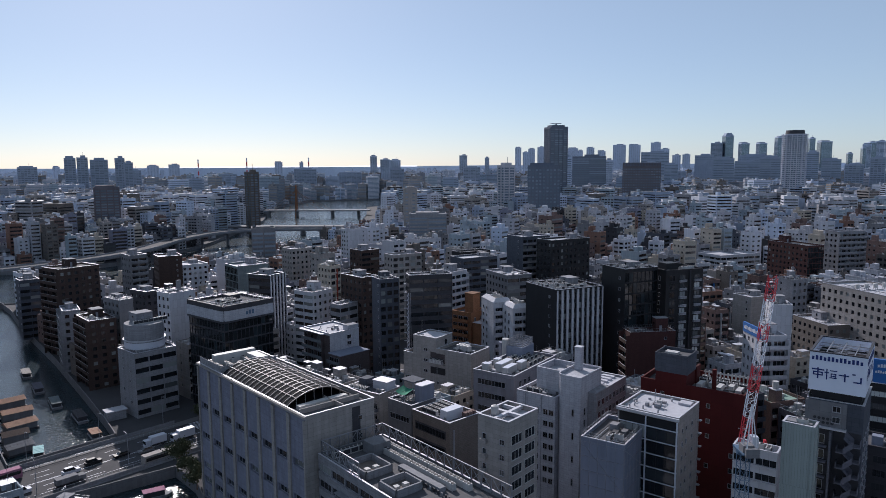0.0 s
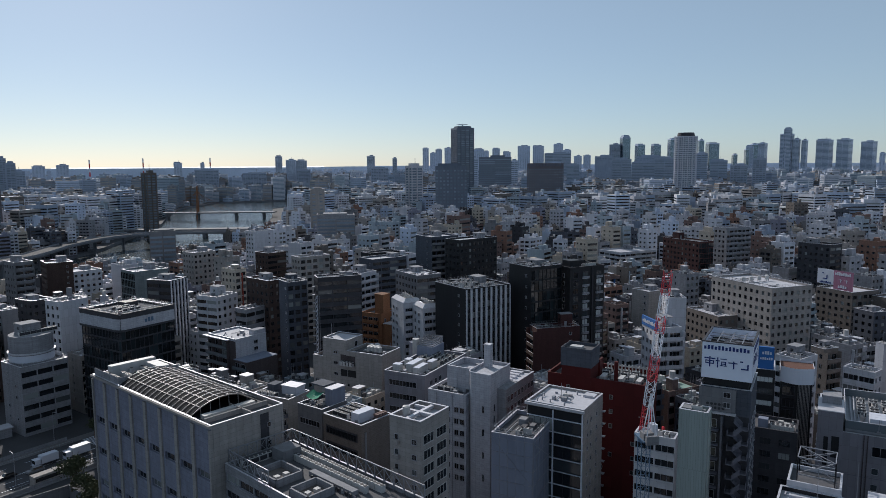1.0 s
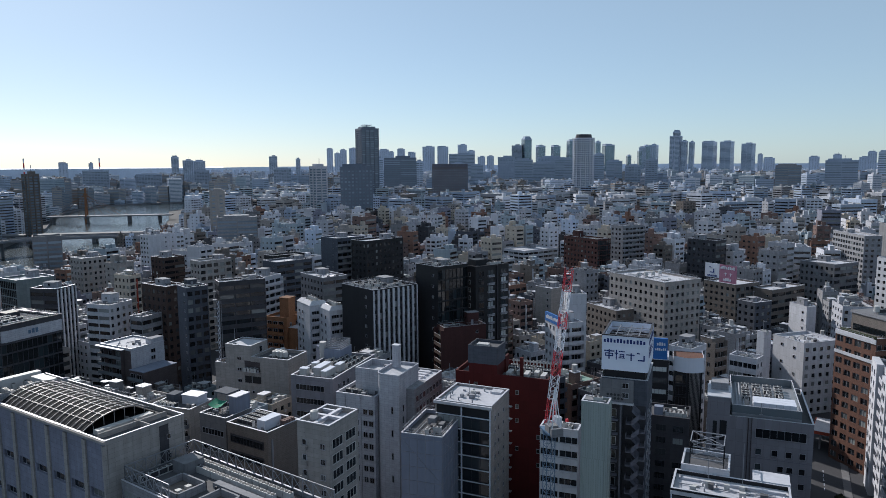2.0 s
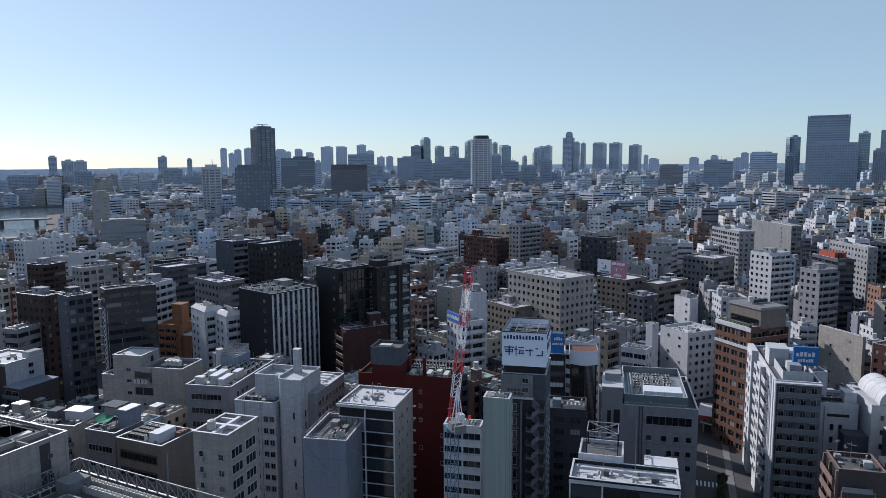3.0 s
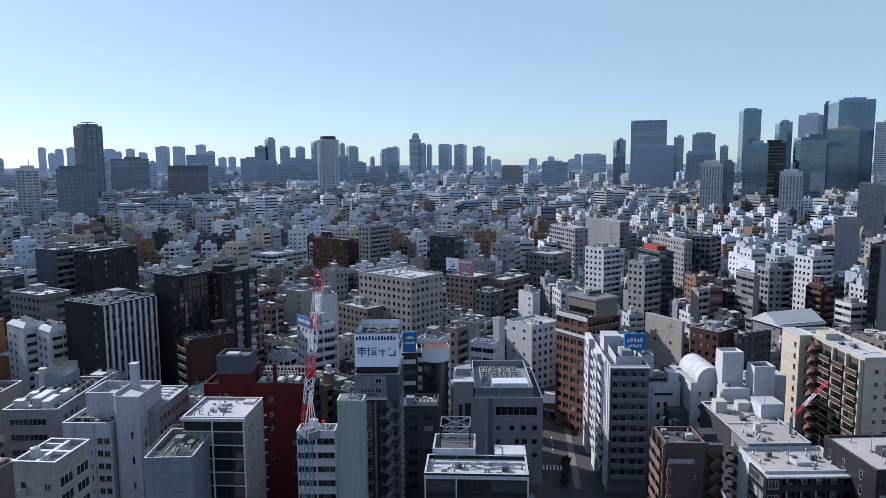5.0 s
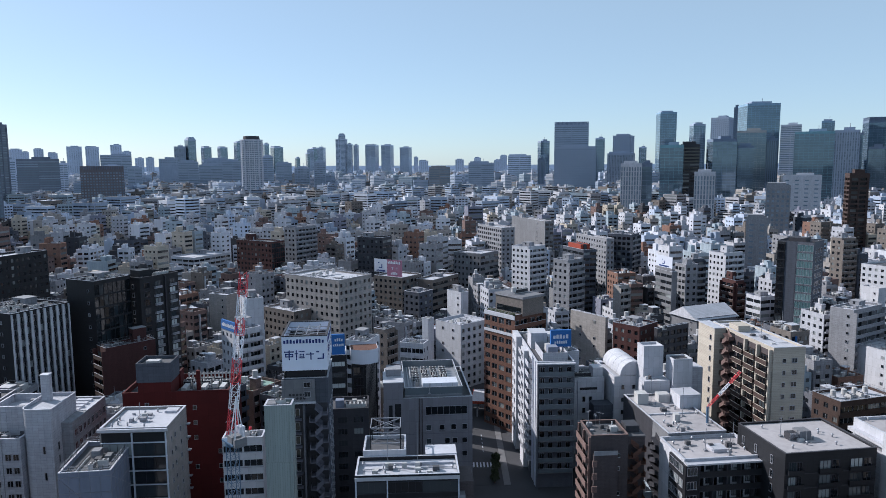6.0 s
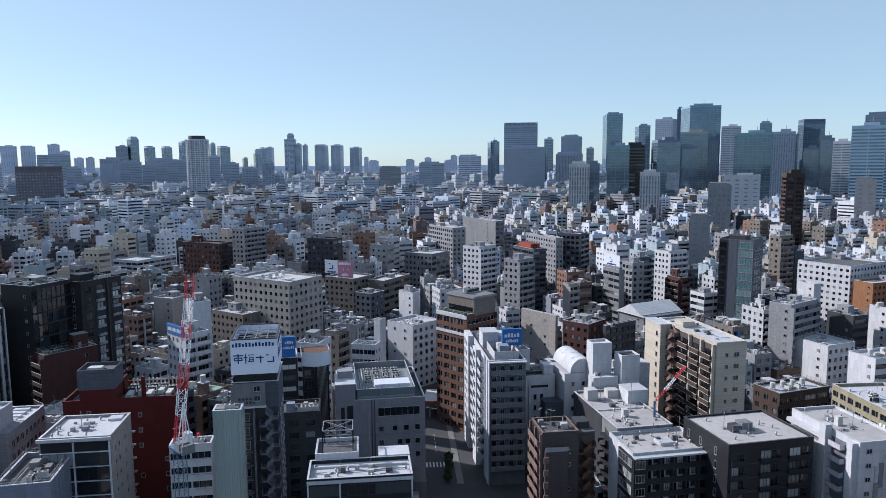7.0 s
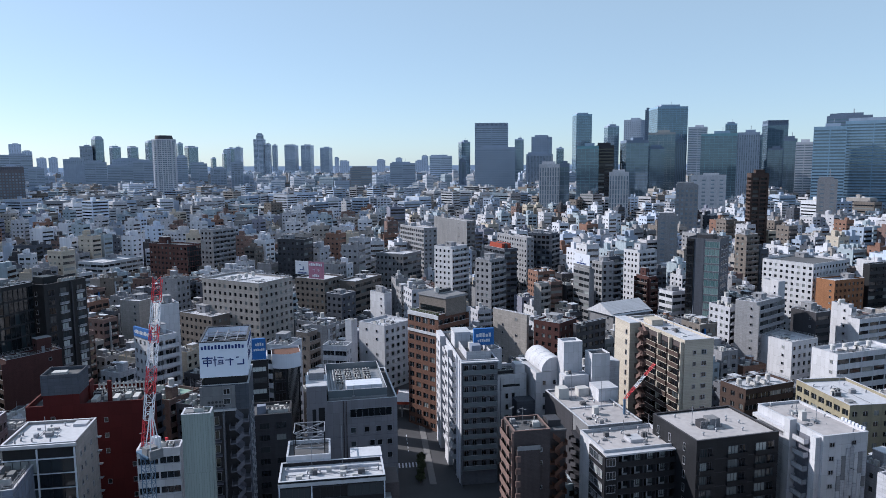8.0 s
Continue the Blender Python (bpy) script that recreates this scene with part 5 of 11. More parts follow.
def simple_kit(i, sides=4):
    """A far house: body, parapet, roof clutter, and a front, party walls and a back that differ."""
    r = kit_rng
    n = r.choice((2, 3, 4, 5, 6, 7, 8, 8, 9, 10, 10, 11, 12, 13))
    w, d, fh = r.choice((r.uniform(6, 11), r.uniform(6, 11), r.uniform(10, 19))), r.uniform(7.5, 14), r.uniform(2.8, 3.3)
    h = n * fh + 1
    s = Shape().box(0, 0, 0, w, d, h, 0, skip="tb")
    s.face([(0, 0, h - 0.1), (w, 0, h - 0.1), (w, d, h - 0.1), (0, d, h - 0.1)], 2)
    for a in ((0, 0, w, 0.4), (0, d - 0.4, w, d), (0, 0.4, 0.4, d - 0.4), (w - 0.4, 0.4, w, d - 0.4)):
        s.box(a[0], a[1], h - 0.1, a[2], a[3], h + 0.7, 0, skip="b")
    for q in range(r.choice((1, 1, 2))):
        px, py, ph = r.uniform(0.6, w - 4.0), r.uniform(0.6, d - 4.0), r.uniform(1.8, 4.5)
        pw, pl = r.uniform(1.8, 3.4), r.uniform(2, 3.4)
        s.box(px, py, h - 0.1, px + pw, py + pl, h + ph, 0, skip="b")
        if r.random() < 0.4:
            s.cyl(px + pw / 2, py + pl / 2, h + ph, h + ph + 1.9, 0.8, 3, 6)
    for q in range(r.choice((5, 8, 11))):
        ux, uy = r.uniform(0.5, w - 3), r.uniform(0.5, d - 3)
        s.box(ux, uy, h - 0.1, ux + r.uniform(0.6, 2.2), uy + r.uniform(0.5, 1.3), h + r.uniform(0.5, 1.6), r.choice((2, 3, 3)), skip="b")
    if r.random() < 0.4:
        ax, ay = r.uniform(1, w - 1), r.uniform(1, d - 1)
        s.bar((ax, ay, h), (ax, ay, h + r.uniform(3, 7)), 0.09, 3, 3)
    walls = ((0.4, -0.05, w - 0.4, -0.05), (w + 0.05, 0.4, w + 0.05, d - 0.4), (-0.05, d - 0.4, -0.05, 0.4), (w - 0.4, d + 0.05, 0.4, d + 0.05))[:sides]
    for side, (x0, y0, x1, y1) in enumerate(walls):
        kind = r.choice(("band", "band", "wide", "small", "deck", "wide")) if side in (0, 3) else r.choice(("none", "none", "small", "few", "few", "wide"))
        L = math.hypot(x1 - x0, y1 - y0)
        nb = {"band": 1, "deck": 1, "wide": max(2, int(L / 3.6)), "small": max(2, int(L / 3.0)), "few": 2, "none": 0}[kind]
        fill = {"band": 0.47, "deck": 0.48, "wide": 0.36, "small": 0.2, "few": 0.13, "none": 0}[kind]
        lo, hi = {"band": (1.0, 2.3), "deck": (1.25, 2.75), "wide": (0.95, 2.35), "small": (1.1, 2.2), "few": (1.2, 2.1), "none": (0, 0)}[kind]
        for f in range(n):
            for q in range(nb):
                a, b = (q + 0.5 - fill) / nb, (q + 0.5 + fill) / nb
                z0, z1 = f * fh + lo, f * fh + hi
                s.face([(x0 + (x1 - x0) * a, y0 + (y1 - y0) * a, z0), (x0 + (x1 - x0) * b, y0 + (y1 - y0) * b, z0), (x0 + (x1 - x0) * b, y0 + (y1 - y0) * b, z1), (x0 + (x1 - x0) * a, y0 + (y1 - y0) * a, z1)], 1)
            if kind == "deck":
                z = f * fh + 0.1
                dx, dy = (y1 - y0) / L * 1.1, -(x1 - x0) / L * 1.1
                s.face([(x0 + dx, y0 + dy, z), (x1 + dx, y1 + dy, z), (x1 + dx, y1 + dy, z + 1.15), (x0 + dx, y0 + dy, z + 1.15)], 0)
                s.face([(x0, y0, z), (x0 + dx, y0 + dy, z), (x0 + dx, y0 + dy, z + 1.15), (x0, y0, z + 1.15)], 0)
                s.face([(x1 + dx, y1 + dy, z), (x1, y1, z), (x1, y1, z + 1.15), (x1 + dx, y1 + dy, z + 1.15)], 0)
    return dict(w=w, d=d, h=h, shape=s)


def box_kit(i, tall=False, bands=True):
    r = kit_rng
    if tall:
        w, d, h = r.uniform(13, 34), r.uniform(12, 26), r.choice((26, 30, 34, 38, 42, 46, 50, 56, 62, 70))
    else:
        w, d, h = r.uniform(9, 26), r.uniform(9, 20), r.choice((8, 9, 11, 13, 15, 18, 20, 24, 28, 34))
    s = Shape().box(0, 0, 0, w, d, h, 0, skip="tb")
    s.face([(0, 0, h), (w, 0, h), (w, d, h), (0, d, h)], 2)
    s.box(w * 0.3, d * 0.4, h, w * 0.3 + 4, d * 0.4 + 4, h + 3.5, 0, skip="b")
    s.box(w * 0.6, d * 0.2, h, w * 0.6 + 3, d * 0.2 + 2, h + 1.5, 2, skip="b")
    if bands:
        for f in range(int(h / 3.3)):
            z0, z1 = f * 3.3 + 1.2, f * 3.3 + 2.6
            for x0, y0, x1, y1 in ((0.8, -0.08, w - 0.8, -0.08), (w + 0.08, 0.8, w + 0.08, d - 0.8), (-0.08, d - 0.8, -0.08, 0.8)):
                s.face([(x0, y0, z0), (x1, y1, z0), (x1, y1, z1), (x0, y0, z1)], 1)
    return dict(w=w, d=d, h=h, shape=s)


SECTORS = ((-40, 19, 45.0), (19, 43, 18.0), (43, 90, -28.0))
WALLS = [WHITE, PALE, CREAM, GREY, TAN, STEEL, BROWN, MAROON, DARK, WHITEF, FARA, FARB, PERI, AQUA, SIDING, ROSE, SLATE, TERRA, SILVER]


def sector_angle(x, y):
    az = math.degrees(math.atan2(x, y))
    for a, b, deg in SECTORS:
        if a <= az < b:
            return deg
    return None


def infill():
    rng = random.Random(5)
    mid, made = Bulk(), 0
    mats = WALLS + [PANE, ROOF, ROOFD, UNIT, COPING, PANEF, GALV, BLUE, REDPAINT]
    pane, roofs = len(WALLS), len(WALLS) + 1
    spots = []
    for lo, hi, deg in SECTORS:
        c, s = math.cos(radians(deg)), math.sin(radians(deg))
        v, row = -900.0, 0
        while v < 900:
            u = -900.0
            since = 0.0
            while u < 900:
                k = rng.choice(KIT)
                cx, cy = u + k["w"] / 2, v + k["d"] / 2
                x, y = cx * c - cy * s, cx * s + cy * c
                r2 = math.hypot(x, y)
                az = math.degrees(math.atan2(x, y))
                if 105 < r2 < 800 and lo <= az < hi:
                    spots.append((r2, x, y, deg, u, v))
                u += 10.2
                since += 10.2
                if since > 55:
                    u, since = u + 5.0, 0.0
            v += 12.2 if row % 2 == 0 else 17.0
            row += 1
    spots.sort()
    plain = [simple_kit(i) for i in range(48)]
    for r2, x, y, deg, u, v in spots:
        tries = rng.sample(KIT, 10)
        for k in tries:
            reach = math.hypot(k["w"], k["d"]) / 2
            cap = sight_line_cap(x, y, reach, r2)
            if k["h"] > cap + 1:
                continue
            if not free(x, y, deg, k["w"] / 2, k["d"] / 2, r2):
                continue
            turn = deg + rng.choice((0, 180))
            m = pose(x, y, 0, 0, 0, turn) @ pose(-k["w"] / 2, -k["d"] / 2, 0)
            PLOTS.append((x, y, deg, k["w"] / 2, k["d"] / 2, k["h"]))
            if r2 > 380:
                k2 = rng.choice(plain)
                m = pose(x, y, 0, 0, 0, turn) @ pose(-k2["w"] / 2, -k2["d"] / 2, 0)
                if k2["h"] > cap + 1 or k2["w"] > k["w"] + 5:
                    k2 = min(plain, key=lambda q: abs(q["h"] - k["h"]) + 2 * abs(q["w"] - k["w"]) + 2 * abs(q["d"] - k["d"]))
                    m = pose(x, y, 0, 0, 0, turn) @ pose(-k2["w"] / 2, -k2["d"] / 2, 0)
                mid.add(k2["shape"], m, [rng.choice((0, 0, 0, 9, 9, 9, 9, 18, 18, 11, 1, 12, 13, 13, 10, 2, 14, 3, 5, 4, 15, 17, 8)), pane, rng.choice((roofs, roofs, roofs + 1, roofs + 2)), rng.choice((roofs + 1, roofs + 2, roofs + 5, roofs + 5))])
            elif made < 96:
                made += 1
                tone = k["mat"].name.replace("_", " ")
                ob = thing("city_building", f"{tone} city building with a cluttered flat roof", "building", m, "city buildings")
                for name, me in k["mesh"]:
                    part(name, me, None, ob, kind="stuff" if name in ("window_grid", "roof_clutter", "balcony_rows") else "")
            else:
                wi = WALLS.index(k["mat"]) if k["mat"] in WALLS else rng.choice((0, 1, 2))
                mid.add(k["wall"], m, [wi])
                mid.add(k["panes"], m, [pane])
                mid.add(k["roof"], m, [roofs if k["rm"] is ROOF else roofs + 1])
                mid.add(k["pent"], m, [wi, roofs + 3])
                mid.add(k["units"], m, [roofs + 2, roofs + 1, roofs + 5, rng.choice((roofs + 6, roofs + 7, 0, 0))])
                if k["bal"].v:
                    mid.add(k["bal"], m, [wi])
            break
    mid.object("city_blocks", mats, "dense mid-rise city blocks with cluttered flat roofs", "buildings")
    far = Bulk()
    kits = [simple_kit(i, 3) for i in range(40)]
    kits2 = [box_kit(i) for i in range(40)]
    kits3 = [box_kit(i, True) for i in range(40)]
    kits4 = [q for q in kits3 if q["h"] < 52 and q["w"] < 28]
    plain2 = [box_kit(i, False, False) for i in range(30)]
    plain3 = [box_kit(i, True, False) for i in range(40)]
    r2 = 800.0
    while r2 < 4850:
        step = 17.0 if r2 < 1300 else 25.0 if r2 < 2200 else 38.0 if r2 < 3200 else 56.0 if r2 < 4700 else 95.0
        count = int(radians(138) * r2 / (step * 1.05))
        for i in range(count):
            az = radians(-44 + 138 * (i + rng.random() * 0.8) / count)
            rr = r2 + rng.uniform(-0.4, 0.4) * step
            x, y = rr * math.sin(az), rr * math.cos(az)
            k = rng.choice(kits if rr < 1250 else kits2 if rr < 2600 else plain2)
            if rng.random() < (0.16 if rr < 1000 else 0.3 if rr < 1500 else 0.4 if rr < 2600 else 0.45):
                k = rng.choice(kits4 if rr < 1300 else kits3 if rr < 3000 else plain3)
            if rr > 4700:
                k = rng.choice(plain3)
            if -0.36 < az < -0.1 and rr > 2600 and k["h"] > (16 if rr < 4700 else 0):
                continue
            if rr < 1900 and not free(x, y, 0, k["w"] / 2, k["d"] / 2, rr):
                continue
            if rr > 2600 and rng.random() < 0.2:
                continue
            if rr < 4700 and k["h"] > sight_line_cap(x, y, 12, rr) + 2:
                continue
            # rings farther out take paler, bluer walls and panes: haze put in by colour
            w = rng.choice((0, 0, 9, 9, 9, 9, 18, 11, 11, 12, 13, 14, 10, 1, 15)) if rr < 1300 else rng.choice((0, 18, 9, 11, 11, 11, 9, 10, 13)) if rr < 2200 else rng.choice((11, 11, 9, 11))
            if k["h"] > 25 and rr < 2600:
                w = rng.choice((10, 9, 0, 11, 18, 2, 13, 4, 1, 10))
            turn = -math.degrees(az) + rng.choice((40, 25, -28, 10, -40)) + rng.uniform(-6, 6)
            m = pose(x, y, 0, 0, 0, turn) @ pose(-k["w"] / 2, -k["d"] / 2, 0)
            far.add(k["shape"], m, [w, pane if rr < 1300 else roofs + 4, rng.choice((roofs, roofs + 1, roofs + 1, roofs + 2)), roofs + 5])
        r2 += step
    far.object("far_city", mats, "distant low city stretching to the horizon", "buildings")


# ---- ground, water, roads ----
def ground_and_water():
    from mathutils.geometry import delaunay_2d_cdt
    ring = [(9600 * math.cos(math.tau * i / 72), 9600 * math.sin(math.tau * i / 72)) for i in range(72)]
    pts, loops = list(ring), []
    for poly in (CANAL, CANAL_NEAR, RIVER):
        n = len(pts)
        pts += poly
        loops.append(list(range(n, n + len(poly))))
    edges = [(l[i - 1], l[i]) for l in loops for i in range(len(l))] + [(i - 1 if i else 71, i) for i in range(72)]
    v, e, f, *_ = delaunay_2d_cdt([Vector(p) for p in pts], edges, [], 0, 1e-4)
    s = Shape()
    s.v = [(p.x, p.y, 0.0) for p in v]
    for q in f:
        c = (sum(v[i].x for i in q) / len(q), sum(v[i].y for i in q) / len(q))
        if not any(inside(c, poly) for poly in (CANAL, CANAL_NEAR, RIVER)):
            a, b, d = (v[i] for i in q[:3])
            s.f.append(tuple(q) if (b - a).cross(d - a) > 0 else tuple(reversed(q)))
            s.k.append(0)
    tagged(part("ground", s, ASPHALT, None), "grey asphalt city ground", "ground", kind="structure")
    quay = Shape()
    for poly in (CANAL, CANAL_NEAR, RIVER):
        for i in range(len(poly)):
            (ax, ay), (bx, by) = poly[i - 1], poly[i]
            t = Vector((by - ay, ax - bx)).normalized() * 0.3
            quay.face([(ax, ay, -4), (bx, by, -4), (bx, by, 0.9), (ax, ay, 0.9)])
            quay.face([(ax + t.x, ay + t.y, 0.9), (bx + t.x, by + t.y, 0.9), (bx + t.x, by + t.y, -0.5), (ax + t.x, ay + t.y, -0.5)])
            quay.face([(ax, ay, 0.9), (bx, by, 0.9), (bx + t.x, by + t.y, 0.9), (ax + t.x, ay + t.y, 0.9)])
    tagged(part("trim", quay, GREY, None), "grey concrete quay walls along the water", "quay wall", kind="structure")
    m = bpy.data.materials.new("river_water")
    m.use_nodes = True
    n, ln = m.node_tree.nodes, m.node_tree.links
    b = n["Principled BSDF"]
    b.inputs["Base Color"].default_value = (0.02, 0.035, 0.045, 1)
    b.inputs["Roughness"].default_value = 0.13
    b.inputs["IOR"].default_value = 1.33
    geo, w1, w2, add, bp = n.new("ShaderNodeNewGeometry"), n.new("ShaderNodeTexNoise"), n.new("ShaderNodeTexNoise"), n.new("ShaderNodeMath"), n.new("ShaderNodeBump")
    w1.inputs["Scale"].default_value, w1.inputs["Detail"].default_value = 0.9, 4
    w2.inputs["Scale"].default_value, w2.inputs["Detail"].default_value = 0.12, 2
    for w in (w1, w2):
        ln.new(geo.outputs["Position"], w.inputs["Vector"])
    add.operation = "ADD"
    ln.new(w1.outputs["Fac"], add.inputs[0])
    ln.new(w2.outputs["Fac"], add.inputs[1])
    ln.new(add.outputs[0], bp.inputs["Height"])
    bp.inputs["Strength"].default_value, bp.inputs["Distance"].default_value = 0.42, 0.4
    ln.new(bp.outputs[0], b.inputs["Normal"])
    for poly in (CANAL, CANAL_NEAR, RIVER):
        pts = [(x, y, -2.5) for x, y in poly]
        area = sum(pts[i - 1][0] * pts[i][1] - pts[i][0] * pts[i - 1][1] for i in range(len(pts)))
        tagged(part("water", Shape().face(pts if area > 0 else pts[::-1]), m, None), "dark rippled river water with sun glitter", "water", kind="structure")


def ribbon(points, half, z0, z1, shape, k=0):
    """A flat strip of given half width along a line, from z0 to z1."""
    ps = [Vector(p) for p in points]
    left, right = [], []
    for i, p in enumerate(ps):
        t = ((ps[min(i + 1, len(ps) - 1)] - p).normalized() + (p - ps[max(i - 1, 0)]).normalized()) if 0 < i < len(ps) - 1 else (ps[1] - ps[0] if i == 0 else ps[-1] - ps[-2])
        t.normalize()
        nrm = Vector((-t.y, t.x))
        left.append(p + nrm * half)
        right.append(p - nrm * half)
    for i in range(len(ps) - 1):
        a, b, c, d = right[i], right[i + 1], left[i + 1], left[i]
        shape.face([(a.x, a.y, z1), (b.x, b.y, z1), (c.x, c.y, z1), (d.x, d.y, z1)], k)
        shape.face([(d.x, d.y, z0), (c.x, c.y, z0), (b.x, b.y, z0), (a.x, a.y, z0)], k)
        shape.face([(a.x, a.y, z0), (b.x, b.y, z0), (b.x, b.y, z1), (a.x, a.y, z1)], k)
        shape.face([(c.x, c.y, z0), (d.x, d.y, z0), (d.x, d.y, z1), (c.x, c.y, z1)], k)
    return left, right


def smooth(points, k=6):
    out = []
    for i in range(len(points) - 1):
        p0, p1, p2, p3 = (Vector(points[max(0, min(len(points) - 1, i + q))]) for q in (-1, 0, 1, 2))
        for j in range(k):
            t = j / k
            out.append(0.5 * ((2 * p1) + (p2 - p0) * t + (2 * p0 - 5 * p1 + 4 * p2 - p3) * t * t + (3 * p1 - p0 - 3 * p2 + p3) * t ** 3))
    return [(p.x, p.y) for p in out] + [points[-1]]


def expressway():
    ob = thing("elevated_expressway", "pale grey elevated expressway on concrete piers by the river", "expressway", pose(0, 0, 0))
    line = smooth(EXPRESSWAY)
    for z, off in ((13.0, 0.0),):
        deck = Shape()
        l, r = ribbon(line, 8.0, z - 1.8, z, deck)
        part("deck", deck, GREY, ob)
        road = Shape()
        ribbon(line, 7.2, z + 0.004, z + 0.03, road)
        part("roadway", road, ASPHALT, ob)
        for side in (l, r):
            par = Shape()
            ribbon([(p.x, p.y) for p in side], 0.2, z - 0.6, z + 1.2, par)
            part("parapet", par, PALE, ob)
    for i in range(2, len(line), 4):
        x, y = line[i]
        part("pier", Shape().box(x - 1.2, y - 1.2, -3, x + 1.2, y + 1.2, 10.0).box(x - 3.5, y - 1.2, 10.0, x + 3.5, y + 1.2, 11.25), GREY, ob)


def backdrop():
    rng = random.Random(3)
    land, sea = Shape(), Shape()
    n = 420
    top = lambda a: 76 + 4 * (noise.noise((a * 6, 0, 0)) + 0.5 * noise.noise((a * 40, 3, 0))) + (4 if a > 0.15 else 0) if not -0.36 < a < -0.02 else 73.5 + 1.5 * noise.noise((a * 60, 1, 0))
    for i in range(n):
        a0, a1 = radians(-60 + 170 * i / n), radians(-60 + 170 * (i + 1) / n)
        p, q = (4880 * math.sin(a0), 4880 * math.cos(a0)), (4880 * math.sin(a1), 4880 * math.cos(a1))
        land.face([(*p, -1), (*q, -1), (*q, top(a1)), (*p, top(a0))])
    # sun glare on the far sea is added as a strip that emits light
    glow = bpy.data.materials.new("glowing_sea")
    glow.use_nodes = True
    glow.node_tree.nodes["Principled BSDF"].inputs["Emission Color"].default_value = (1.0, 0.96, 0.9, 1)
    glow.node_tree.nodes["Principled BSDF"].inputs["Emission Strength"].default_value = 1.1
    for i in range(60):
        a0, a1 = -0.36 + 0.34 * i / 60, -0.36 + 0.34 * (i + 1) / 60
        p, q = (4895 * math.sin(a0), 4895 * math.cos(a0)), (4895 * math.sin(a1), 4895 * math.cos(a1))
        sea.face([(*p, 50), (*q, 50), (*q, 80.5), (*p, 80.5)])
    tagged(part("backdrop", sea, glow, None), "glowing strip for sea glare along the horizon", "backdrop", kind="structure")
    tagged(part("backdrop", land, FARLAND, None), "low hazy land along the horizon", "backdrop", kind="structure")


def build_city():
    ground_and_water()
    expressway()
    backdrop()
    infill()

# ---- hand-built buildings of the near streets ----

def custom(kind, label, x, y, deg, w, d, h, near=1.0):
    """(x, y): the corner where the street front begins; the front runs w along deg, the building d behind it."""
    m = pose(0, 0, H) @ Matrix.Scale(near, 4) @ pose(0, 0, -H) @ pose(x, y, 0, 0, 0, deg)
    c = m @ Vector((w / 2, d / 2, 0))
    PLOTS.append((c.x, c.y, deg, w / 2 * near, d / 2 * near, H - (H - h) * near))
    return thing(kind, label, kind.replace("_", " ").replace("scaffold building", "building"), m), m


def bx(ob, name, mat, *b):
    return part(name, Shape().box(*b), mat, ob)


def front_of(x0, y0):
    return Matrix.Translation((x0, y0, 0))


def left_of(x0, y1):
    """Runs from the far end y1 towards the front."""
    return Matrix.Translation((x0, y1, 0)) @ Matrix.Rotation(radians(-90), 4, "Z")


def right_of(x1, y0):
    return Matrix.Translation((x1, y0, 0)) @ Matrix.Rotation(radians(90), 4, "Z")


def shell(ob, x0, y0, x1, y1, z1, mat, roof=None, par=0.8, cap=None, z0=0.0, skip=""):
    """Four walls with a parapet round a flat roof."""
    roof, cap = roof or ROOF, cap or COPING
    deck = z1 - par
    s = Shape().box(x0, y0, z0, x1, y1, z1, 0, skip="tb" + skip)
    i = 0.28
    for a, b in (((x0 + i, y0 + i), (x1 - i, y0 + i)), ((x1 - i, y0 + i), (x1 - i, y1 - i)), ((x1 - i, y1 - i), (x0 + i, y1 - i)), ((x0 + i, y1 - i), (x0 + i, y0 + i))):
        s.face([(*b, deck), (*a, deck), (*a, z1), (*b, z1)])
    wall = part("wall", s, mat, ob)
    part("roof", Shape().box(x0 + 0.03, y0 + 0.03, deck - 0.2, x1 - 0.03, y1 - 0.03, deck, skip="b"), roof, ob)
    c = Shape()
    for a in ((x0 - 0.06, y0 - 0.06, x1 + 0.06, y0 + 0.34), (x0 - 0.06, y1 - 0.34, x1 + 0.06, y1 + 0.06), (x0 - 0.06, y0 + 0.34, x0 + 0.34, y1 - 0.34), (x1 - 0.34, y0 + 0.34, x1 + 0.06, y1 - 0.34)):
        c.box(a[0], a[1], z1, a[2], a[3], z1 + 0.09)
    part("coping", c, cap, ob)
    return deck


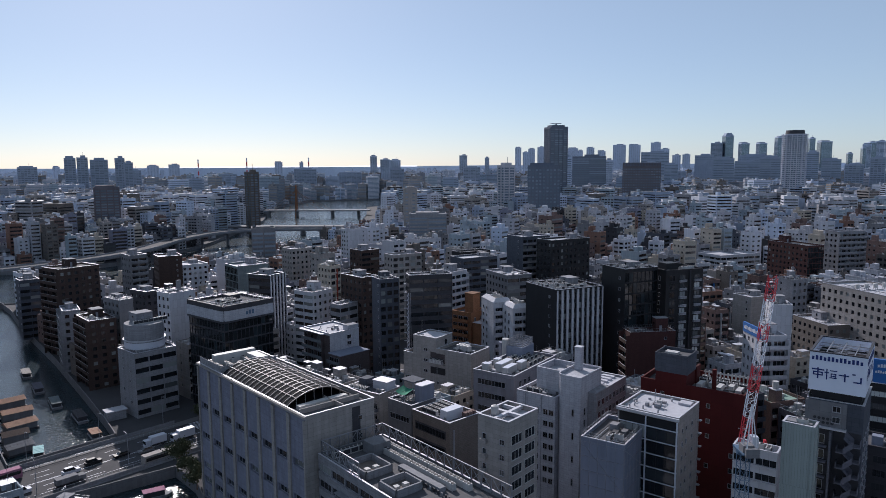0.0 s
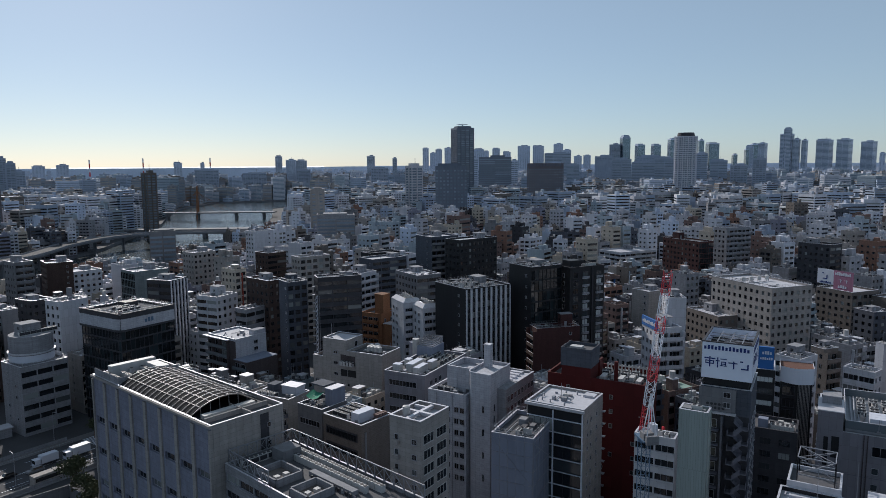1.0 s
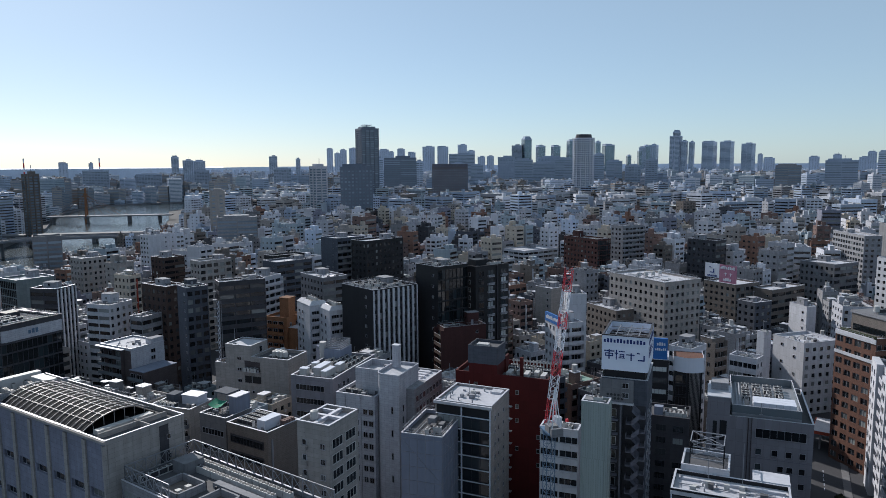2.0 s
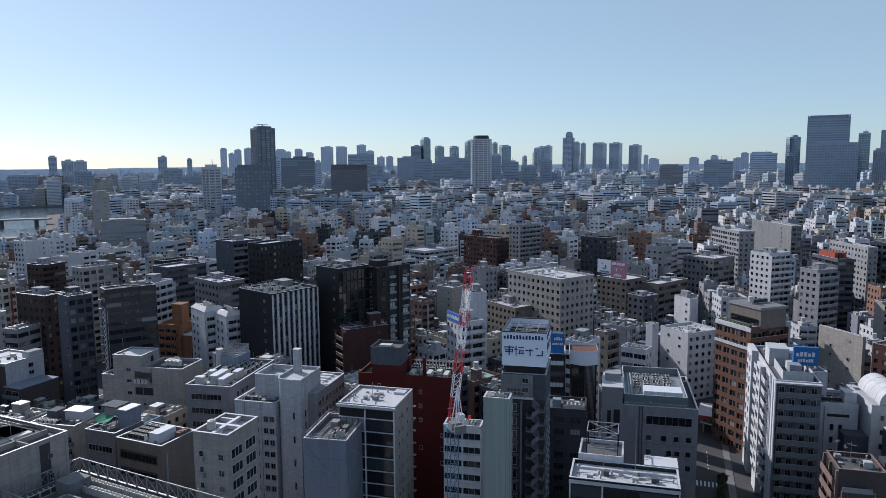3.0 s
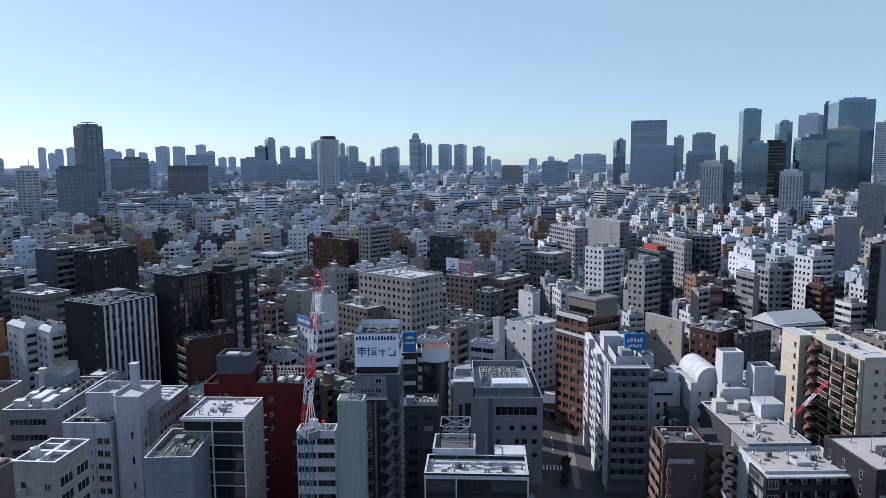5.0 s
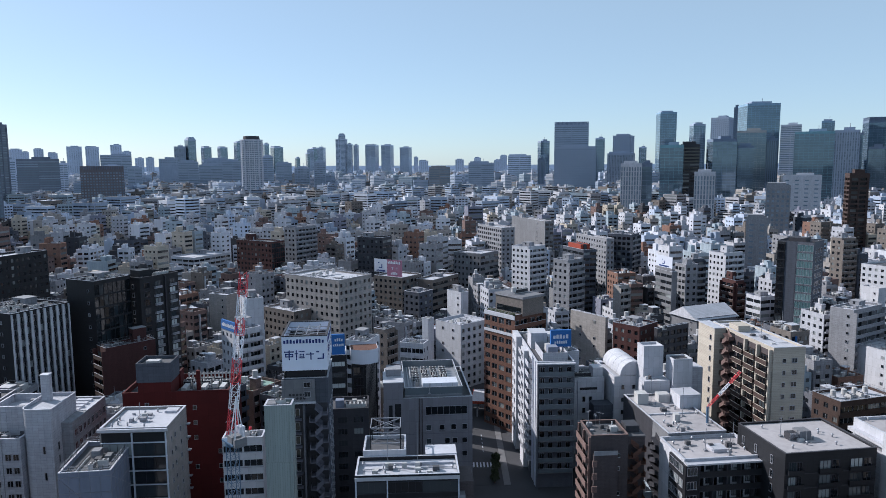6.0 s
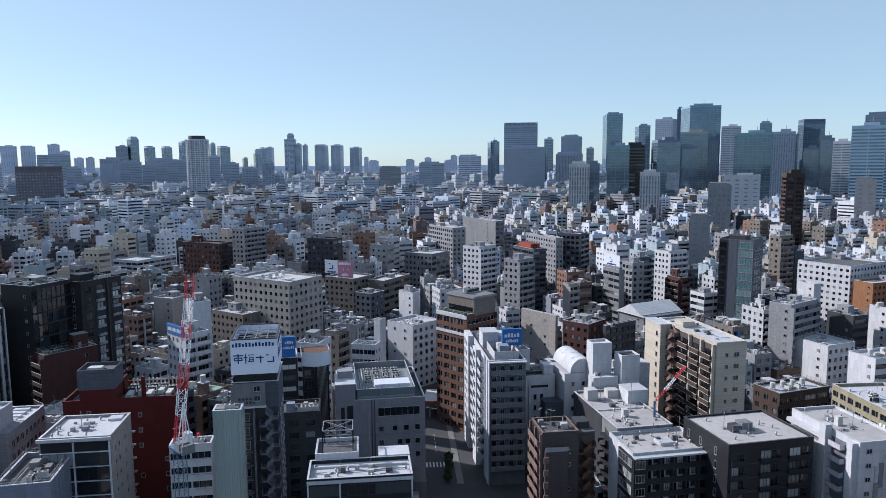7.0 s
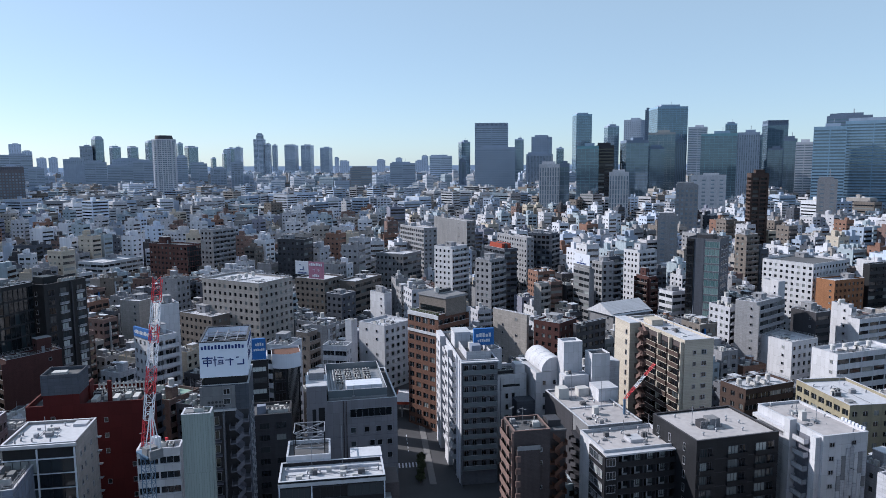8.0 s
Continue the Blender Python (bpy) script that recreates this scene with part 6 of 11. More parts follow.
def pane_mesh(w, h, bars, pane, frame_mat):
    """A window a little proud of the wall: one sheet of glass stepped up to its frame, sill and mullions."""
    key = ("pane", round(w, 2), round(h, 2), bars, pane.name, frame_mat.name)
    if key not in MESHES:
        xs = [-0.06, 0.02] + [w * i / (bars + 1) + e for i in range(1, bars + 1) for e in (-0.03, 0.03)] + [w - 0.02, w + 0.06]
        zs = [-0.1, 0.02, h - 0.02, h + 0.06]
        nx, nz, s = len(xs) - 1, 3, Shape()
        glazed = lambda i, k: i % 2 == 1 and k == 1
        y = lambda i, k: 0.0 if i < 0 or k < 0 or i >= nx or k >= nz else -0.03 if glazed(i, k) else -0.16 if k == 0 else -0.1
        for i in range(nx):
            for k in range(nz):
                a, b, c, d, q = xs[i], xs[i + 1], zs[k], zs[k + 1], y(i, k)
                s.face([(a, q, c), (b, q, c), (b, q, d), (a, q, d)], 0 if glazed(i, k) else 1)
                for (p0, p1), o in ((((a, c), (a, d)), y(i - 1, k)), (((b, d), (b, c)), y(i + 1, k)), (((b, c), (a, c)), y(i, k - 1)), (((a, d), (b, d)), y(i, k + 1))):
                    if o > q:
                        s.face([(p0[0], q, p0[1]), (p1[0], q, p1[1]), (p1[0], o, p1[1]), (p0[0], o, p0[1])], 1)
        MESHES[key] = s.weld().mesh("window", [pane, frame_mat])
    return MESHES[key]


def wins(ob, fm, xs, zs, w, h, bars=1, pane=None, trim=None, drop=0.0, seed=1):
    """Windows at each x and each sill height."""
    me, r = pane_mesh(w, h, bars, pane or PANE, trim or ALU), random.Random(seed)
    for x in xs:
        for z in zs:
            if r.random() >= drop:
                part("window", me, None, ob, fm @ Matrix.Translation((x, 0, z)))


def balconies(ob, fm, s0, s1, zs, out, slab, rail, high=1.05, ends=True, lip=True):
    key = ("balc", round(s0, 2), round(s1, 2), out, slab.name, rail.name, high, ends)
    if key not in MESHES:
        s = Shape().box(s0, -out, -0.16, s1, -0.004, 0.02, 0)
        s.box(s0, -out - 0.05, 0.02, s1, -out + 0.07, high, 1)
        if ends:
            s.box(s0, -out + 0.07, 0.02, s0 + 0.1, -0.004, high, 1).box(s1 - 0.1, -out + 0.07, 0.02, s1, -0.004, high, 1)
        if lip:
            s.box(s0 - 0.02, -out - 0.09, high, s1 + 0.02, -out + 0.11, high + 0.06, 0)
        MESHES[key] = s.mesh("balcony", [slab, rail])
    for z in zs:
        part("balcony", MESHES[key], None, ob, fm @ Matrix.Translation((0, 0, z)))


def zigzag(ob, fm, s0, s1, z0, fh, n, out, mat):
    """An outside stair: landings and two flights a storey with solid sides."""
    s, mid = Shape(), (s0 + s1) / 2
    s.box(s0, -out, -0.1, s0 + 1.1, -0.01, 0.08).box(s1 - 1.1, -out, fh / 2 - 0.1, s1, -0.01, fh / 2 + 0.08)
    for za, zb, xa, xb, ya, yb in ((0, fh / 2, s0 + 1.1, s1 - 1.1, -out, -out + 0.1), (fh / 2, fh, s1 - 1.1, s0 + 1.1, -0.12, -0.02)):
        p = [(xa, za - 0.2), (xb, zb - 0.2), (xb, zb + 0.95), (xa, za + 0.95)]
        p = p if xa < xb else [p[1], p[0], p[3], p[2]]
        s.face([(q[0], ya, q[1]) for q in p])
        s.face([(q[0], yb, q[1]) for q in p[::-1]])
        s.face([(p[3][0], ya, p[3][1]), (p[2][0], ya, p[2][1]), (p[2][0], yb, p[2][1]), (p[3][0], yb, p[3][1])])
        s.face([(p[0][0], -out, p[0][1]), (p[0][0], -0.02, p[0][1]), (p[1][0], -0.02, p[1][1]), (p[1][0], -out, p[1][1])])
    s.box(s0, -out, 0.08, s0 + 0.1, -0.01, 1.0).box(s1 - 0.1, -out, fh / 2, s1, -0.01, fh / 2 + 1.0)
    me = s.mesh("stair_flight", [mat])
    for f in range(n):
        part("stair_flight", me, None, ob, fm @ Matrix.Translation((0, 0, z0 + f * fh)))


def mast(ob, x, y, z, h):
    part("mast", Shape().bar((x, y, z), (x, y, z + h), 0.06, 0, 6), GALV, ob)
    bx(ob, "mast_foot", PALE, x - 0.35, y - 0.35, z, x + 0.35, y + 0.35, z + 0.35)


def vents(ob, m, x0, y0, x1, y1, z, n, seed):
    r = random.Random(seed)
    for _ in range(n):
        put(VENT_THING, m, r.uniform(x0, x1), r.uniform(y0, y1), z)


def roof_run(ob, x0, y0, x1, y1, z, n, seed):
    """Pipes lying on low blocks, boxes and hatches."""
    r = random.Random(seed)
    for i in range(n):
        x, y = r.uniform(x0, x1), r.uniform(y0, y1)
        if i % 3 == 0:
            L = r.uniform(1.5, 5.0)
            if r.random() < 0.5:
                part("roof_pipe", Shape().bar((x, y, z + 0.2), (min(x1, x + L), y, z + 0.2), r.uniform(0.05, 0.11), 0, 6), GALV, ob)
            else:
                part("roof_pipe", Shape().bar((x, y, z + 0.2), (x, min(y1, y + L), z + 0.2), r.uniform(0.05, 0.11), 0, 6), GALV, ob)
        else:
            a, b = r.uniform(0.5, 1.4), r.uniform(0.5, 1.2)
            bx(ob, "roof_box", r.choice((UNIT, PALE, ROOFD, GALV)), x, y, z, min(x1, x + a), min(y1, y + b), z + r.uniform(0.25, 1.1))


def machine_hall():
    ob, m = custom("office_building", "lilac-grey office building with crowded rooftop machinery", 103.1, 133.9, -37.5, 22.0, 26.5, 27.0)
    deck = shell(ob, 0, 0, 22, 26.5, 27.0, LILAC, ROOFD)
    f = front_of(0, 0)
    bx(ob, "stair_tower", LILAC, -0.3, -0.35, 0, 4.6, 9.0, 31.2)
    bx(ob, "tower_cap", COPING, -0.4, -0.45, 31.2, 4.7, 9.1, 31.4)
    bx(ob, "tower_room", PALE, 0.4, 4.6, 31.4, 4.2, 8.6, 33.2)
    # black slabs on the wall paint the shade of its notches
    bx(ob, "slot", BLACK, 1.0, -0.39, 19.0, 1.9, -0.352, 25.5)
    bx(ob, "slot", BLACK, 2.5, -0.39, 21.0, 4.0, -0.352, 25.8)
    part("window", pane_mesh(10.4, 2.1, 6, PANED, ALU), None, ob, f @ Matrix.Translation((10.2, 0, 22.6)))
    for z, xs in ((18.6, (10.3, 13.7, 16.6, 19.4)), (15.0, (10.3, 15.0, 16.9, 19.4)), (11.5, (10.3, 13.7, 19.4)), (8.0, (13.7, 16.6))):
        wins(ob, f, xs, (z,), 1.2, 1.35, 0, PANED)
    wins(ob, f, (0.4, 1.6), (16.6, 13.1, 9.6), 0.9, 1.1, 0, PANED)
    wins(ob, left_of(-0.3, 9), (1.5, 5.0), (22, 18.5, 15, 11.5), 1.0, 1.2, 0, PANED)
    for x in (8.6, 9.3):
        part("drainpipe", Shape().bar((x, -0.14, 0.3), (x, -0.14, 27.0), 0.11, 0, 6), UMBER, ob)
    for z in (9.8, 17.6):
        bx(ob, "wall_joint", GREYBLUE, 4.7, -0.02, z, 22, -0.004, z + 0.12)
    bx(ob, "machine_deck", GALV, 5.0, 1.2, deck, 19.6, 25.6, 27.5)
    for a in ((5.0, 1.2, 19.6, 1.28), (5.0, 25.52, 19.6, 25.6), (5.0, 1.28, 5.08, 25.52), (19.52, 1.28, 19.6, 25.52)):
        bx(ob, "deck_screen", FROST, a[0], a[1], 27.5, a[2], a[3], 29.3)
        bx(ob, "deck_rail", COPING, a[0] - 0.05, a[1] - 0.05, 29.3, a[2] + 0.05, a[3] + 0.05, 29.42)
    for i in range(4):
        for j in range(7):
            put(UNIT_THING, m, 8.4 + i * 2.55, 8.6 + j * 2.1, 27.5, 90 if (i + j) % 5 == 0 else 0)
    for j in range(3):
        ca = bx(ob, "casing", SIGNW, 9.6, 2.4 + j * 1.6, 28.2, 18.6, 3.95 + j * 1.6, 30.0)
        for k in range(5):
            part("casing_joint", Shape().box(11.6 + k * 1.4, 2.37 + j * 1.6, 28.2, 11.66 + k * 1.4, 2.396 + j * 1.6, 30.0), GALV, ca)
    for i in range(3):
        part("duct", Shape().bar((6.2 + i * 0.8, 2.2, 28.0), (6.2 + i * 0.8, 23.5, 28.0), 0.22, 0, 6), GALV, ob)
    mast(ob, 11.2, -0.6 + 1.4, 27.5, 3.0)


def mast_office():
    ob, m = custom("office_building", "low white-roofed office with dark glazed front and roof masts", 77.4, 110.7, -39.8, 21.0, 9.2, 23.0, 0.8226)
    deck = shell(ob, 0, 0, 21, 9.2, 23.0, BLACK, ROOF, z0=-18.3)
    f = front_of(0, 0)
    for a, b in ((0.4, 6.1), (6.7, 13.4), (13.6, 20.7)):
        part("glazing", pane_mesh(b - a, 2.3, 4, PANED, DARK), None, ob, f @ Matrix.Translation((a, 0, 19.2)))
        part("glazing", pane_mesh(b - a, 2.3, 4, PANED, DARK), None, ob, f @ Matrix.Translation((a, 0, 15.7)))
        part("glazing", pane_mesh(b - a, 2.3, 4, PANEL, DARK), None, ob, f @ Matrix.Translation((a, 0, 12.2)))
    bx(ob, "fascia", COPING, -0.1, -0.22, 21.9, 21.1, -0.006, 22.6)
    for x in (0.0, 6.3, 20.75):
        bx(ob, "white_fin", SIGNW, x, -0.28, -8, x + 0.25, -0.006, 21.9)
    bx(ob, "inner_ledge", COPING, 0.9, 6.4, deck, 20.2, 7.0, deck + 0.45)
    for x, h in ((6.4, 8.0), (12.6, 9.5)):
        mast(ob, x, 5.6, deck, h)
        bx(ob, "mast_box", UNIT, x - 0.5, 4.6, deck, x + 0.5, 5.3, deck + 1.2)
    roof_run(ob, 1.2, 1.0, 19.5, 6.0, deck, 15, 31)
    part("roof_pipe", Shape().bar((1.0, 4.0, deck + 0.25), (20.0, 4.3, deck + 0.25), 0.12, 0, 6), GALV, ob)
    vents(ob, m, 1, 1, 20, 8, deck, 7, 3)
    # rear annex with a netted steel frame on its roof
    bx(ob, "annex", WHITE, 1.0, 9.23, -18.3, 10.2, 18.0, 23.4)
    for a in ((1.0, 9.3, 10.2, 9.7), (1.0, 17.6, 10.2, 18.0), (1.0, 9.7, 1.4, 17.6), (9.8, 9.7, 10.2, 17.6)):
        bx(ob, "annex_parapet", COPING, a[0], a[1], 23.4, a[2], a[3], 24.3)
    bx(ob, "annex_deck", ROOFD, 1.4, 9.7, 23.4, 9.8, 17.6, 23.5)
    for x in (2.6, 9.0):
        for y in (11.0, 17.0):
            part("frame_post", Shape().bar((x, y, 23.4), (x, y, 28.6), 0.14), BLACK, ob)
    for y in (11.0, 17.0):
        for z in (25.2, 28.6):
            part("frame_beam", Shape().bar((2.6, y, z), (9.0, y, z), 0.12), GALV, ob)
        part("frame_brace", Shape().bar((2.6, y, 28.6), (9.0, y, 25.4), 0.07), GALV, ob)
        part("frame_brace", Shape().bar((9.0, y, 28.6), (2.6, y, 25.4), 0.07), GALV, ob)
    for x in (2.6, 9.0):
        part("frame_beam", Shape().bar((x, 11, 28.6), (x, 17, 28.6), 0.12), GALV, ob)
    part("frame_brace", Shape().bar((2.6, 11, 28.6), (9.0, 17, 28.6), 0.07), GALV, ob)
    part("frame_brace", Shape().bar((9.0, 11, 28.6), (2.6, 17, 28.6), 0.07), GALV, ob)
    bx(ob, "rear_wing", WHITE, 14.5, 9.23, -18.3, 21.0, 14.0, 23.0)
    bx(ob, "rear_wing_roof", ROOF, 14.4, 9.2, 23.0, 21.1, 14.1, 23.3)
    bx(ob, "side_wing", UMBER, 21.03, 1.5, -18.3, 24.0, 9.0, 20.5)
    bx(ob, "low_wing", GREY, 21.03, -1.0, -18.3, 29.0, 1.45, 13.0)
    bx(ob, "low_wing", GREY, 24.03, 1.5, -18.3, 29.5, 8.0, 12.6)
    for i in range(6):
        put(UNIT_THING, m, 22.4 + i * 1.15, -0.2, 13.0, 90)
    for i in range(5):
        put(UNIT_THING, m, 25.0 + i * 1.0, 4.0, 12.6, 90)
    for z in (17.6, 15.0, 12.4):
        bx(ob, "side_landing", PALE, 21.05, -0.6, z, 22.2, 1.4, z + 1.0)


def sign_hotel():
    ob, m = custom("hotel", "grey business hotel with outside stairs and a large white rooftop sign", 68.5, 122.4, -37.0, 9.0, 13.5, 43.2)
    deck = shell(ob, 0, 0, 9, 13.5, 42.4, STEEL, ROOFD)
    f = front_of(0, 0)
    # plant storey below the sign
    bx(ob, "plant_storey", GREY, -0.25, -0.3, 37.6, 6.4, -0.004, 42.2)
    bx(ob, "plant_ledge", COPING, -0.4, -0.9, 37.3, 6.5, -0.004, 37.6)
    for i in range(5):
        for j in range(2):
            part("fan", Shape().cyl(1.4 + i * 0.7, 0, 0, 0.06, 0.27, 0, 12), FANS, ob, f @ Matrix.Translation((0, -0.3, 38.3 + j * 0.75)) @ Matrix.Rotation(radians(90), 4, "X"))
    wins(ob, f @ Matrix.Translation((0, -0.3, 0)), (4.2,), (38.6, 40.6), 1.2, 1.0, 1, PANED)
    bx(ob, "roof_rail", GALV, 0.1, 0.1, 42.5, 0.2, 13.2, 43.4)
    zs = [33.9 - i * 2.87 for i in range(12)]
    # charcoal sheet: the dark front, plus the shade in its recess and stairs
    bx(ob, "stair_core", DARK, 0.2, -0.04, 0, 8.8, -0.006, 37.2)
    for z in zs:
        bx(ob, "floor_slab", GREYBLUE, 0.0, -1.2, z, 3.6, -0.05, z + 0.18)
        bx(ob, "slab_rail", SLATE, 0.0, -1.2, z + 0.18, 1.6, -1.1, z + 1.1)
    wins(ob, f @ Matrix.Translation((0, -0.05, 0)), (0.5, 2.3), [z + 0.5 for z in zs], 0.8, 1.6, 0, PANED)
    bx(ob, "stair_wall", SLATE, 4.0, -1.9, 0, 4.35, -0.05, 37.2)
    zigzag(ob, f, 5.2, 8.9, 2.2, 2.87, 12, 1.9, GREYBLUE)
    wins(ob, right_of(9, 0), (2, 5, 8, 11), [z + 0.6 for z in zs], 1.2, 1.3, 1)
    # the sign box, open on top; a near-black fill paints its shaded inside
    z0, z1, a, b, lo, hi = 44.0, 51.0, 0.0, 9.0, 0.0, 13.5
    # black block stands in for the shaded gap under the sign
    bx(ob, "sign_base", BLACK, 0.5, 0.6, deck, 8.5, 12.9, z0)
    for q in ((a, lo, b, lo + 0.25), (a, hi - 0.25, b, hi), (a, lo + 0.25, a + 0.25, hi - 0.25), (b - 0.25, lo + 0.25, b, hi - 0.25)):
        part("sign_panel", Shape().box(q[0], q[1], z0, q[2], q[3], z1), SIGNP, ob, label="white sign panel with navy lettering shapes")
    bx(ob, "sign_floor", VOIDSHADE, 0.3, 0.3, z0, 8.7, 13.2, 49.0)
    for q in ((a - 0.08, lo - 0.08, b + 0.08, lo + 0.34), (a - 0.08, hi - 0.34, b + 0.08, hi + 0.08), (a - 0.08, lo + 0.34, a + 0.34, hi - 0.34), (b - 0.34, lo + 0.34, b + 0.08, hi - 0.34)):
        bx(ob, "sign_rim", DARK, q[0], q[1], z1, q[2], q[3], z1 + 0.2)
    for i in range(1, 4):
        part("frame_bar", Shape().bar((b * i / 4, lo + 0.3, 50.4), (b * i / 4, hi - 0.3, 50.4), 0.1), GALV, ob)
    for i in range(1, 5):
        part("frame_bar", Shape().bar((0.3, hi * i / 5, 50.4), (b - 0.3, hi * i / 5, 50.4), 0.08), GALV, ob)
    for i in range(3):
        y0, y1 = hi * (i + 1) / 5, hi * (i + 2) / 5
        part("frame_bar", Shape().bar((2.2, y0, 50.4), (6.8, y1, 50.4), 0.07), GALV, ob)
        part("frame_bar", Shape().bar((6.8, y0, 50.4), (2.2, y1, 50.4), 0.07), GALV, ob)
    bars_row(ob, f, 0.35, 8.6, 49.6, 0.82, SIGNB, 0.62)
    for i in range(4):
        strokes(ob, f, 0.45 + 2.06 * i, 46.2, 2.0, SIGNB, i)
    side = right_of(9, 0)
    bars_row(ob, side, 1.2, 12.2, 49.3, 1.0, SIGNB)
    for i in range(4):
        strokes(ob, side, 1.4 + 2.8 * i, 46.4, 2.2, SIGNB, i)


def red_house():
    ob, m = custom("office_building", "dark red windowless building with a grey rooftop plant box", 51.0, 165.2, -37.5, 24.0, 14.0, 33.0)
    deck = shell(ob, 0, 0, 24, 14, 33.0, RED, ROOFD, 1.2, RED)
    bx(ob, "core", RED, 3.6, -0.02, 30, 11.0, 6.5, 35.4)
    bx(ob, "plant_box", STEEL, 3.4, -0.1, 35.4, 11.2, 6.7, 39.2)
    bx(ob, "plant_floor", ROOFD, 3.7, 0.2, 39.2, 10.9, 6.4, 39.25)
    for a in ((3.4, -0.1, 11.2, 0.15), (3.4, 6.45, 11.2, 6.7), (3.4, 0.15, 3.65, 6.45), (10.95, 0.15, 11.2, 6.45)):
        bx(ob, "plant_parapet", STEEL, a[0], a[1], 39.25, a[2], a[3], 40.0)
    bx(ob, "hatch", UNIT, 5.0, 2.0, 39.26, 8.0, 4.0, 39.9)
    f = front_of(0, 0)
    wins(ob, f, (5.0,), (29.6,), 0.8, 0.9, 0, PANED)
    wins(ob, f, (13.6, 15.8, 21.2), (28.6, 25.0, 21.4, 17.8, 14.2, 10.6), 0.75, 0.95, 0, PANE, GALV, 0.35, 4)
    part("chimney", Shape().cyl(16.6, 2.6, deck, 37.2, 0.5, 0, 14), RED, ob)
    for i in range(5):
        bx(ob, "duct", UNIT, 12.4 + i * 2.2, 3.0 + (i % 2) * 2.4, deck, 13.6 + i * 2.2, 6.6 + (i % 2) * 2.0, deck + 1.1)
    for i in range(9):
        put(UNIT_THING, m, 12.6 + (i % 5) * 2.3, 8.2 + (i // 5) * 2.3, deck, 0)
    for i in range(14):
        bx(ob, "screen_post", UNIT, 11.6 + i * 0.9, 12.6, deck, 11.9 + i * 0.9, 12.9, deck + 2.0)
    bx(ob, "screen_rail", UNIT, 11.4, 12.65, deck + 1.4, 24.0 - 0.6, 12.85, deck + 1.7)
    roof_run(ob, 12, 0.8, 23, 12, deck, 16, 8)
    roof_run(ob, 0.7, 1.0, 3.2, 12.5, deck, 5, 9)
    bx(ob, "roof_house", RED, 10.9, 6.6, deck, 11.4, 9.6, 36.0)


def slab_front():
    ob, m = custom("office_building", "dark-fronted office with beige sides and a pale flat roof", 40.2, 145.6, -39.5, 13.2, 12.6, 33.0)
    deck = shell(ob, 0, 0, 13.2, 12.6, 33.0, CREAM, ROOF, 0.5)
    bx(ob, "front_panel", BLACK, 0.3, -0.05, 0, 12.8, -0.006, 32.0)
    f = front_of(0, -0.05)
    for i in range(11):
        z = 30.0 - i * 2.95
        bx(ob, "floor_slab", SIGNW, 0.2, -0.42, z - 0.08, 13.2, -0.05, z + 0.05)
        part("glazing", pane_mesh(6.3, 2.5, 2, PANED, BLACK), None, ob, f @ Matrix.Translation((6.6, 0, z - 2.75)))
        part("glazing", pane_mesh(5.7, 2.5, 3, PANEL if i == 0 else PANED, BLACK), None, ob, f @ Matrix.Translation((0.5, 0, z - 2.75)))
    for x in (6.25, 12.9):
        bx(ob, "white_fin", SIGNW, x, -0.5, 0, x + 0.2, -0.055, 32.0)
    bx(ob, "roof_edge", COPING, -0.3, -0.6, 32.3, 13.4, -0.07, 32.9)
    wins(ob, right_of(13.2, 0), (2.2, 4.4, 8.0), [29.2 - i * 2.95 for i in range(9)], 0.5, 0.9, 0, PANED)
    for i in range(10):
        bx(ob, "ladder_landing", GALV, 13.23, 11.6, 29 - i * 2.95, 14.0, 12.6, 29.15 - i * 2.95)
    vents(ob, m, 1, 1, 12, 11, deck, 9, 7)
    mast(ob, 5.6, 6.5, deck, 3.5)
    bx(ob, "roof_hatch", COPING, 9.6, 9.6, deck, 12.2, 11.8, deck + 0.5)
    roof_run(ob, 3.0, 4.0, 9.0, 9.0, deck, 9, 77)


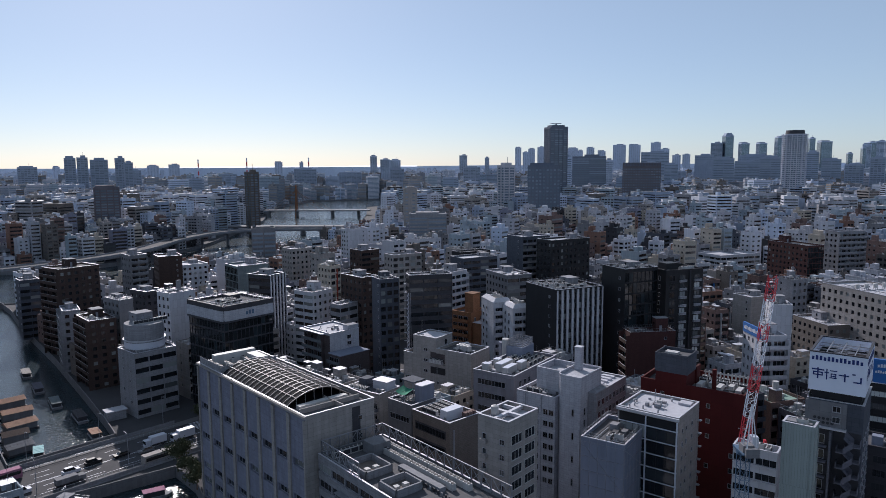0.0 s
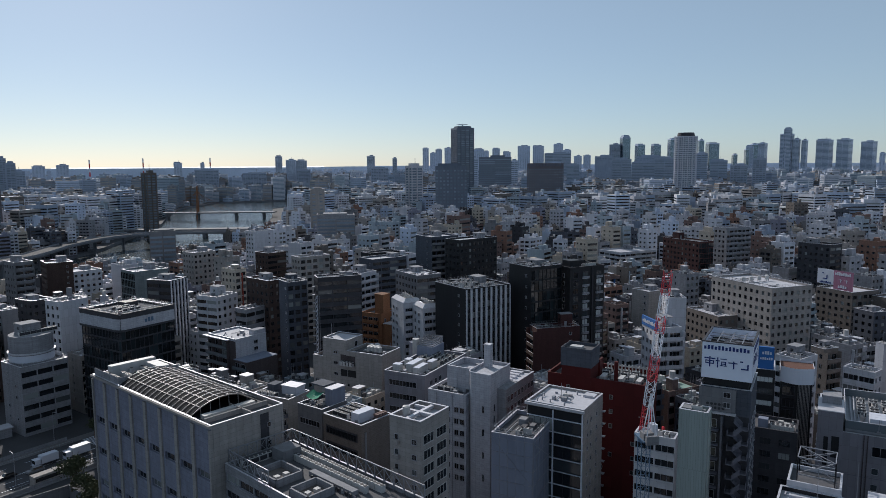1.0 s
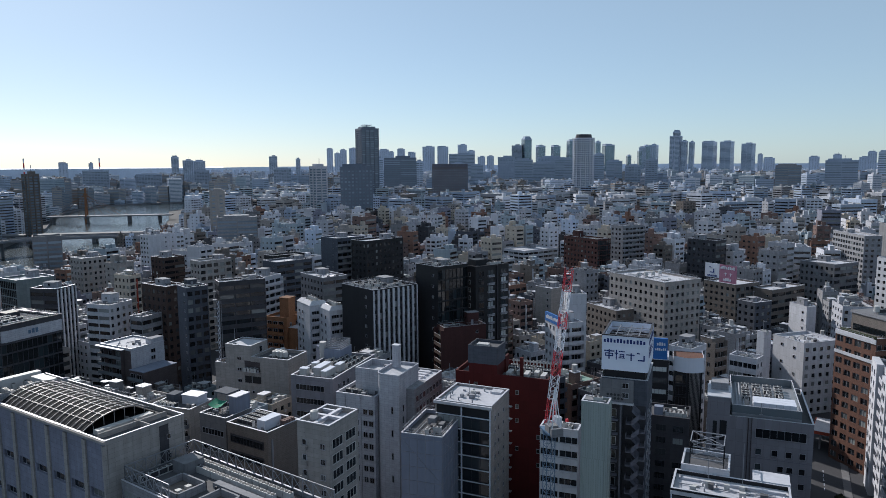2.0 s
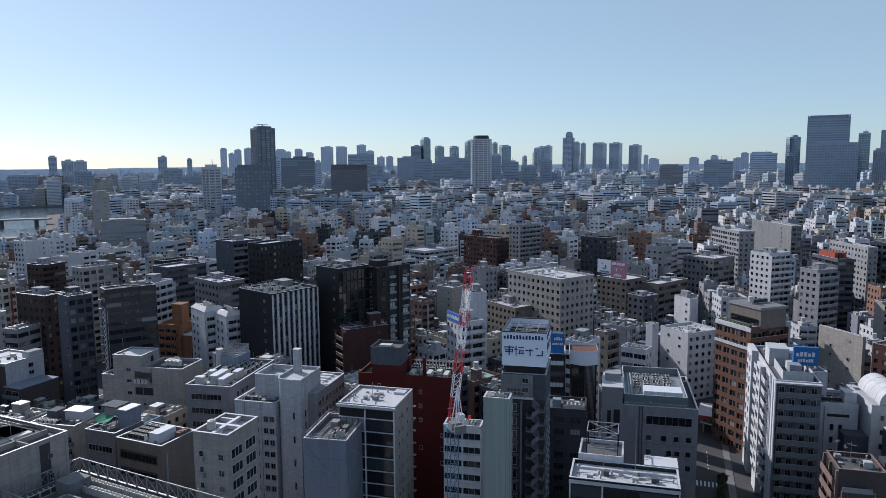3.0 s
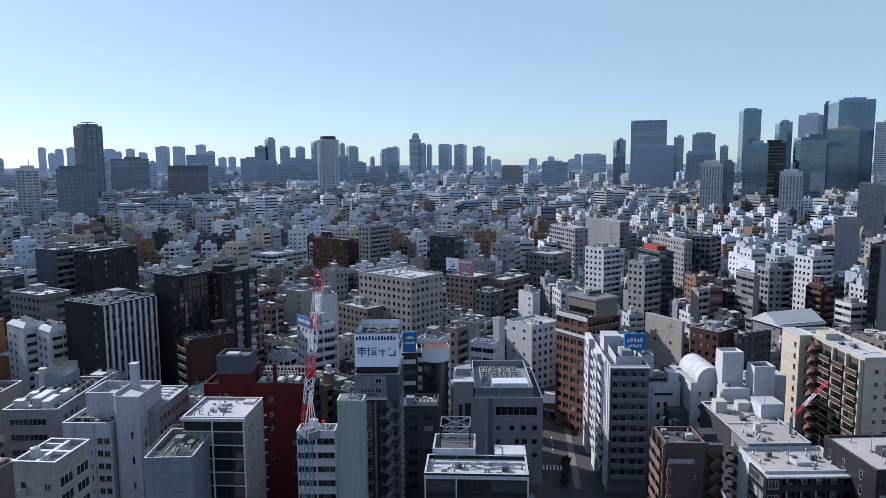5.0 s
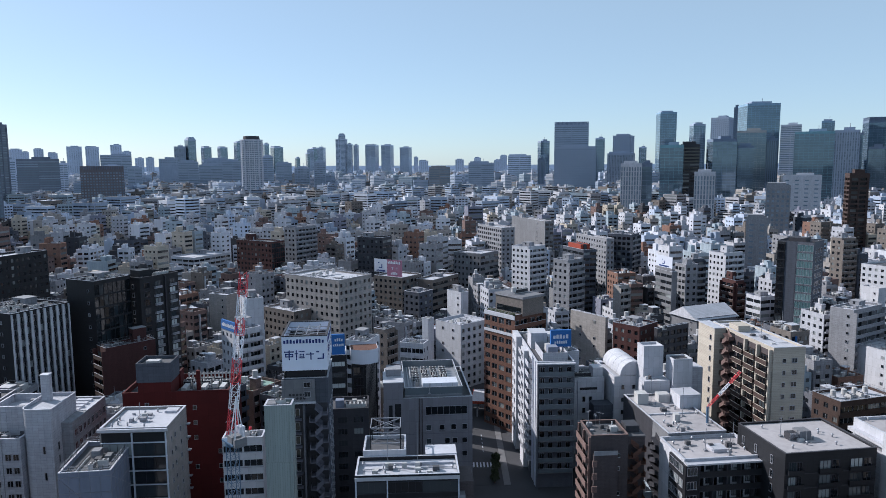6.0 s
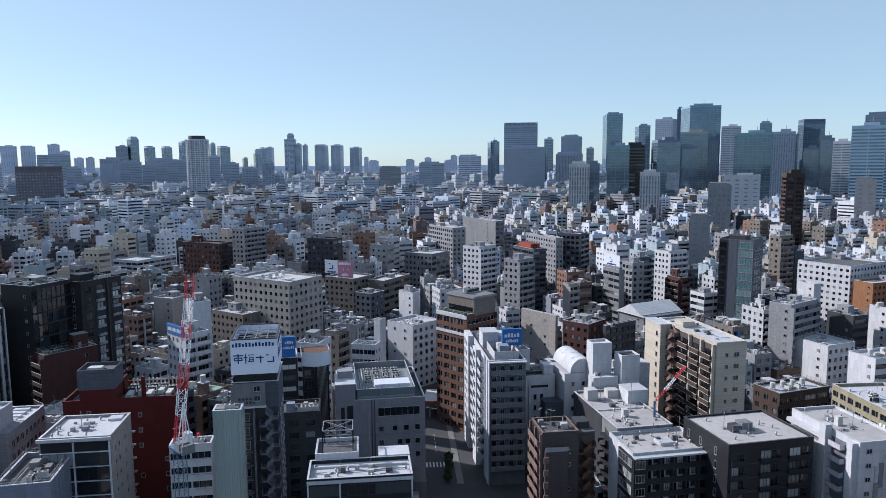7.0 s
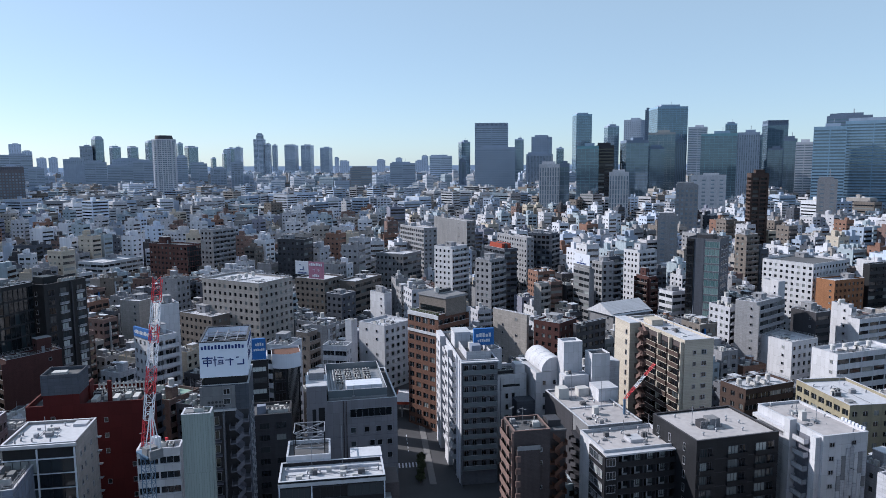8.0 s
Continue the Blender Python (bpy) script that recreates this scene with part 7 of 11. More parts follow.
def school():
    ob, m = custom("school_building", "black-fronted school building with white access galleries and pale flat roofs", 127.3, 65.9, -36.0, 17.4, 13.4, 25.0)
    deck = shell(ob, 0, 1.5, 17.4, 13.4, 25.0, WHITE, ROOFW, 0.6)
    bx(ob, "gallery_roof", COPING, -0.1, -0.1, 24.2, 17.5, 1.46, 24.55)
    f = front_of(0, 1.5)
    zs = [22.0 - 2.95 * i for i in range(8)]
    balconies(ob, f, 2.6, 17.4, [z - 0.3 for z in zs], 1.5, DARK, BLACK, 1.15, True, False)
    for i in range(5):
        wins(ob, f, (3.2 + 2.9 * i,), zs, 1.0, 1.9, 0, PANED, DARK)
        wins(ob, f, (4.7 + 2.9 * i,), [z + 0.7 for z in zs], 0.9, 1.1, 1, PANEL, DARK)
        bx(ob, "gallery_fin", DARK, 2.55 + 2.97 * i, 0.0, 0, 2.75 + 2.97 * i, 1.45, 24.2)
    bx(ob, "corner_bay", BLACK, -0.4, 0.0, 0, 2.5, 1.49, 24.2)
    bx(ob, "corner_bay", BLACK, -0.45, 1.5, 0, -0.006, 7.5, 24.2)
    wins(ob, left_of(-0.45, 7.5), (0.5, 2.6, 4.8), [z + 0.2 for z in zs], 1.8, 1.6, 2, PANEL, ALU)
    wins(ob, front_of(-0.4, 0), (0.4,), [z + 0.2 for z in zs], 2.0, 1.6, 2, PANED, ALU)
    bx(ob, "flat_hatch", COPING, 8.2, 5.2, deck, 11.4, 8.4, deck + 0.7)
    for x, y in ((7.0, 6.4), (10.9, 3.6), (14.6, 9.0)):
        mast(ob, x, y, deck, 5.0)
    vents(ob, m, 1, 3, 16, 12.5, deck, 10, 17)
    roof_run(ob, 1, 3, 16, 12, deck, 7, 18)
    # the rear wing
    shell(ob, 2.0, 13.43, 15.5, 40.0, 25.7, GREY, ROOFW, 0.5)
    bx(ob, "dark_flank", DARK, 1.9, 22.0, 0, 1.994, 39.9, 25.5)
    d2 = 25.2
    bx(ob, "roof_seam", COPING, 2.4, 26.0, d2, 15.2, 26.4, d2 + 0.3)
    bx(ob, "roof_unit", UNIT, 3.2, 33.6, d2, 5.9, 36.4, d2 + 2.7)
    bx(ob, "roof_unit", UNIT, 9.0, 34.5, d2, 12.0, 37.0, d2 + 2.0)
    bx(ob, "roof_unit", UNIT, 7.0, 21.0, d2, 8.3, 22.3, d2 + 1.8)
    bx(ob, "roof_house", WHITE, 12.2, 29.5, d2, 17.5, 35.0, d2 + 3.2)
    bx(ob, "roof_house_cap", COPING, 12.1, 29.4, d2 + 3.2, 17.6, 35.1, d2 + 3.4)
    for x, y in ((6.3, 33.0), (10.5, 24.5), (13.6, 18.0)):
        mast(ob, x, y, d2, 7.0)
    vents(ob, m, 3, 15, 14.5, 33, d2, 9, 19)
    roof_run(ob, 3, 15, 14.5, 33, d2, 11, 20)
    zigzag(ob, left_of(2.0, 22), 1.0, 7.5, 2.0, 2.95, 7, 1.4, DARK)


def black_flats():
    ob, m = custom("apartment_building", "black apartment building with recessed windows and a pale flat roof", 136.1, 50.5, -34.5, 19.6, 16.5, 29.0)
    deck = shell(ob, 0, 0, 19.6, 16.5, 29.0, BLACK, ROOFW, 0.35, DARK)
    bx(ob, "roof_edge", COPING, 0.36, 0.36, deck, 19.24, 0.5, deck + 0.3)
    f = front_of(0, 0)
    zs = [25.4 - 2.95 * i for i in range(9)]
    for a, b in ((0.8, 3.6), (7.4, 11.6), (14.0, 18.6)):
        part_w = b - a
        wins(ob, f, (a,), zs, part_w * 0.55, 1.75, 2, PANEL, DARK)
        wins(ob, f, (a + part_w * 0.62,), zs, part_w * 0.36, 1.75, 1, PANED, DARK)
        balconies(ob, f, a - 0.3, b + 0.3, [z - 0.5 for z in zs], 0.5, BLACK, BLACK, 0.75, True, False)
    for i, z in enumerate(zs):
        bx(ob, "floor_line", DARK, 0.02, -0.07, z - 0.78, 19.58, -0.006, z - 0.6)
    wins(ob, left_of(0, 16.5), (2, 6.5, 12), zs, 0.7, 1.6, 0, PANED)
    bx(ob, "plant_box", GREY, 7.4, 6.4, deck, 9.9, 8.8, deck + 1.9)
    for i in range(9):
        bx(ob, "grille_bar", GALV, 5.3 + i * 0.22, 6.4, deck, 5.38 + i * 0.22, 6.5, deck + 1.7)
    bx(ob, "grille_box", FANS, 5.3, 6.52, deck, 7.2, 8.4, deck + 1.5)
    mast(ob, 4.9, 9.0, deck, 4.5)
    mast(ob, 8.2, 5.4, deck, 3.0)
    vents(ob, m, 1, 1, 18, 15, deck, 9, 41)
    roof_run(ob, 4.5, 4.8, 11, 10, deck, 9, 42)


def panel_flats():
    ob, m = custom("apartment_building", "white apartment building with staggered grey panels on its front", 152.4, 31.1, -36.0, 10.8, 20.0, 30.0)
    deck = shell(ob, 0, 0, 10.8, 20, 30.0, WHITE, ROOFW, 0.5)
    f = front_of(0, 0)
    zs = [27.6 - 2.95 * i for i in range(9)]
    wins(ob, f, (1.6,), zs, 1.1, 0.9, 1, PANED)
    wins(ob, f, (6.9,), zs, 1.0, 0.9, 1, PANED, None, 0.3, 5)
    r = random.Random(9)
    for i in range(7):
        top = 26.6 + r.uniform(-1.0, 0.8) - (1.5 if i < 2 else 0)
        z = top
        while z > 3:
            L = r.uniform(2.2, 5.6)
            bx(ob, "cladding_panel", r.choice((SILVER, SILVER, GREY, PALE, WHITE)), 3.6 + i * 1.0, -0.16 - 0.04 * r.random(), max(2, z - L), 4.52 + i * 1.0, -0.006, z - 0.1)
            z -= L + (0.1 if r.random() < 0.7 else 2.6)
    fl = left_of(0, 20)
    bx(ob, "side_shaft", WHITE, -1.6, 7.6, 0, -0.006, 9.4, 30.9)
    bx(ob, "side_shaft", WHITE, -1.2, 0.6, 0, -0.006, 2.0, 29.6)
    # violet-grey sheet paints the shade of the stair recess
    bx(ob, "side_recess", GREYBLUE, -0.06, 3.6, 0, -0.008, 7.4, 28.6)
    balconies(ob, left_of(-0.06, 7.4), 0.2, 3.6, [z - 0.6 for z in zs], 1.1, PALE, SILVER, 1.0)
    bx(ob, "side_gallery", WHITE, -1.3, 9.5, 27.4, -0.006, 20.0, 28.2)
    bx(ob, "side_gallery", SILVER, -1.0, 9.5, 0, -0.006, 20.0, 26.4)
    for i in range(7):
        bx(ob, "crenel", SIGNW, 10.5, 0.6 + i * 0.95, 30.1, 10.85, 1.2 + i * 0.95, 30.7)
    bx(ob, "flue", UNIT, 3.0, 9.6, deck, 4.2, 10.8, deck + 2.0)
    mast(ob, 4.8, 7.6, deck, 4.0)
    mast(ob, 3.9, 12.5, deck, 3.0)
    roof_run(ob, 1, 6, 6.5, 14, deck, 9, 52)
    vents(ob, m, 1, 1, 10, 19, deck, 6, 53)


def brick_flats():
    ob, m = custom("apartment_building", "brown brick apartment building with open stair galleries", 120.7, 84.7, -39.0, 8.2, 9.0, 27.0)
    deck = shell(ob, 0, 0, 8.2, 9.0, 27.0, UMBER, ROOFD, 0.7, ROSE)
    fl = left_of(-0.02, 9.0)
    bx(ob, "gallery_wall", ROSE, -0.5, -0.02, 0, -0.006, 0.5, 26.6)
    bx(ob, "gallery_wall", ROSE, -0.5, 4.4, 0, -0.006, 4.9, 26.6)
    bx(ob, "gallery_wall", ROSE, -0.5, 8.6, 0, -0.006, 9.1, 26.6)
    zs = [23.6 - 2.85 * i for i in range(9)]
    # black sheet behind the balconies, for the shade inside open galleries
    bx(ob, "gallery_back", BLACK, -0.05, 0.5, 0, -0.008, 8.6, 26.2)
    balconies(ob, left_of(-0.05, 9.0), 0.4, 8.5, zs, 0.9, ROSE, ROSE, 1.25)
    f = front_of(0, 0)
    wins(ob, f, (2.6, 5.4), [22.0, 19.1, 13.4], 1.0, 0.8, 1, PANED)
    bx(ob, "front_terrace", UMBER, 0.4, -1.2, 0, 5.6, -0.006, 23.0)
    bx(ob, "terrace_rail", GALV, 0.4, -1.2, 23.0, 5.6, -1.1, 24.0)
    balconies(ob, f @ Matrix.Translation((0, -1.2, 0)), 0.0, 1.0, zs[1:], 0.4, ROSE, ROSE, 1.2)
    bx(ob, "rear_wing", UMBER, 8.23, 2.0, 0, 12.6, 9.0, 25.6)
    bx(ob, "rear_wing_cap", ROOFD, 8.2, 1.9, 25.6, 12.7, 9.1, 25.9)
    bx(ob, "tank_room", DARK, 9.0, 4.0, 25.9, 12.0, 7.6, 27.4)
    zigzag(ob, f @ Matrix.Translation((0, 2.0, 0)), 8.4, 12.4, 1.5, 2.85, 8, 1.6, BRICK)
    for x, y in ((2.0, 4.0), (3.4, 5.2), (1.2, 6.4)):
        put(AERIAL_THING, m, x, y, deck, 40 * x)
    roof_run(ob, 0.8, 0.8, 7, 7.5, deck, 12, 61)
    bx(ob, "tank", UNIT, 5.2, 3.2, deck, 6.8, 4.4, deck + 1.2)


def white_tower():
    ob, m = custom("apartment_building", "tall white apartment tower with a slate front of glazed balconies", 136.9, 113.2, -40.0, 9.8, 33.0, 34.1)
    deck = shell(ob, 0, 0, 9.8, 33, 34.1, WHITE, ROOFD, 0.5)
    bx(ob, "slate_front", SLATE, 0.25, -0.06, 0, 9.75, -0.006, 33.5)
    f = front_of(0, -0.06)
    zs = [30.6 - 2.9 * i for i in range(10)]
    balconies(ob, f, 0.4, 9.4, zs, 1.1, PALE, FROST, 1.1)
    for x in (0.9, 3.1, 5.6, 7.8):
        wins(ob, f, (x,), [z + 0.1 for z in zs], 1.1, 2.0, 1, PANED, ALU, 0.0)
    bx(ob, "front_fin", SLATE, -0.02, -1.3, 0, 0.25, -0.066, 33.6)
    bx(ob, "top_slab", SILVER, -0.1, -1.35, 33.6, 9.9, -0.066, 33.95)
    bx(ob, "side_wall", SLATE, 9.82, 0.0, 0, 9.9, 33.0, 33.5)
    # the sunlit flank: ribs, two balcony recesses with shade painted as slate sheets, a rear bay
    for y in (1.4, 4.4, 6.0):
        bx(ob, "flank_rib", SIGNW, -0.22, y, 0, -0.006, y + 0.35, 34.0)
    bx(ob, "flank_recess", STEEL, -0.05, 7.0, 0, -0.007, 12.4, 32.6)
    balconies(ob, left_of(-0.05, 12.4), 0.2, 5.2, zs, 1.0, WHITE, SILVER, 1.1)
    bx(ob, "flank_bay", WHITE, -1.3, 12.8, 0, -0.006, 18.5, 33.6)
    wins(ob, left_of(-1.3, 18.5), (1.2, 3.4), [z + 0.6 for z in zs], 1.0, 1.4, 0, PANED)
    bx(ob, "flank_recess", STEEL, -0.05, 19.0, 0, -0.007, 24.5, 32.6)
    balconies(ob, left_of(-0.05, 24.5), 0.2, 5.2, zs, 1.0, WHITE, SILVER, 1.1)
    bx(ob, "flank_bay", WHITE, -1.6, 25.0, 0, -0.006, 33.0, 34.6)
    wins(ob, left_of(-1.6, 33.0), (1.4, 5.0), [z + 0.6 for z in zs], 1.1, 1.4, 0, PANED)
    # roof: fenced tank yard, stair house
    for a in ((2.0, 2.5, 8.6, 2.6), (2.0, 13.9, 8.6, 14.0), (2.0, 2.6, 2.1, 13.9), (8.5, 2.6, 8.6, 13.9)):
        bx(ob, "yard_fence", SILVER, a[0], a[1], deck, a[2], a[3], deck + 2.2)
    bx(ob, "tank", SHEET, 4.0, 5.5, deck, 6.6, 8.5, deck + 2.9)
    bx(ob, "tank", UNIT, 4.2, 9.4, deck, 6.4, 11.8, deck + 2.4)
    bx(ob, "stair_house", WHITE, 1.0, 15.0, deck, 5.5, 21.0, deck + 4.2)
    bx(ob, "stair_house_cap", COPING, 0.9, 14.9, deck + 4.2, 5.6, 21.1, deck + 4.45)
    bx(ob, "stair_house", WHITE, 6.2, 17.0, deck, 9.2, 24.0, deck + 2.8)
    fence(ob, 5.8, 14.4, 9.3, 28, deck, 2.6, "screen_fence")
    roof_run(ob, 1, 22, 9, 31, deck, 9, 71)


def beige_flats():
    ob, m = custom("apartment_building", "large beige apartment building with brown balconies and striped siding", 168.3, 66.4, -35.7, 8.2, 29.0, 41.0)
    deck = shell(ob, 0, 0, 8.2, 29, 41.0, SIDING, ROOF, 0.5)
    f = front_of(0, 0)
    zs = [37.2 - 2.95 * i for i in range(13)]
    wins(ob, f, (2.4,), zs, 0.8, 1.0, 0, PANED)
    wins(ob, f, (4.8,), zs, 1.3, 1.1, 1, PANED)
    # umber sheet gives the brown flank and the shade inside its balconies
    bx(ob, "flank", UMBER, -0.06, 0.5, 0, -0.006, 17.4, 40.0)
    fl = left_of(-0.06, 17.4)
    for s in (1.2, 6.6, 12.0):
        wins(ob, fl, (s + 0.4,), [z - 0.6 for z in zs], 3.6, 2.0, 2, PANED, BROWN)
        balconies(ob, fl, s, s + 4.6, [z - 0.8 for z in zs], 1.3, SIDING, BROWN, 1.15)
    for y in (0.4, 5.7, 11.2):
        bx(ob, "flank_pier", SIDING, -0.9, y, 0, -0.07, y + 0.5, 40.4)
    # black sheet paints the shaded gap behind the stairs
    bx(ob, "stair_shaft", BLACK, -0.06, 17.5, 0, -0.007, 22.0, 40.2)
    zigzag(ob, left_of(-0.06, 22.0), 0.1, 4.4, 1.5, 2.95, 13, 1.6, ROSE)
    bx(ob, "rear_bay", SIDING, -3.2, 22.1, 0, -0.006, 31.0, 40.6)
    bx(ob, "rear_bay_cap", COPING, -3.3, 22.0, 40.6, 0.1, 31.1, 40.8)
    wins(ob, left_of(-3.2, 31.0), (6.6,), zs, 0.8, 1.3, 0, PANED)
    roof_run(ob, 1.2, 2, 7, 27, deck, 14, 81)
    bx(ob, "stair_house", SIDING, 1.2, 18.0, deck, 4.6, 22.6, deck + 1.6)
    mast(ob, 4.0, 12, deck, 4.0)

def cream_hall():
    ob, m = custom("office_building", "cream stepped building with square openings and a stair tower", -9.5, 226.0, -36.0, 26.5, 11.0, 27.0)
    shell(ob, 0, 0, 4.0, 11, 23.8, CREAM, ROOFD)
    shell(ob, 4.02, 0, 13.4, 9.0, 29.9, CREAM, ROOF, 0.4)
    deck = shell(ob, 13.42, 0, 26.5, 11, 26.6, CREAM, ROOFD, 0.9)
    f = front_of(0, 0)
    for z in (25.2, 21.8, 18.2, 14.6):
        wins(ob, f, (8.4,), (z,), 1.4, 0.9, 1, PANED)
    wins(ob, f, (11.2, 13.6), (15.0,), 0.7, 0.8, 0, PANED)
    part("window", pane_mesh(5.0, 1.8, 6, PANE, ALU), None, ob, f @ Matrix.Translation((0.8, 0, 14.2)))
    part("window", pane_mesh(5.0, 1.8, 6, PANED, ALU), None, ob, f @ Matrix.Translation((0.8, 0, 9.6)))
    # black sheet paints the shade in the loggia opening
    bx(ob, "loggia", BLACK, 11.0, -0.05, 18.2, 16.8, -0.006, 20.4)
    bx(ob, "loggia_shade", PALE, 13.5, -0.12, 18.2, 13.7, -0.052, 20.4)
    # umber sheet stands for shade in the recessed terrace
    bx(ob, "terrace_recess", UMBER, 11.0, -0.05, 21.8, 16.6, -0.006, 25.2)
    for i in range(4):
        put(UNIT_THING, m, 12.0 + i * 1.2, -0.55, 22.0, 90)
    bx(ob, "terrace_slab", CREAM, 10.9, -1.1, 21.6, 16.7, -0.052, 21.95)
    bx(ob, "terrace_rail", GALV, 10.9, -1.1, 21.95, 16.7, -1.05, 23.0)
    bx(ob, "terrace_arch", CREAM, 13.4, -0.3, 25.1, 16.7, -0.052, 26.5)
    wins(ob, right_of(13.4, 0), (4.5,), (27.0,), 1.4, 1.7, 0, PANED)
    for i in range(7):
        put(TANK_THING, m, 19.2 + (i % 4) * 1.3, 4.2 + (i // 4) * 1.4, deck, 0)
    roof_run(ob, 14.2, 1, 25.5, 9, deck, 14, 101)
    roof_run(ob, 0.6, 1, 3.4, 9, 23.0, 4, 102)
    for i in range(3):
        part("aerial", Shape().bar((23.4 + i * 0.6, -0.3, 13.5), (23.4 + i * 0.6, -0.3, 16.2), 0.09, 0, 6), SIGNW, ob)
    mast(ob, 6.2, 2.0, 29.5, 5.0)
    # a slim lattice mast with hoops at the corner
    for a in (0.8, 1.7):
        for b in (1.0, 1.9):
            part("lattice_leg", Shape().bar((a, b, 23.0), (a, b, 43.0), 0.07), GALV, ob)
    for i in range(14):
        z = 23.4 + i * 1.4
        part("lattice_brace", Shape().bar((0.8, 1.0, z), (1.7, 1.0, z + 1.4), 0.05).bar((0.8, 1.0, z), (0.8, 1.9, z + 1.4), 0.05), SIGNW, ob)


def units_office():
    ob, m = custom("office_building", "grey office building with rows of rooftop machinery", 11.5, 190.5, -36.0, 12.9, 26.0, 28.0)
    deck = shell(ob, 0, 0, 12.9, 26, 28.0, LILAC, ROOFD, 0.7)
    f = front_of(0, 0)
    for z in (24.2, 20.4, 16.6, 12.8):
        part("window", pane_mesh(8.6, 1.5, 7, PANE, ALU), None, ob, f @ Matrix.Translation((1.6, 0, z)))
    wins(ob, right_of(12.9, 0), (3, 5.6, 8.2), (24.4, 20.6), 1.2, 1.4, 1, PANED)
    for i, (a, b, c, d, h) in enumerate(((1.4, 2.2, 3.6, 4.0, 2.0), (5.0, 3.5, 7.0, 10.0, 2.2), (8.2, 2.0, 9.8, 7.4, 1.9), (9.0, 8.4, 10.6, 11.6, 2.1), (2.6, 6.6, 4.2, 8.6, 2.4))):
        ca = bx(ob, "machine_casing", UNIT, a, b, deck, c, d, deck + h)
        part("casing_lid", Shape().box(a - 0.08, b - 0.08, deck + h, c + 0.08, d + 0.08, deck + h + 0.12), SIGNW, ca)
    for i in range(4):
        for j in range(4):
            put(UNIT_THING, m, 3.4 + i * 2.4, 13.4 + j * 2.6, deck, 90)
    fence(ob, 4.0, 0.5, 12.4, 0.9, deck, 1.1)
    roof_run(ob, 1, 1, 11.5, 25, deck, 22, 103)
    bx(ob, "cooling_house", SHEET, 0.3, 18.0, deck, 5.6, 25.4, deck + 3.4)
    for a in ((0.6, 18.6, 5.4, 18.7), (0.6, 25.0, 5.4, 25.1), (0.6, 18.7, 0.7, 25.0), (5.3, 18.7, 5.4, 25.0)):
        for k in range(4):
            bx(ob, "louvre_screen", PALE, a[0], a[1], deck + 3.5 + k * 0.55, a[2], a[3], deck + 3.9 + k * 0.55)
    part("flue", Shape().cyl(-1.2, 20.0, 20, deck + 5.0, 1.1, 0, 18), UNIT, ob)


def white_offices():
    ob, m = custom("office_building", "white office building with a rounded shaft, window grid and rear wing", 23.0, 171.0, -39.0, 17.8, 21.0, 32.0)
    deck = shell(ob, -2.0, 0, 9.0, 13, 28.0, SILVER, ROOFD, 0.8)
    f = front_of(0, 0)
    zs = [23.2 - 2.95 * i for i in range(7)]
    wins(ob, f, (-1.0, 1.2, 3.3, 5.8, 7.4), zs, 1.15, 1.35, 1, PANED)
    for x in (0.7, 5.2):
        part("drainpipe", Shape().bar((x, -0.12, 0.3), (x, -0.12, 27.6), 0.08, 0, 6), PALE, ob)
    shell(ob, 1.4, 4.1, 9.0, 13.0, 33.6, SILVER, ROOF, 1.6, z0=27.2)
    part("wall", Shape().box(2.8, 4.0, 28.6, 4.4, 4.098, 30.4).box(2.8, 4.0, 30.9, 4.4, 4.098, 32.4), SILVER, ob)
    # shaft with a rounded front corner
    s, n, r = Shape(), 6, 2.2
    ring = [(9.02 + r - r * math.cos(math.pi / 2 * i / n), 0.5 + r - r * math.sin(math.pi / 2 * i / n)) for i in range(n + 1)] + [(15.5, 0.5), (15.5, 12.0), (9.02, 12.0)]
    for i in range(len(ring)):
        a, b = ring[i], ring[(i + 1) % len(ring)]
        s.face([(*a, 0), (*b, 0), (*b, 34.0), (*a, 34.0)])
    s.face([(*p, 33.3) for p in ring])
    part("shaft", s.weld(), SILVER, ob)
    cop = Shape()
    for i in range(len(ring)):
        a, b = ring[i], ring[(i + 1) % len(ring)]
        cop.bar((*a, 34.0), (*b, 34.0), 0.16)
    part("coping", cop, COPING, ob)
    wins(ob, front_of(0, 0.5), (13.4,), [z + 1.0 for z in zs[::2]], 0.5, 1.7, 0, PANED)
    wins(ob, right_of(15.5, 0.5), (2.0,), [z + 1 for z in zs], 0.7, 1.8, 0, PANED)
    bx(ob, "flue", SILVER, 10.0, 8.0, 33.0, 11.7, 9.6, 39.2)
    bx(ob, "flue_cap", COPING, 9.9, 7.9, 39.2, 11.8, 9.7, 39.4)
    roof_run(ob, 2.2, 5, 8.4, 11.5, 32.0, 8, 104)
    roof_run(ob, -1.2, 0.8, 8, 3.6, deck, 7, 105)
    for i in range(3):
        put(UNIT_THING, m, 0.4 + i * 2.1, 2.6, deck, 0)
    # rear wing
    d2 = shell(ob, 10.0, 12.05, 17.8, 22.0, 29.6, PALE, ROOF, 0.5)
    bx(ob, "rear_wing", PALE, 15.53, 4.5, 0, 17.8, 12.04, 29.6)
    wins(ob, right_of(17.8, 4.5), [1.0 + 2.1 * i for i in range(8)], [26.0 - 2.95 * i for i in range(6)], 1.2, 1.5, 1, PANED)
    for i in range(4):
        bx(ob, "skylight", COPING, 12.0, 13.0 + i * 2.2, d2, 15.4, 14.2 + i * 2.2, d2 + 0.5)


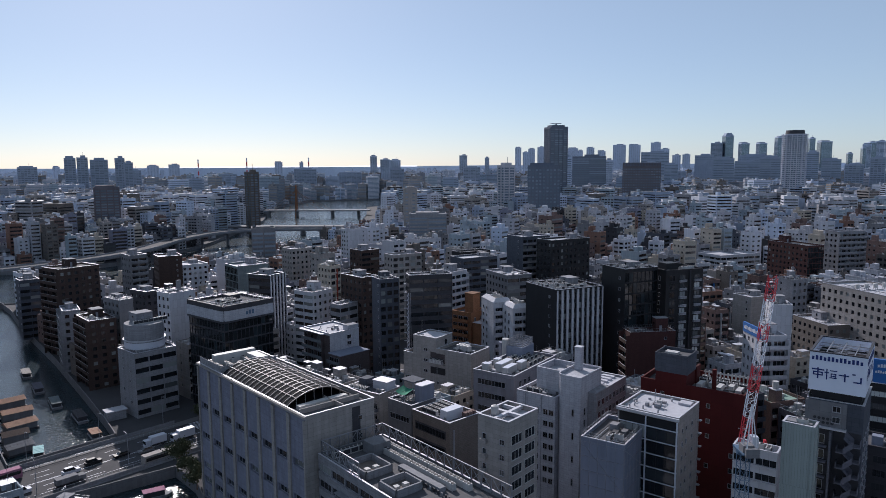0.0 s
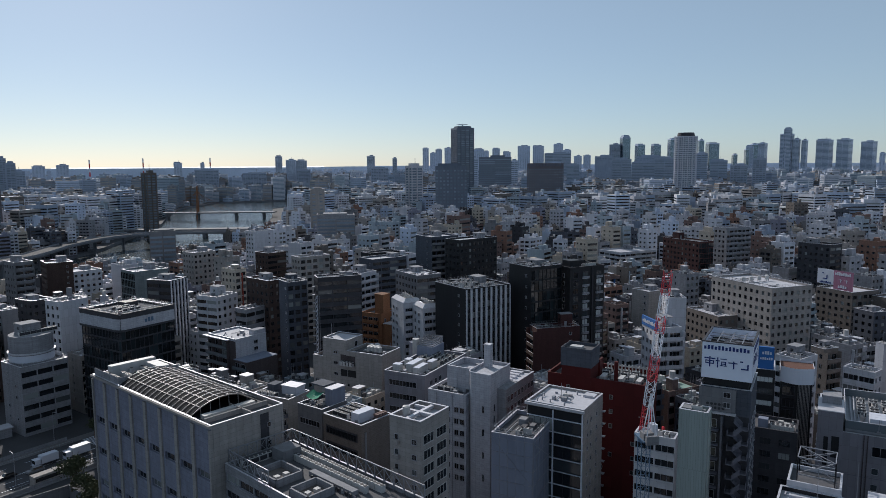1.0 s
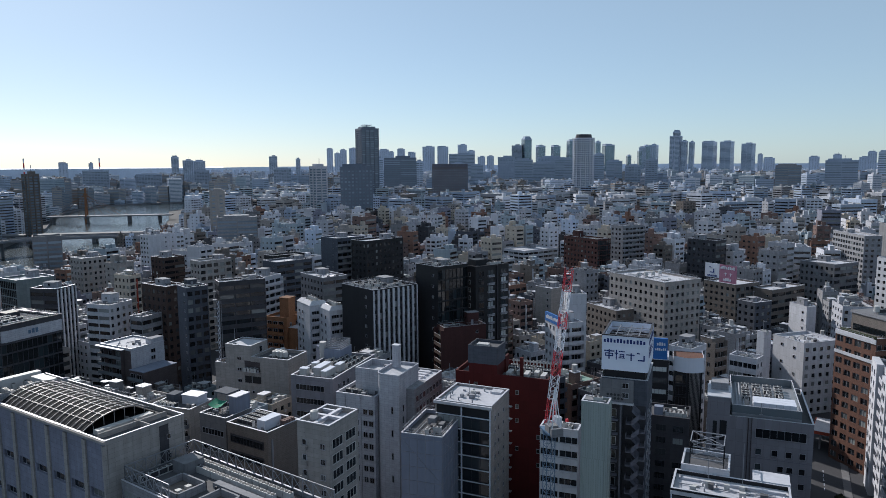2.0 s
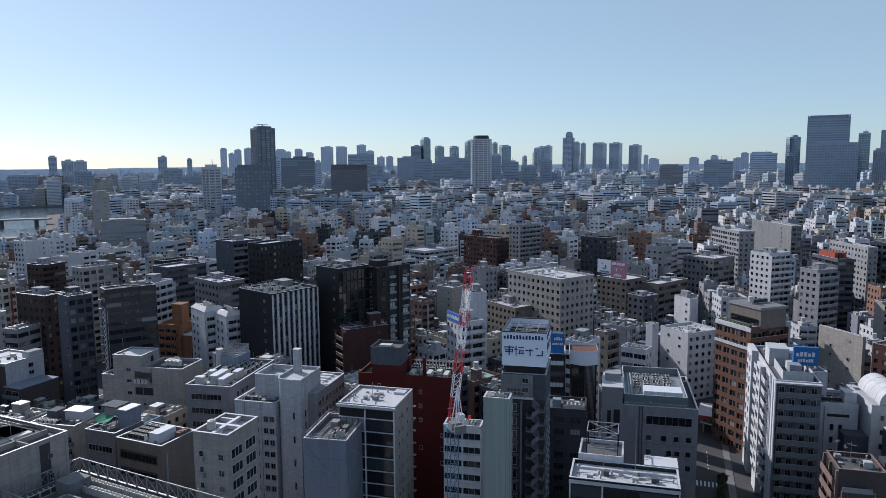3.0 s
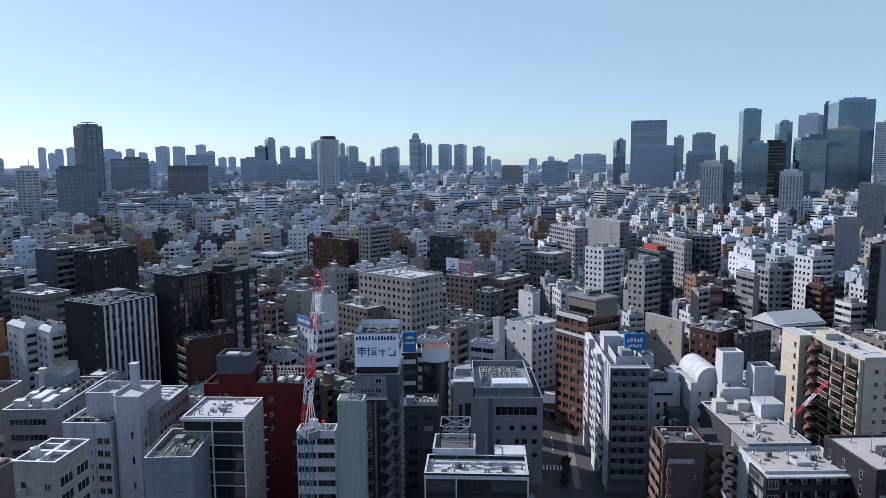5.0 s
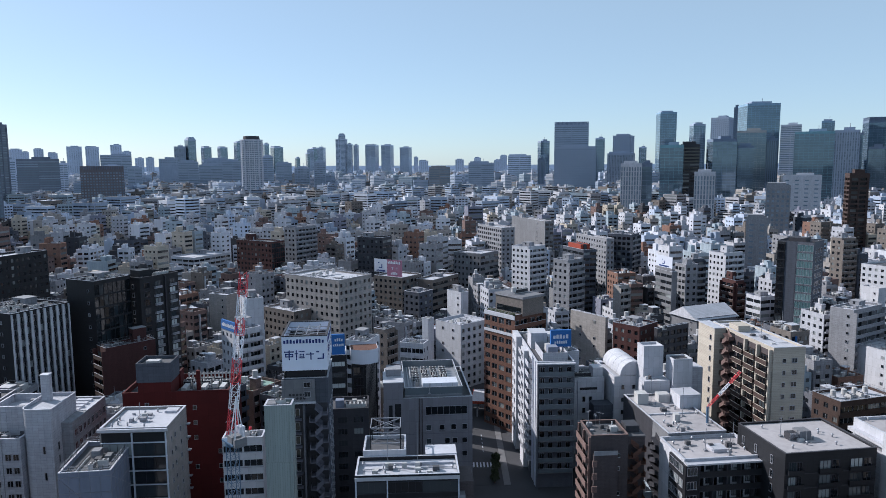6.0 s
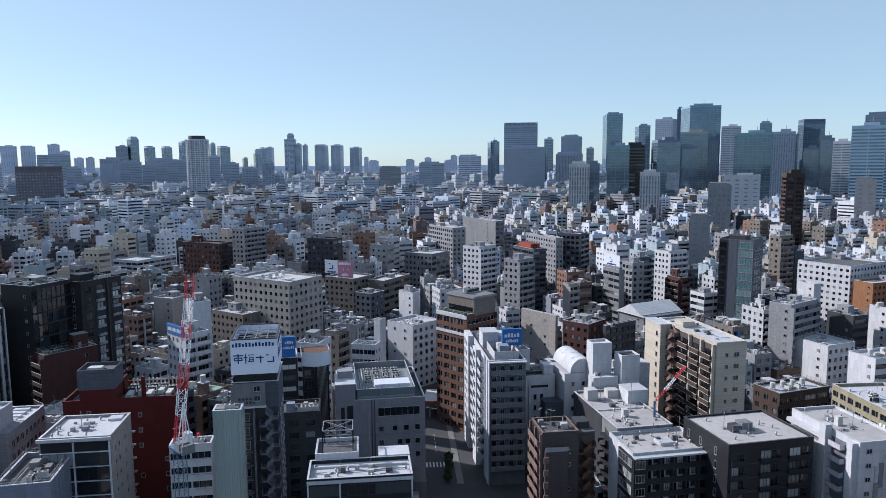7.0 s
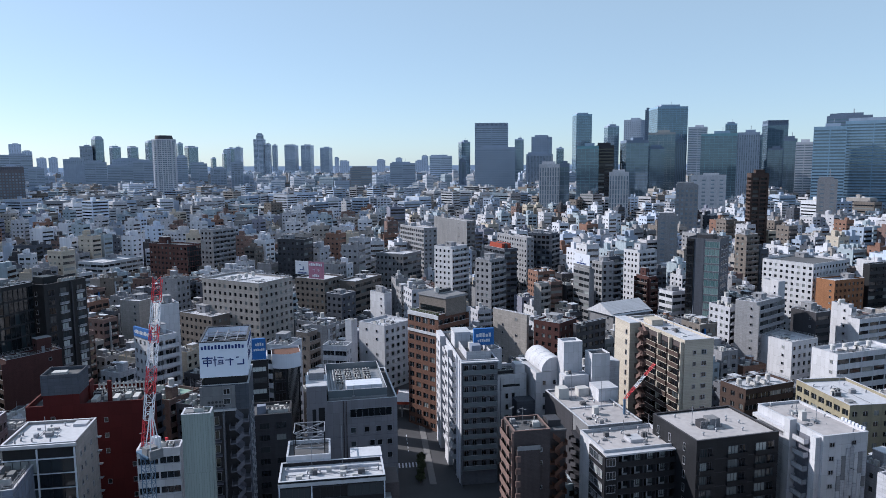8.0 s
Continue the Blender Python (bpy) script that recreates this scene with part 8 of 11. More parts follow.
def tan_office():
    ob, m = custom("office_building", "low brown office building with rooftop machinery", -5.1, 169.6, -48.0, 13.5, 10.5, 24.0)
    deck = shell(ob, 0, 0, 13.5, 10.5, 24.0, TAN, ROOFD, 0.8)
    f = front_of(0, 0)
    for z in (19.6, 15.6, 11.6, 7.6):
        bx(ob, "window_band", DARK, 1.0, -0.05, z - 0.2, 12.2, -0.006, z + 1.9)
        part("window", pane_mesh(10.6, 1.5, 9, PANED, DARK), None, ob, f @ Matrix.Translation((1.3, -0.05, z)))
    ca = bx(ob, "machine_casing", SIGNW, 8.0, 2.0, deck, 10.6, 7.4, deck + 2.4)
    for i in range(7):
        part("grille", Shape().box(7.97, 2.4 + i * 0.7, deck + 1.7, 7.996, 2.8 + i * 0.7, deck + 2.1), FANS, ca)
    for i in range(4):
        for j in range(3):
            put(UNIT_THING, m, 2.0 + j * 1.7, 2.6 + i * 1.9, deck, 0)
    for i in range(4):
        bx(ob, "stacked_panel", ROSE, 11.6, 6.0 + i * 0.9, deck, 13.0, 6.7 + i * 0.9, deck + 1.6)
    roof_run(ob, 0.8, 0.8, 12.5, 9.5, deck, 14, 106)
    bx(ob, "wall_vent", GALV, 13.53, 1.0, 4, 13.75, 1.5, 22)


def net_office():
    ob, m = custom("office_building", "low grey office with a green net on its roof", -11.9, 179.9, -45.0, 9.0, 9.0, 23.5)
    deck = shell(ob, 0, 0, 9, 9, 23.5, GREY, ROOFD, 0.6)
    f = front_of(0, 0)
    for z in (18.6, 14.4, 10.2, 6.0):
        part("window", pane_mesh(7.2, 1.4, 6, PANED, ALU), None, ob, f @ Matrix.Translation((0.9, 0, z)))
    bx(ob, "stair_house", SHEET, 6.2, 4.0, deck, 8.8, 8.6, deck + 4.6)
    bx(ob, "stair_house_cap", COPING, 6.1, 3.9, deck + 4.6, 8.9, 8.7, deck + 4.8)
    bx(ob, "pavilion_roof", STEEL, -0.8, 5.4, deck + 4.2, 4.2, 9.8, deck + 4.5)
    for p in ((-0.5, 5.7), (3.9, 5.7), (-0.5, 9.5), (3.9, 9.5)):
        part("pavilion_post", Shape().bar((*p, deck), (*p, deck + 4.2), 0.1), GALV, ob)
    net = Shape()
    for i in range(8):
        a, b = i * 0.55, (i + 1) * 0.55
        za, zb = deck + 2.6 - 0.5 * math.sin(i * 0.42), deck + 2.6 - 0.5 * math.sin((i + 1) * 0.42)
        net.face([(0.4 + a, 2.4, za - 0.6), (0.4 + b, 2.4, zb - 0.6), (0.4 + b, 5.2, zb + 0.4), (0.4 + a, 5.2, za + 0.4)])
    part("net", net.weld(), NETGREEN, ob, label="green safety net")
    fence(ob, 0.4, 0.4, 6.0, 3.6, deck, 2.0)
    roof_run(ob, 0.6, 0.6, 5.8, 5, deck, 12, 107)


def cream_flats():
    ob, m = custom("apartment_building", "cream apartment building with crossed roof beams and a spiral stair", 8.5, 127.6, -42.0, 7.2, 9.6, 38.1)
    deck = shell(ob, 0, 0, 7.2, 9.6, 38.1, CREAM, ROOF, 1.0)
    zs = [33.4 - 2.95 * i for i in range(11)]
    wins(ob, front_of(0, 0), (5.2,), zs, 1.0, 1.0, 1, PANE)
    wins(ob, front_of(0, 0), (1.2,), zs, 0.8, 1.3, 0, PANED)
    bx(ob, "ledge", CREAM, 0.9, -0.5, 0, 2.4, -0.2, 0.3)
    for z in zs:
        bx(ob, "small_balcony", CREAM, 0.9, -0.7, z - 0.5, 2.3, -0.006, z + 0.3)
    fr = right_of(7.2, 0)
    wins(ob, fr, (0.9, 5.2), zs, 3.2, 1.7, 2, PANE, UNIT)
    bx(ob, "roof_beam", COPING, 0.3, 4.5, 37.4, 6.9, 5.2, 38.0)
    bx(ob, "roof_beam", COPING, 3.2, 0.3, 37.4, 3.9, 4.49, 38.0)
    bx(ob, "roof_beam", COPING, 3.2, 5.21, 37.4, 3.9, 9.3, 38.0)
    bx(ob, "roof_beam", COPING, 0.3, 7.4, 37.4, 3.19, 7.9, 38.0)
    put(TANK_THING, m, 1.8, 3.0, deck, 0)
    # half-round stair landings on the flank
    s = Shape()
    n, r = 10, 1.5
    arc = [(-r * math.sin(math.pi * i / n), 5.0 - r * math.cos(math.pi * i / n)) for i in range(n + 1)]
    for a, b in zip(arc, arc[1:]):
        s.face([(*b, 0), (*a, 0), (*a, 1.1), (*b, 1.1)])
        s.face([(*a, 0.02), (*b, 0.02), (*b, 1.08), (*a, 1.08)])
    s.face([(*p, 0.01) for p in arc[::-1]])
    s.face([(*p, -0.1) for p in arc])
    for i in range(11):
        s.bar((arc[i][0], arc[i][1], 0), (arc[i][0], arc[i][1], 1.2), 0.05)
    me = s.mesh("stair_landing", [SIGNW])
    for z in zs:
        part("stair_landing", me, None, ob, Matrix.Translation((0, 0, z)))
    bx(ob, "stair_eave", SHEET, -1.6, 3.3, 35.6, -0.006, 6.8, 35.8)


def yard_office():
    ob, m = custom("office_building", "low cream building with a white roof hut", -25.0, 194.9, -37.0, 12.8, 9.0, 22.0)
    deck = shell(ob, 0, 0, 12.8, 9, 22.0, CREAM, ROOFD, 0.6)
    wins(ob, front_of(0, 0), (10.6,), (17.6, 14.6, 11.6, 8.6), 1.3, 1.6, 1, PANED)
    balconies(ob, front_of(0, 0), 10.2, 12.4, (17.0, 14.0, 11.0, 8.0), 0.9, CREAM, SLATE, 1.0)
    bx(ob, "roof_hut", SIGNW, 6.4, 4.6, deck, 11.6, 8.4, deck + 2.4)
    bx(ob, "hut_roof", COPING, 6.2, 4.4, deck + 2.4, 11.8, 8.6, deck + 2.6)
    bx(ob, "tank_house", STEEL, 2.6, 3.0, deck, 5.4, 6.4, deck + 2.8)
    for i in range(5):
        put(UNIT_THING, m, 1.6 + i * 1.3, 1.4, deck, 90)
    roof_run(ob, 0.8, 0.8, 12, 8, deck, 12, 108)


def orange_flats():
    ob, m = custom("apartment_building", "orange brick apartment building with a square lift tower", 7.8, 275.2, -39.4, 9.8, 11.0, 27.0)
    deck = shell(ob, 0, 0, 9.8, 11, 27.0, ORANGE, ROOFD, 0.9, ORANGE)
    zs = [23.4 - 2.9 * i for i in range(8)]
    f = front_of(0, 0)
    wins(ob, f, (0.9, 3.6, 6.2), zs, 1.9, 1.9, 1, PANED)
    balconies(ob, f, 0.3, 8.4, [z - 0.2 for z in zs], 1.0, ORANGE, ORANGE, 1.1)
    wins(ob, right_of(9.8, 0), (2.0, 6.0), zs, 1.1, 1.4, 1, PANED)
    bx(ob, "lift_tower", ORANGE, 5.6, 1.6, deck, 9.7, 6.0, 34.2)
    bx(ob, "tower_cap", ORANGE, 5.4, 1.4, 34.2, 9.9, 6.2, 34.5)
    bx(ob, "step_wing", ORANGE, 9.83, 1.0, 0, 13.6, 8.0, 23.0)
    bx(ob, "step_wing", ORANGE, 9.83, 8.03, 0, 16.0, 13.0, 28.0)
    bx(ob, "step_roof", ROOF, 9.8, 0.9, 23.0, 13.7, 8.0, 23.2)
    roof_run(ob, 0.8, 6.4, 9, 10, deck, 7, 109)


def domed_hall():
    ob, m = custom("hall", "white hall with a barrel roof and a square tower", 158.5, 104.0, -36.0, 9.4, 14.0, 28.0)
    shell(ob, 0, 0, 9.4, 14, 27.6, WHITE, ROOF, 0.4)
    n, r, cx, z = 18, 3.7, 5.3, 27.8
    s = Shape()
    arc = [(cx - r * math.cos(math.pi * i / n), z + r * math.sin(math.pi * i / n) * 1.05) for i in range(n + 1)]
    for p, q in zip(arc, arc[1:]):
        s.face([(q[0], 0.0, q[1]), (p[0], 0.0, p[1]), (p[0], 13.9, p[1]), (q[0], 13.9, q[1])])
    s.face([(p[0], 0.0, p[1]) for p in arc[::-1]])
    s.face([(p[0], 13.9, p[1]) for p in arc])
    roof = part("barrel_roof", s.weld(), WHITE, ob)
    for y in (3.0, 6.5, 10.0):
        rib = Shape()
        for p, q in zip(arc, arc[1:]):
            rib.bar((p[0], y, p[1]), (q[0], y, q[1]), 0.08)
        part("roof_rib", rib, SIGNW, roof)
    bx(ob, "tower", WHITE, 6.2, -4.5, 0, 11.6, -0.02, 36.4)
    for a in ((6.2, -4.5, 11.6, -4.2), (6.2, -0.32, 11.6, -0.02), (6.2, -4.2, 6.5, -0.32), (11.3, -4.2, 11.6, -0.32)):
        bx(ob, "tower_parapet", WHITE, a[0], a[1], 36.4, a[2], a[3], 37.0)
    bx(ob, "lower_block", WHITE, 5.0, -8.0, 0, 12.0, -4.52, 28.6)
    wins(ob, front_of(0, 0), (2.0, 5.0, 7.4), (24.0, 20.5, 17.0), 0.8, 1.2, 0, PANED)
    bx(ob, "shaft", WHITE, 12.4, -9.0, 0, 17.6, -4.5, 34.0)
    bx(ob, "shaft_top", DARK, 12.7, -8.7, 34.0, 17.3, -4.8, 34.06)
    for a in ((12.4, -9.0, 17.6, -8.7), (12.4, -4.8, 17.6, -4.5), (12.4, -8.7, 12.7, -4.8), (17.3, -8.7, 17.6, -4.8)):
        bx(ob, "shaft_parapet", WHITE, a[0], a[1], 34.0, a[2], a[3], 34.5)
    bx(ob, "side_block", SILVER, 17.63, -7.0, 0, 21.5, -2.0, 31.5)
    bx(ob, "link", WHITE, 11.63, -4.4, 0, 14.5, 3.0, 27.0)
    roof_run(ob, 5.4, -7.6, 11.6, -5.4, 28.6, 4, 110)


def blue_annex():
    ob, m = custom("office_building", "white annex in the shade of a tower, with slot windows", 152.8, 114.3, -37.0, 9.6, 11.0, 26.4)
    deck = shell(ob, 0, 0, 9.6, 11, 26.0, WHITE, ROOFD, 0.6)
    f = front_of(0, 0)
    bx(ob, "slot", BLACK, 2.6, -0.05, 22.6, 7.6, -0.006, 23.3)
    wins(ob, f, (3.4, 5.3), (19.2, 16.0, 12.8, 9.6), 0.8, 1.5, 0, PANED)
    bx(ob, "penthouse", WHITE, 6.6, 1.0, deck, 9.4, 4.5, 28.6)
    bx(ob, "dark_box", STEEL, 5.4, -4.2, 0, 11.5, -0.006, 19.6)
    part("drainpipe", Shape().bar((2.0, -0.12, 1), (2.0, -0.12, 25.4), 0.08, 0, 6), SHEET, ob)
    for i in range(7):
        put(UNIT_THING, m, 1.4 + (i % 4) * 1.5, 3.2 + (i // 4) * 2.4, deck, 0)
    roof_run(ob, 0.8, 1, 6, 10, deck, 9, 111)


def white_twins():
    ob, m = custom("apartment_building", "white apartment building of two blocks with chamfered roof edges", 28.7, 243.4, 16.0, 7.6, 24.0, 36.0)
    zs = [30.6 - 2.75 * i for i in range(10)]
    for x0, y0, y1, h in ((0.0, 0.0, 9.5, 35.4), (-3.4, 10.2, 23.0, 35.9)):
        x1, c = x0 + 7.6, 1.5
        shell(ob, x0, y0, x1, y1, h - c, WHITE, ROOFD, 0.3)
        s = Shape()
        a, b = [(x0, y0), (x1, y0), (x1, y1), (x0, y1)], [(x0 + c, y0 + c), (x1 - c, y0 + c), (x1 - c, y1 - c), (x0 + c, y1 - c)]
        for i in range(4):
            j = (i + 1) % 4
            s.face([(*a[i], h - c + 0.1), (*a[j], h - c + 0.1), (*b[j], h), (*b[i], h)])
        part("chamfered_edge", s.weld(), WHITE, ob)
        bx(ob, "roof_deck", ROOFD, x0 + c, y0 + c, h - 0.6, x1 - c, y1 - c, h - 0.4)
        f = front_of(x0, y0)
        wins(ob, f, (0.8, 4.0), zs, 2.7, 1.7, 2, PANED)
        balconies(ob, f, 0.3, 7.3, [z - 0.3 for z in zs], 0.9, WHITE, SILVER, 1.0)
        wins(ob, left_of(x0, y1), (2.0, 5.5), zs, 1.0, 1.2, 0, PANED)
        roof_run(ob, x0 + c, y0 + c, x1 - c - 0.6, y1 - c, h - 0.4, 12, int(y1))
        for i in range(4):
            put(UNIT_THING, m, x0 + 3.6, y0 + 2.4 + i * 1.9, h - 0.4, 90)
    bx(ob, "terrace", SHEET, -6.0, -4.0, 0, 1.6, -1.6, 23.0)


def black_tower_flats():
    ob, m = custom("apartment_building", "black apartment tower with two columns of pale balconies", 79.2, 231.8, 18.5, 15.2, 11.0, 49.0)
    deck = shell(ob, 0, 0, 15.2, 11, 49.0, BLACK, ROOFD, 0.9, DARK)
    f = front_of(0, 0)
    zs = [45.2 - 2.85 * i for i in range(15)]
    for a in (1.4, 5.6, 11.6):
        wins(ob, f, (a,), zs, 2.2, 1.9, 1, PANEL if a > 5 else PANED, DARK)
    for a in (5.3, 11.3):
        balconies(ob, f, a, a + 2.8, [z - 0.3 for z in zs], 0.7, SILVER, PALE, 0.6)
    bx(ob, "front_rib", DARK, 9.4, -0.5, 0, 9.8, -0.006, 48.6)
    wins(ob, left_of(0, 11), (3, 7), zs, 0.9, 1.4, 0, PANED)
    bx(ob, "stair_house", BLACK, 3.0, 4.0, deck, 8.0, 8.5, deck + 2.6)
    for i in range(5):
        put(UNIT_THING, m, 9.5 + i * 1.0, 4.0, deck, 90)
    roof_run(ob, 1, 1, 14, 10, deck, 10, 121)


def glass_corner_tower():
    ob, m = custom("office_building", "dark office tower with a tall strip of teal glass", 306.4, 121.6, -86.0, 14.4, 14.0, 52.0)
    deck = shell(ob, 0, 0, 14.4, 14, 52.0, SLATE, ROOFD, 1.2, DARK)
    bx(ob, "black_strip", BLACK, 0.0, -0.3, 0, 3.2, -0.006, 51.6)
    bx(ob, "slate_strip", STEEL, 3.25, -0.12, 0, 7.6, -0.006, 51.8)
    f = front_of(0, 0)
    for i in range(14):
        z = 48.4 - i * 3.45
        part("glazing", pane_mesh(6.2, 2.7, 5, PANEQ, ALU), None, ob, f @ Matrix.Translation((7.9, 0, z - 0.4)))
        bx(ob, "floor_line", SLATE, 7.7, -0.16, z - 0.95, 14.3, -0.006, z - 0.55)
        part("glazing", pane_mesh(2.6, 2.6, 1, PANED, BLACK), None, ob, f @ Matrix.Translation((0.3, -0.3, z - 0.4)))
    wins(ob, right_of(14.4, 0), (2, 5.5, 9), [47 - 3.45 * i for i in range(13)], 2.2, 2.0, 1, PANED)
    bx(ob, "roof_plant", DARK, 3.0, 4.0, deck, 10.0, 10.0, deck + 2.4)
    roof_run(ob, 1, 1, 13, 13, deck, 8, 131)


def corner_flats():
    ob, m = custom("apartment_building", "small dark-fronted apartment building with balconies and a bright roof", -47.3, 253.0, -45.5, 21.0, 13.0, 26.0)
    deck = shell(ob, 0, 0, 16, 13, 26.0, SILVER, ROOF, 0.5)
    f = front_of(0, 0)
    zs = [22.4 - 2.95 * i for i in range(8)]
    bx(ob, "dark_front", UMBER, 0.1, -0.06, 0, 15.9, -0.006, 25.2)
    bx(ob, "eave", COPING, -1.0, -1.5, 25.3, 13.0, -0.07, 25.6)
    f = front_of(0, -0.06)
    wins(ob, f, (0.8, 4.6, 8.4), zs, 2.6, 1.9, 1, PANE)
    balconies(ob, f, 0.2, 12.4, [z - 0.3 for z in zs], 1.2, SLATE, FROST, 1.05)
    for x in (4.1, 8.0, 12.4):
        bx(ob, "front_fin", UMBER, x, -1.3, 0, x + 0.2, -0.07, 25.2)
    bx(ob, "corner_shaft", SILVER, 13.0, 8.0, 25.4, 15.9, 12.9, 27.6)
    balconies(ob, left_of(0, 13), 9.0, 12.6, [z - 0.3 for z in zs], 0.9, SIGNW, SIGNW, 1.0)
    wins(ob, right_of(16, 0), (7.6,), (20.6, 23.0), 1.6, 1.2, 1, PANED)
    bx(ob, "lower_block", UMBER, 16.02, -1.0, 0, 23.0, 12.0, 19.2)
    bx(ob, "lower_roof", SHEET, 15.9, -1.1, 19.2, 23.1, 12.1, 19.4)
    wins(ob, front_of(16, -1.0), (0.8, 3.8), zs[2:], 2.2, 1.8, 1, PANE)
    balconies(ob, front_of(16, -1.0), 0.2, 6.6, [z - 0.3 for z in zs[2:]], 0.9, SLATE, FROST, 1.05)
    wins(ob, right_of(23, -1.0), (4, 8), zs[3:], 0.8, 1.0, 0, PANED)
    put(AERIAL_THING, m, 9.0, 7.0, deck, 30)
    vents(ob, m, 1, 1, 14, 7, deck, 6, 141)
    roof_run(ob, 6, 5, 13, 9, deck, 7, 142)


def narrow_offices():
    ob, m = custom("office_building", "narrow black office building with a blue rooftop sign", 97.6, 150.2, -33.0, 4.6, 9.0, 36.0)
    deck = shell(ob, 0, 0, 4.6, 9, 36.0, BLACK, ROOFD, 0.5)
    for i in range(9):
        part("window", pane_mesh(3.6, 1.2, 3, PANEL, DARK), None, ob, front_of(0.5, 0) @ Matrix.Translation((0, 0, 33.0 - 2.9 * i)))
    bx(ob, "roof_sign", BLUE, 0.8, 0.3, deck, 4.2, 1.0, 41.4)
    bars_row(ob, front_of(0, 0.3), 1.6, 3.8, 39.6, 0.8, SIGNW)
    bars_row(ob, front_of(0, 0.3), 1.2, 4.0, 38.3, 0.6, SIGNW)
    bx(ob, "sign_tower", STEEL, 1.0, 1.02, deck, 4.0, 3.4, 41.0)
    ob, m = custom("office_building", "narrow dark glazed office with a rounded white top", 102.7, 147.0, -33.0, 6.6, 8.0, 36.0)
    shell(ob, 0, 1.2, 6.6, 8, 33.2, BLACK, ROOFD, 0.5, DARK)
    n, z0, z1 = 12, 33.2, 37.0
    arc = [(6.9 - 7.2 * i / n, 1.2 - 1.6 * math.sin(math.pi * i / n)) for i in range(n + 1)]
    s = Shape()
    for a, b in zip(arc, arc[1:]):
        s.face([(*b, z0), (*a, z0), (*a, z1), (*b, z1)])
        s.face([(*a, z0), (*b, z0), (b[0], 1.5, z0), (a[0], 1.5, z0)])
    s.face([(*arc[0], z0), (6.9, 8.2, z0), (6.9, 8.2, z1), (*arc[0], z1)])
    s.face([(-0.3, 8.2, z0), (*arc[-1], z0), (*arc[-1], z1), (-0.3, 8.2, z1)])
    s.face([(6.9, 8.2, z0), (-0.3, 8.2, z0), (-0.3, 8.2, z1), (6.9, 8.2, z1)])
    part("rounded_top", s.weld(), SIGNW, ob)
    part("top_deck", Shape().face([(*p, 36.4) for p in arc[::-1]] + [(6.9, 8.2, 36.4), (-0.3, 8.2, 36.4)]), BRICK, ob)
    for i in range(10):
        part("window", pane_mesh(2.6, 2.2, 2, PANED, DARK), None, ob, front_of(0.3, 1.2) @ Matrix.Translation((0, 0, 30.0 - 2.9 * i)))
        bx(ob, "bronze_tube", BRONZE, 3.6 + 0.3 * (i % 9), 0.9, 1, 3.72 + 0.3 * (i % 9), 1.19, 33.0)
    ob, m = custom("office_building", "dark low office beside the sign hotel", 87.2, 138.6, -37.0, 11.5, 9.0, 27.0)
    deck = shell(ob, 0, 0, 11.5, 9, 27.0, DARK, ROOFD, 0.6, DARK)
    wins(ob, front_of(0, 0), (1.0, 4.2, 8.0), [23.6 - 2.9 * i for i in range(7)], 2.2, 1.4, 2, PANE, DARK, 0.2, 6)
    bx(ob, "tank_box", SHEET, 3.6, 1.6, deck, 5.6, 3.4, deck + 2.2)
    for i in range(5):
        put(UNIT_THING, m, 6.6 + i * 0.95, 2.2, deck, 90)
    roof_run(ob, 1, 1, 10.5, 8, deck, 10, 151)


NETGREEN = material("green_net", (0.03, 0.2, 0.12), vary=0.2, grain=3)
SIGNP = material("bright_sign_panel", (0.68, 0.73, 0.8), rough=0.45, vary=0.03, streak=0.04, bump=0)
for build in (machine_hall, mast_office, sign_hotel, red_house, slab_front, school, black_flats, panel_flats, brick_flats, white_tower, beige_flats, cream_hall, units_office, white_offices, tan_office, net_office, cream_flats, yard_office, orange_flats, domed_hall, blue_annex, white_twins, black_tower_flats, glass_corner_tower, corner_flats, narrow_offices):
    build()


# ---- single buildings of the near city ----
block("office_building", "pale concrete office building with tall pilasters and a barrel trellis", -25.1, 132.7, 40.7, 16.7, 52.0, 36.0, 9, CREAM, right="blank", left="pilaster", roof="trellis")
block("office_building", "pale canal-side office building with ribbon balconies and a curved top", -99.9, 230.1, 46.7, 14.7, 13.2, 22.6, 6, PALE, right="ribbon", left="few", roof="drum")
block("apartment_building", "dark brown brick apartment block by the river", -165.9, 307.6, 53.9, 19.7, 15.3, 40.0, 13, BROWN, right="punch", left="balcony", roof="lift")
block("office_building", "blue-grey slab building beside the canal", -201.7, 340.8, 40.0, 8.7, 10.0, 30.0, 9, STEEL, right="ribbon", left="blank")
block("apartment_building", "blue-white stepped apartment building over the canal", -153.4, 284.6, 32.2, 7.9, 14.0, 26.0, 8, PALE, right="punch", left="balcony")
block("apartment_building", "brown tiled apartment building with white roof terraces", -130.9, 260.5, 42.0, 11.2, 16.0, 27.0, 9, BROWN, right="punch", left="balcony", roof="lift")
block("office_building", "slim grey office block with a lift tower", -122.7, 271.4, 51.2, 5.8, 12.0, 33.0, 11, GREY, right="blank", left="punch")
block("office_building", "dark office building with a rounded pale sign band", -69.7, 230.6, 49.1, 19.7, 21.9, 38.0, 10, DARK, right="curtain", left="curtain", roof="band")
block("office_building", "white windowless hall behind the dark office building", -99.7, 263.2, 52.5, 11.1, 8.6, 37.0, 12, WHITE, right="blank", left="punch", roof="pit")
block("apartment_building", "dark grey apartment block with a flat roof", -119.5, 289.6, 54.0, 8.5, 11.5, 33.0, 11, DARK, right="punch", left="punch")
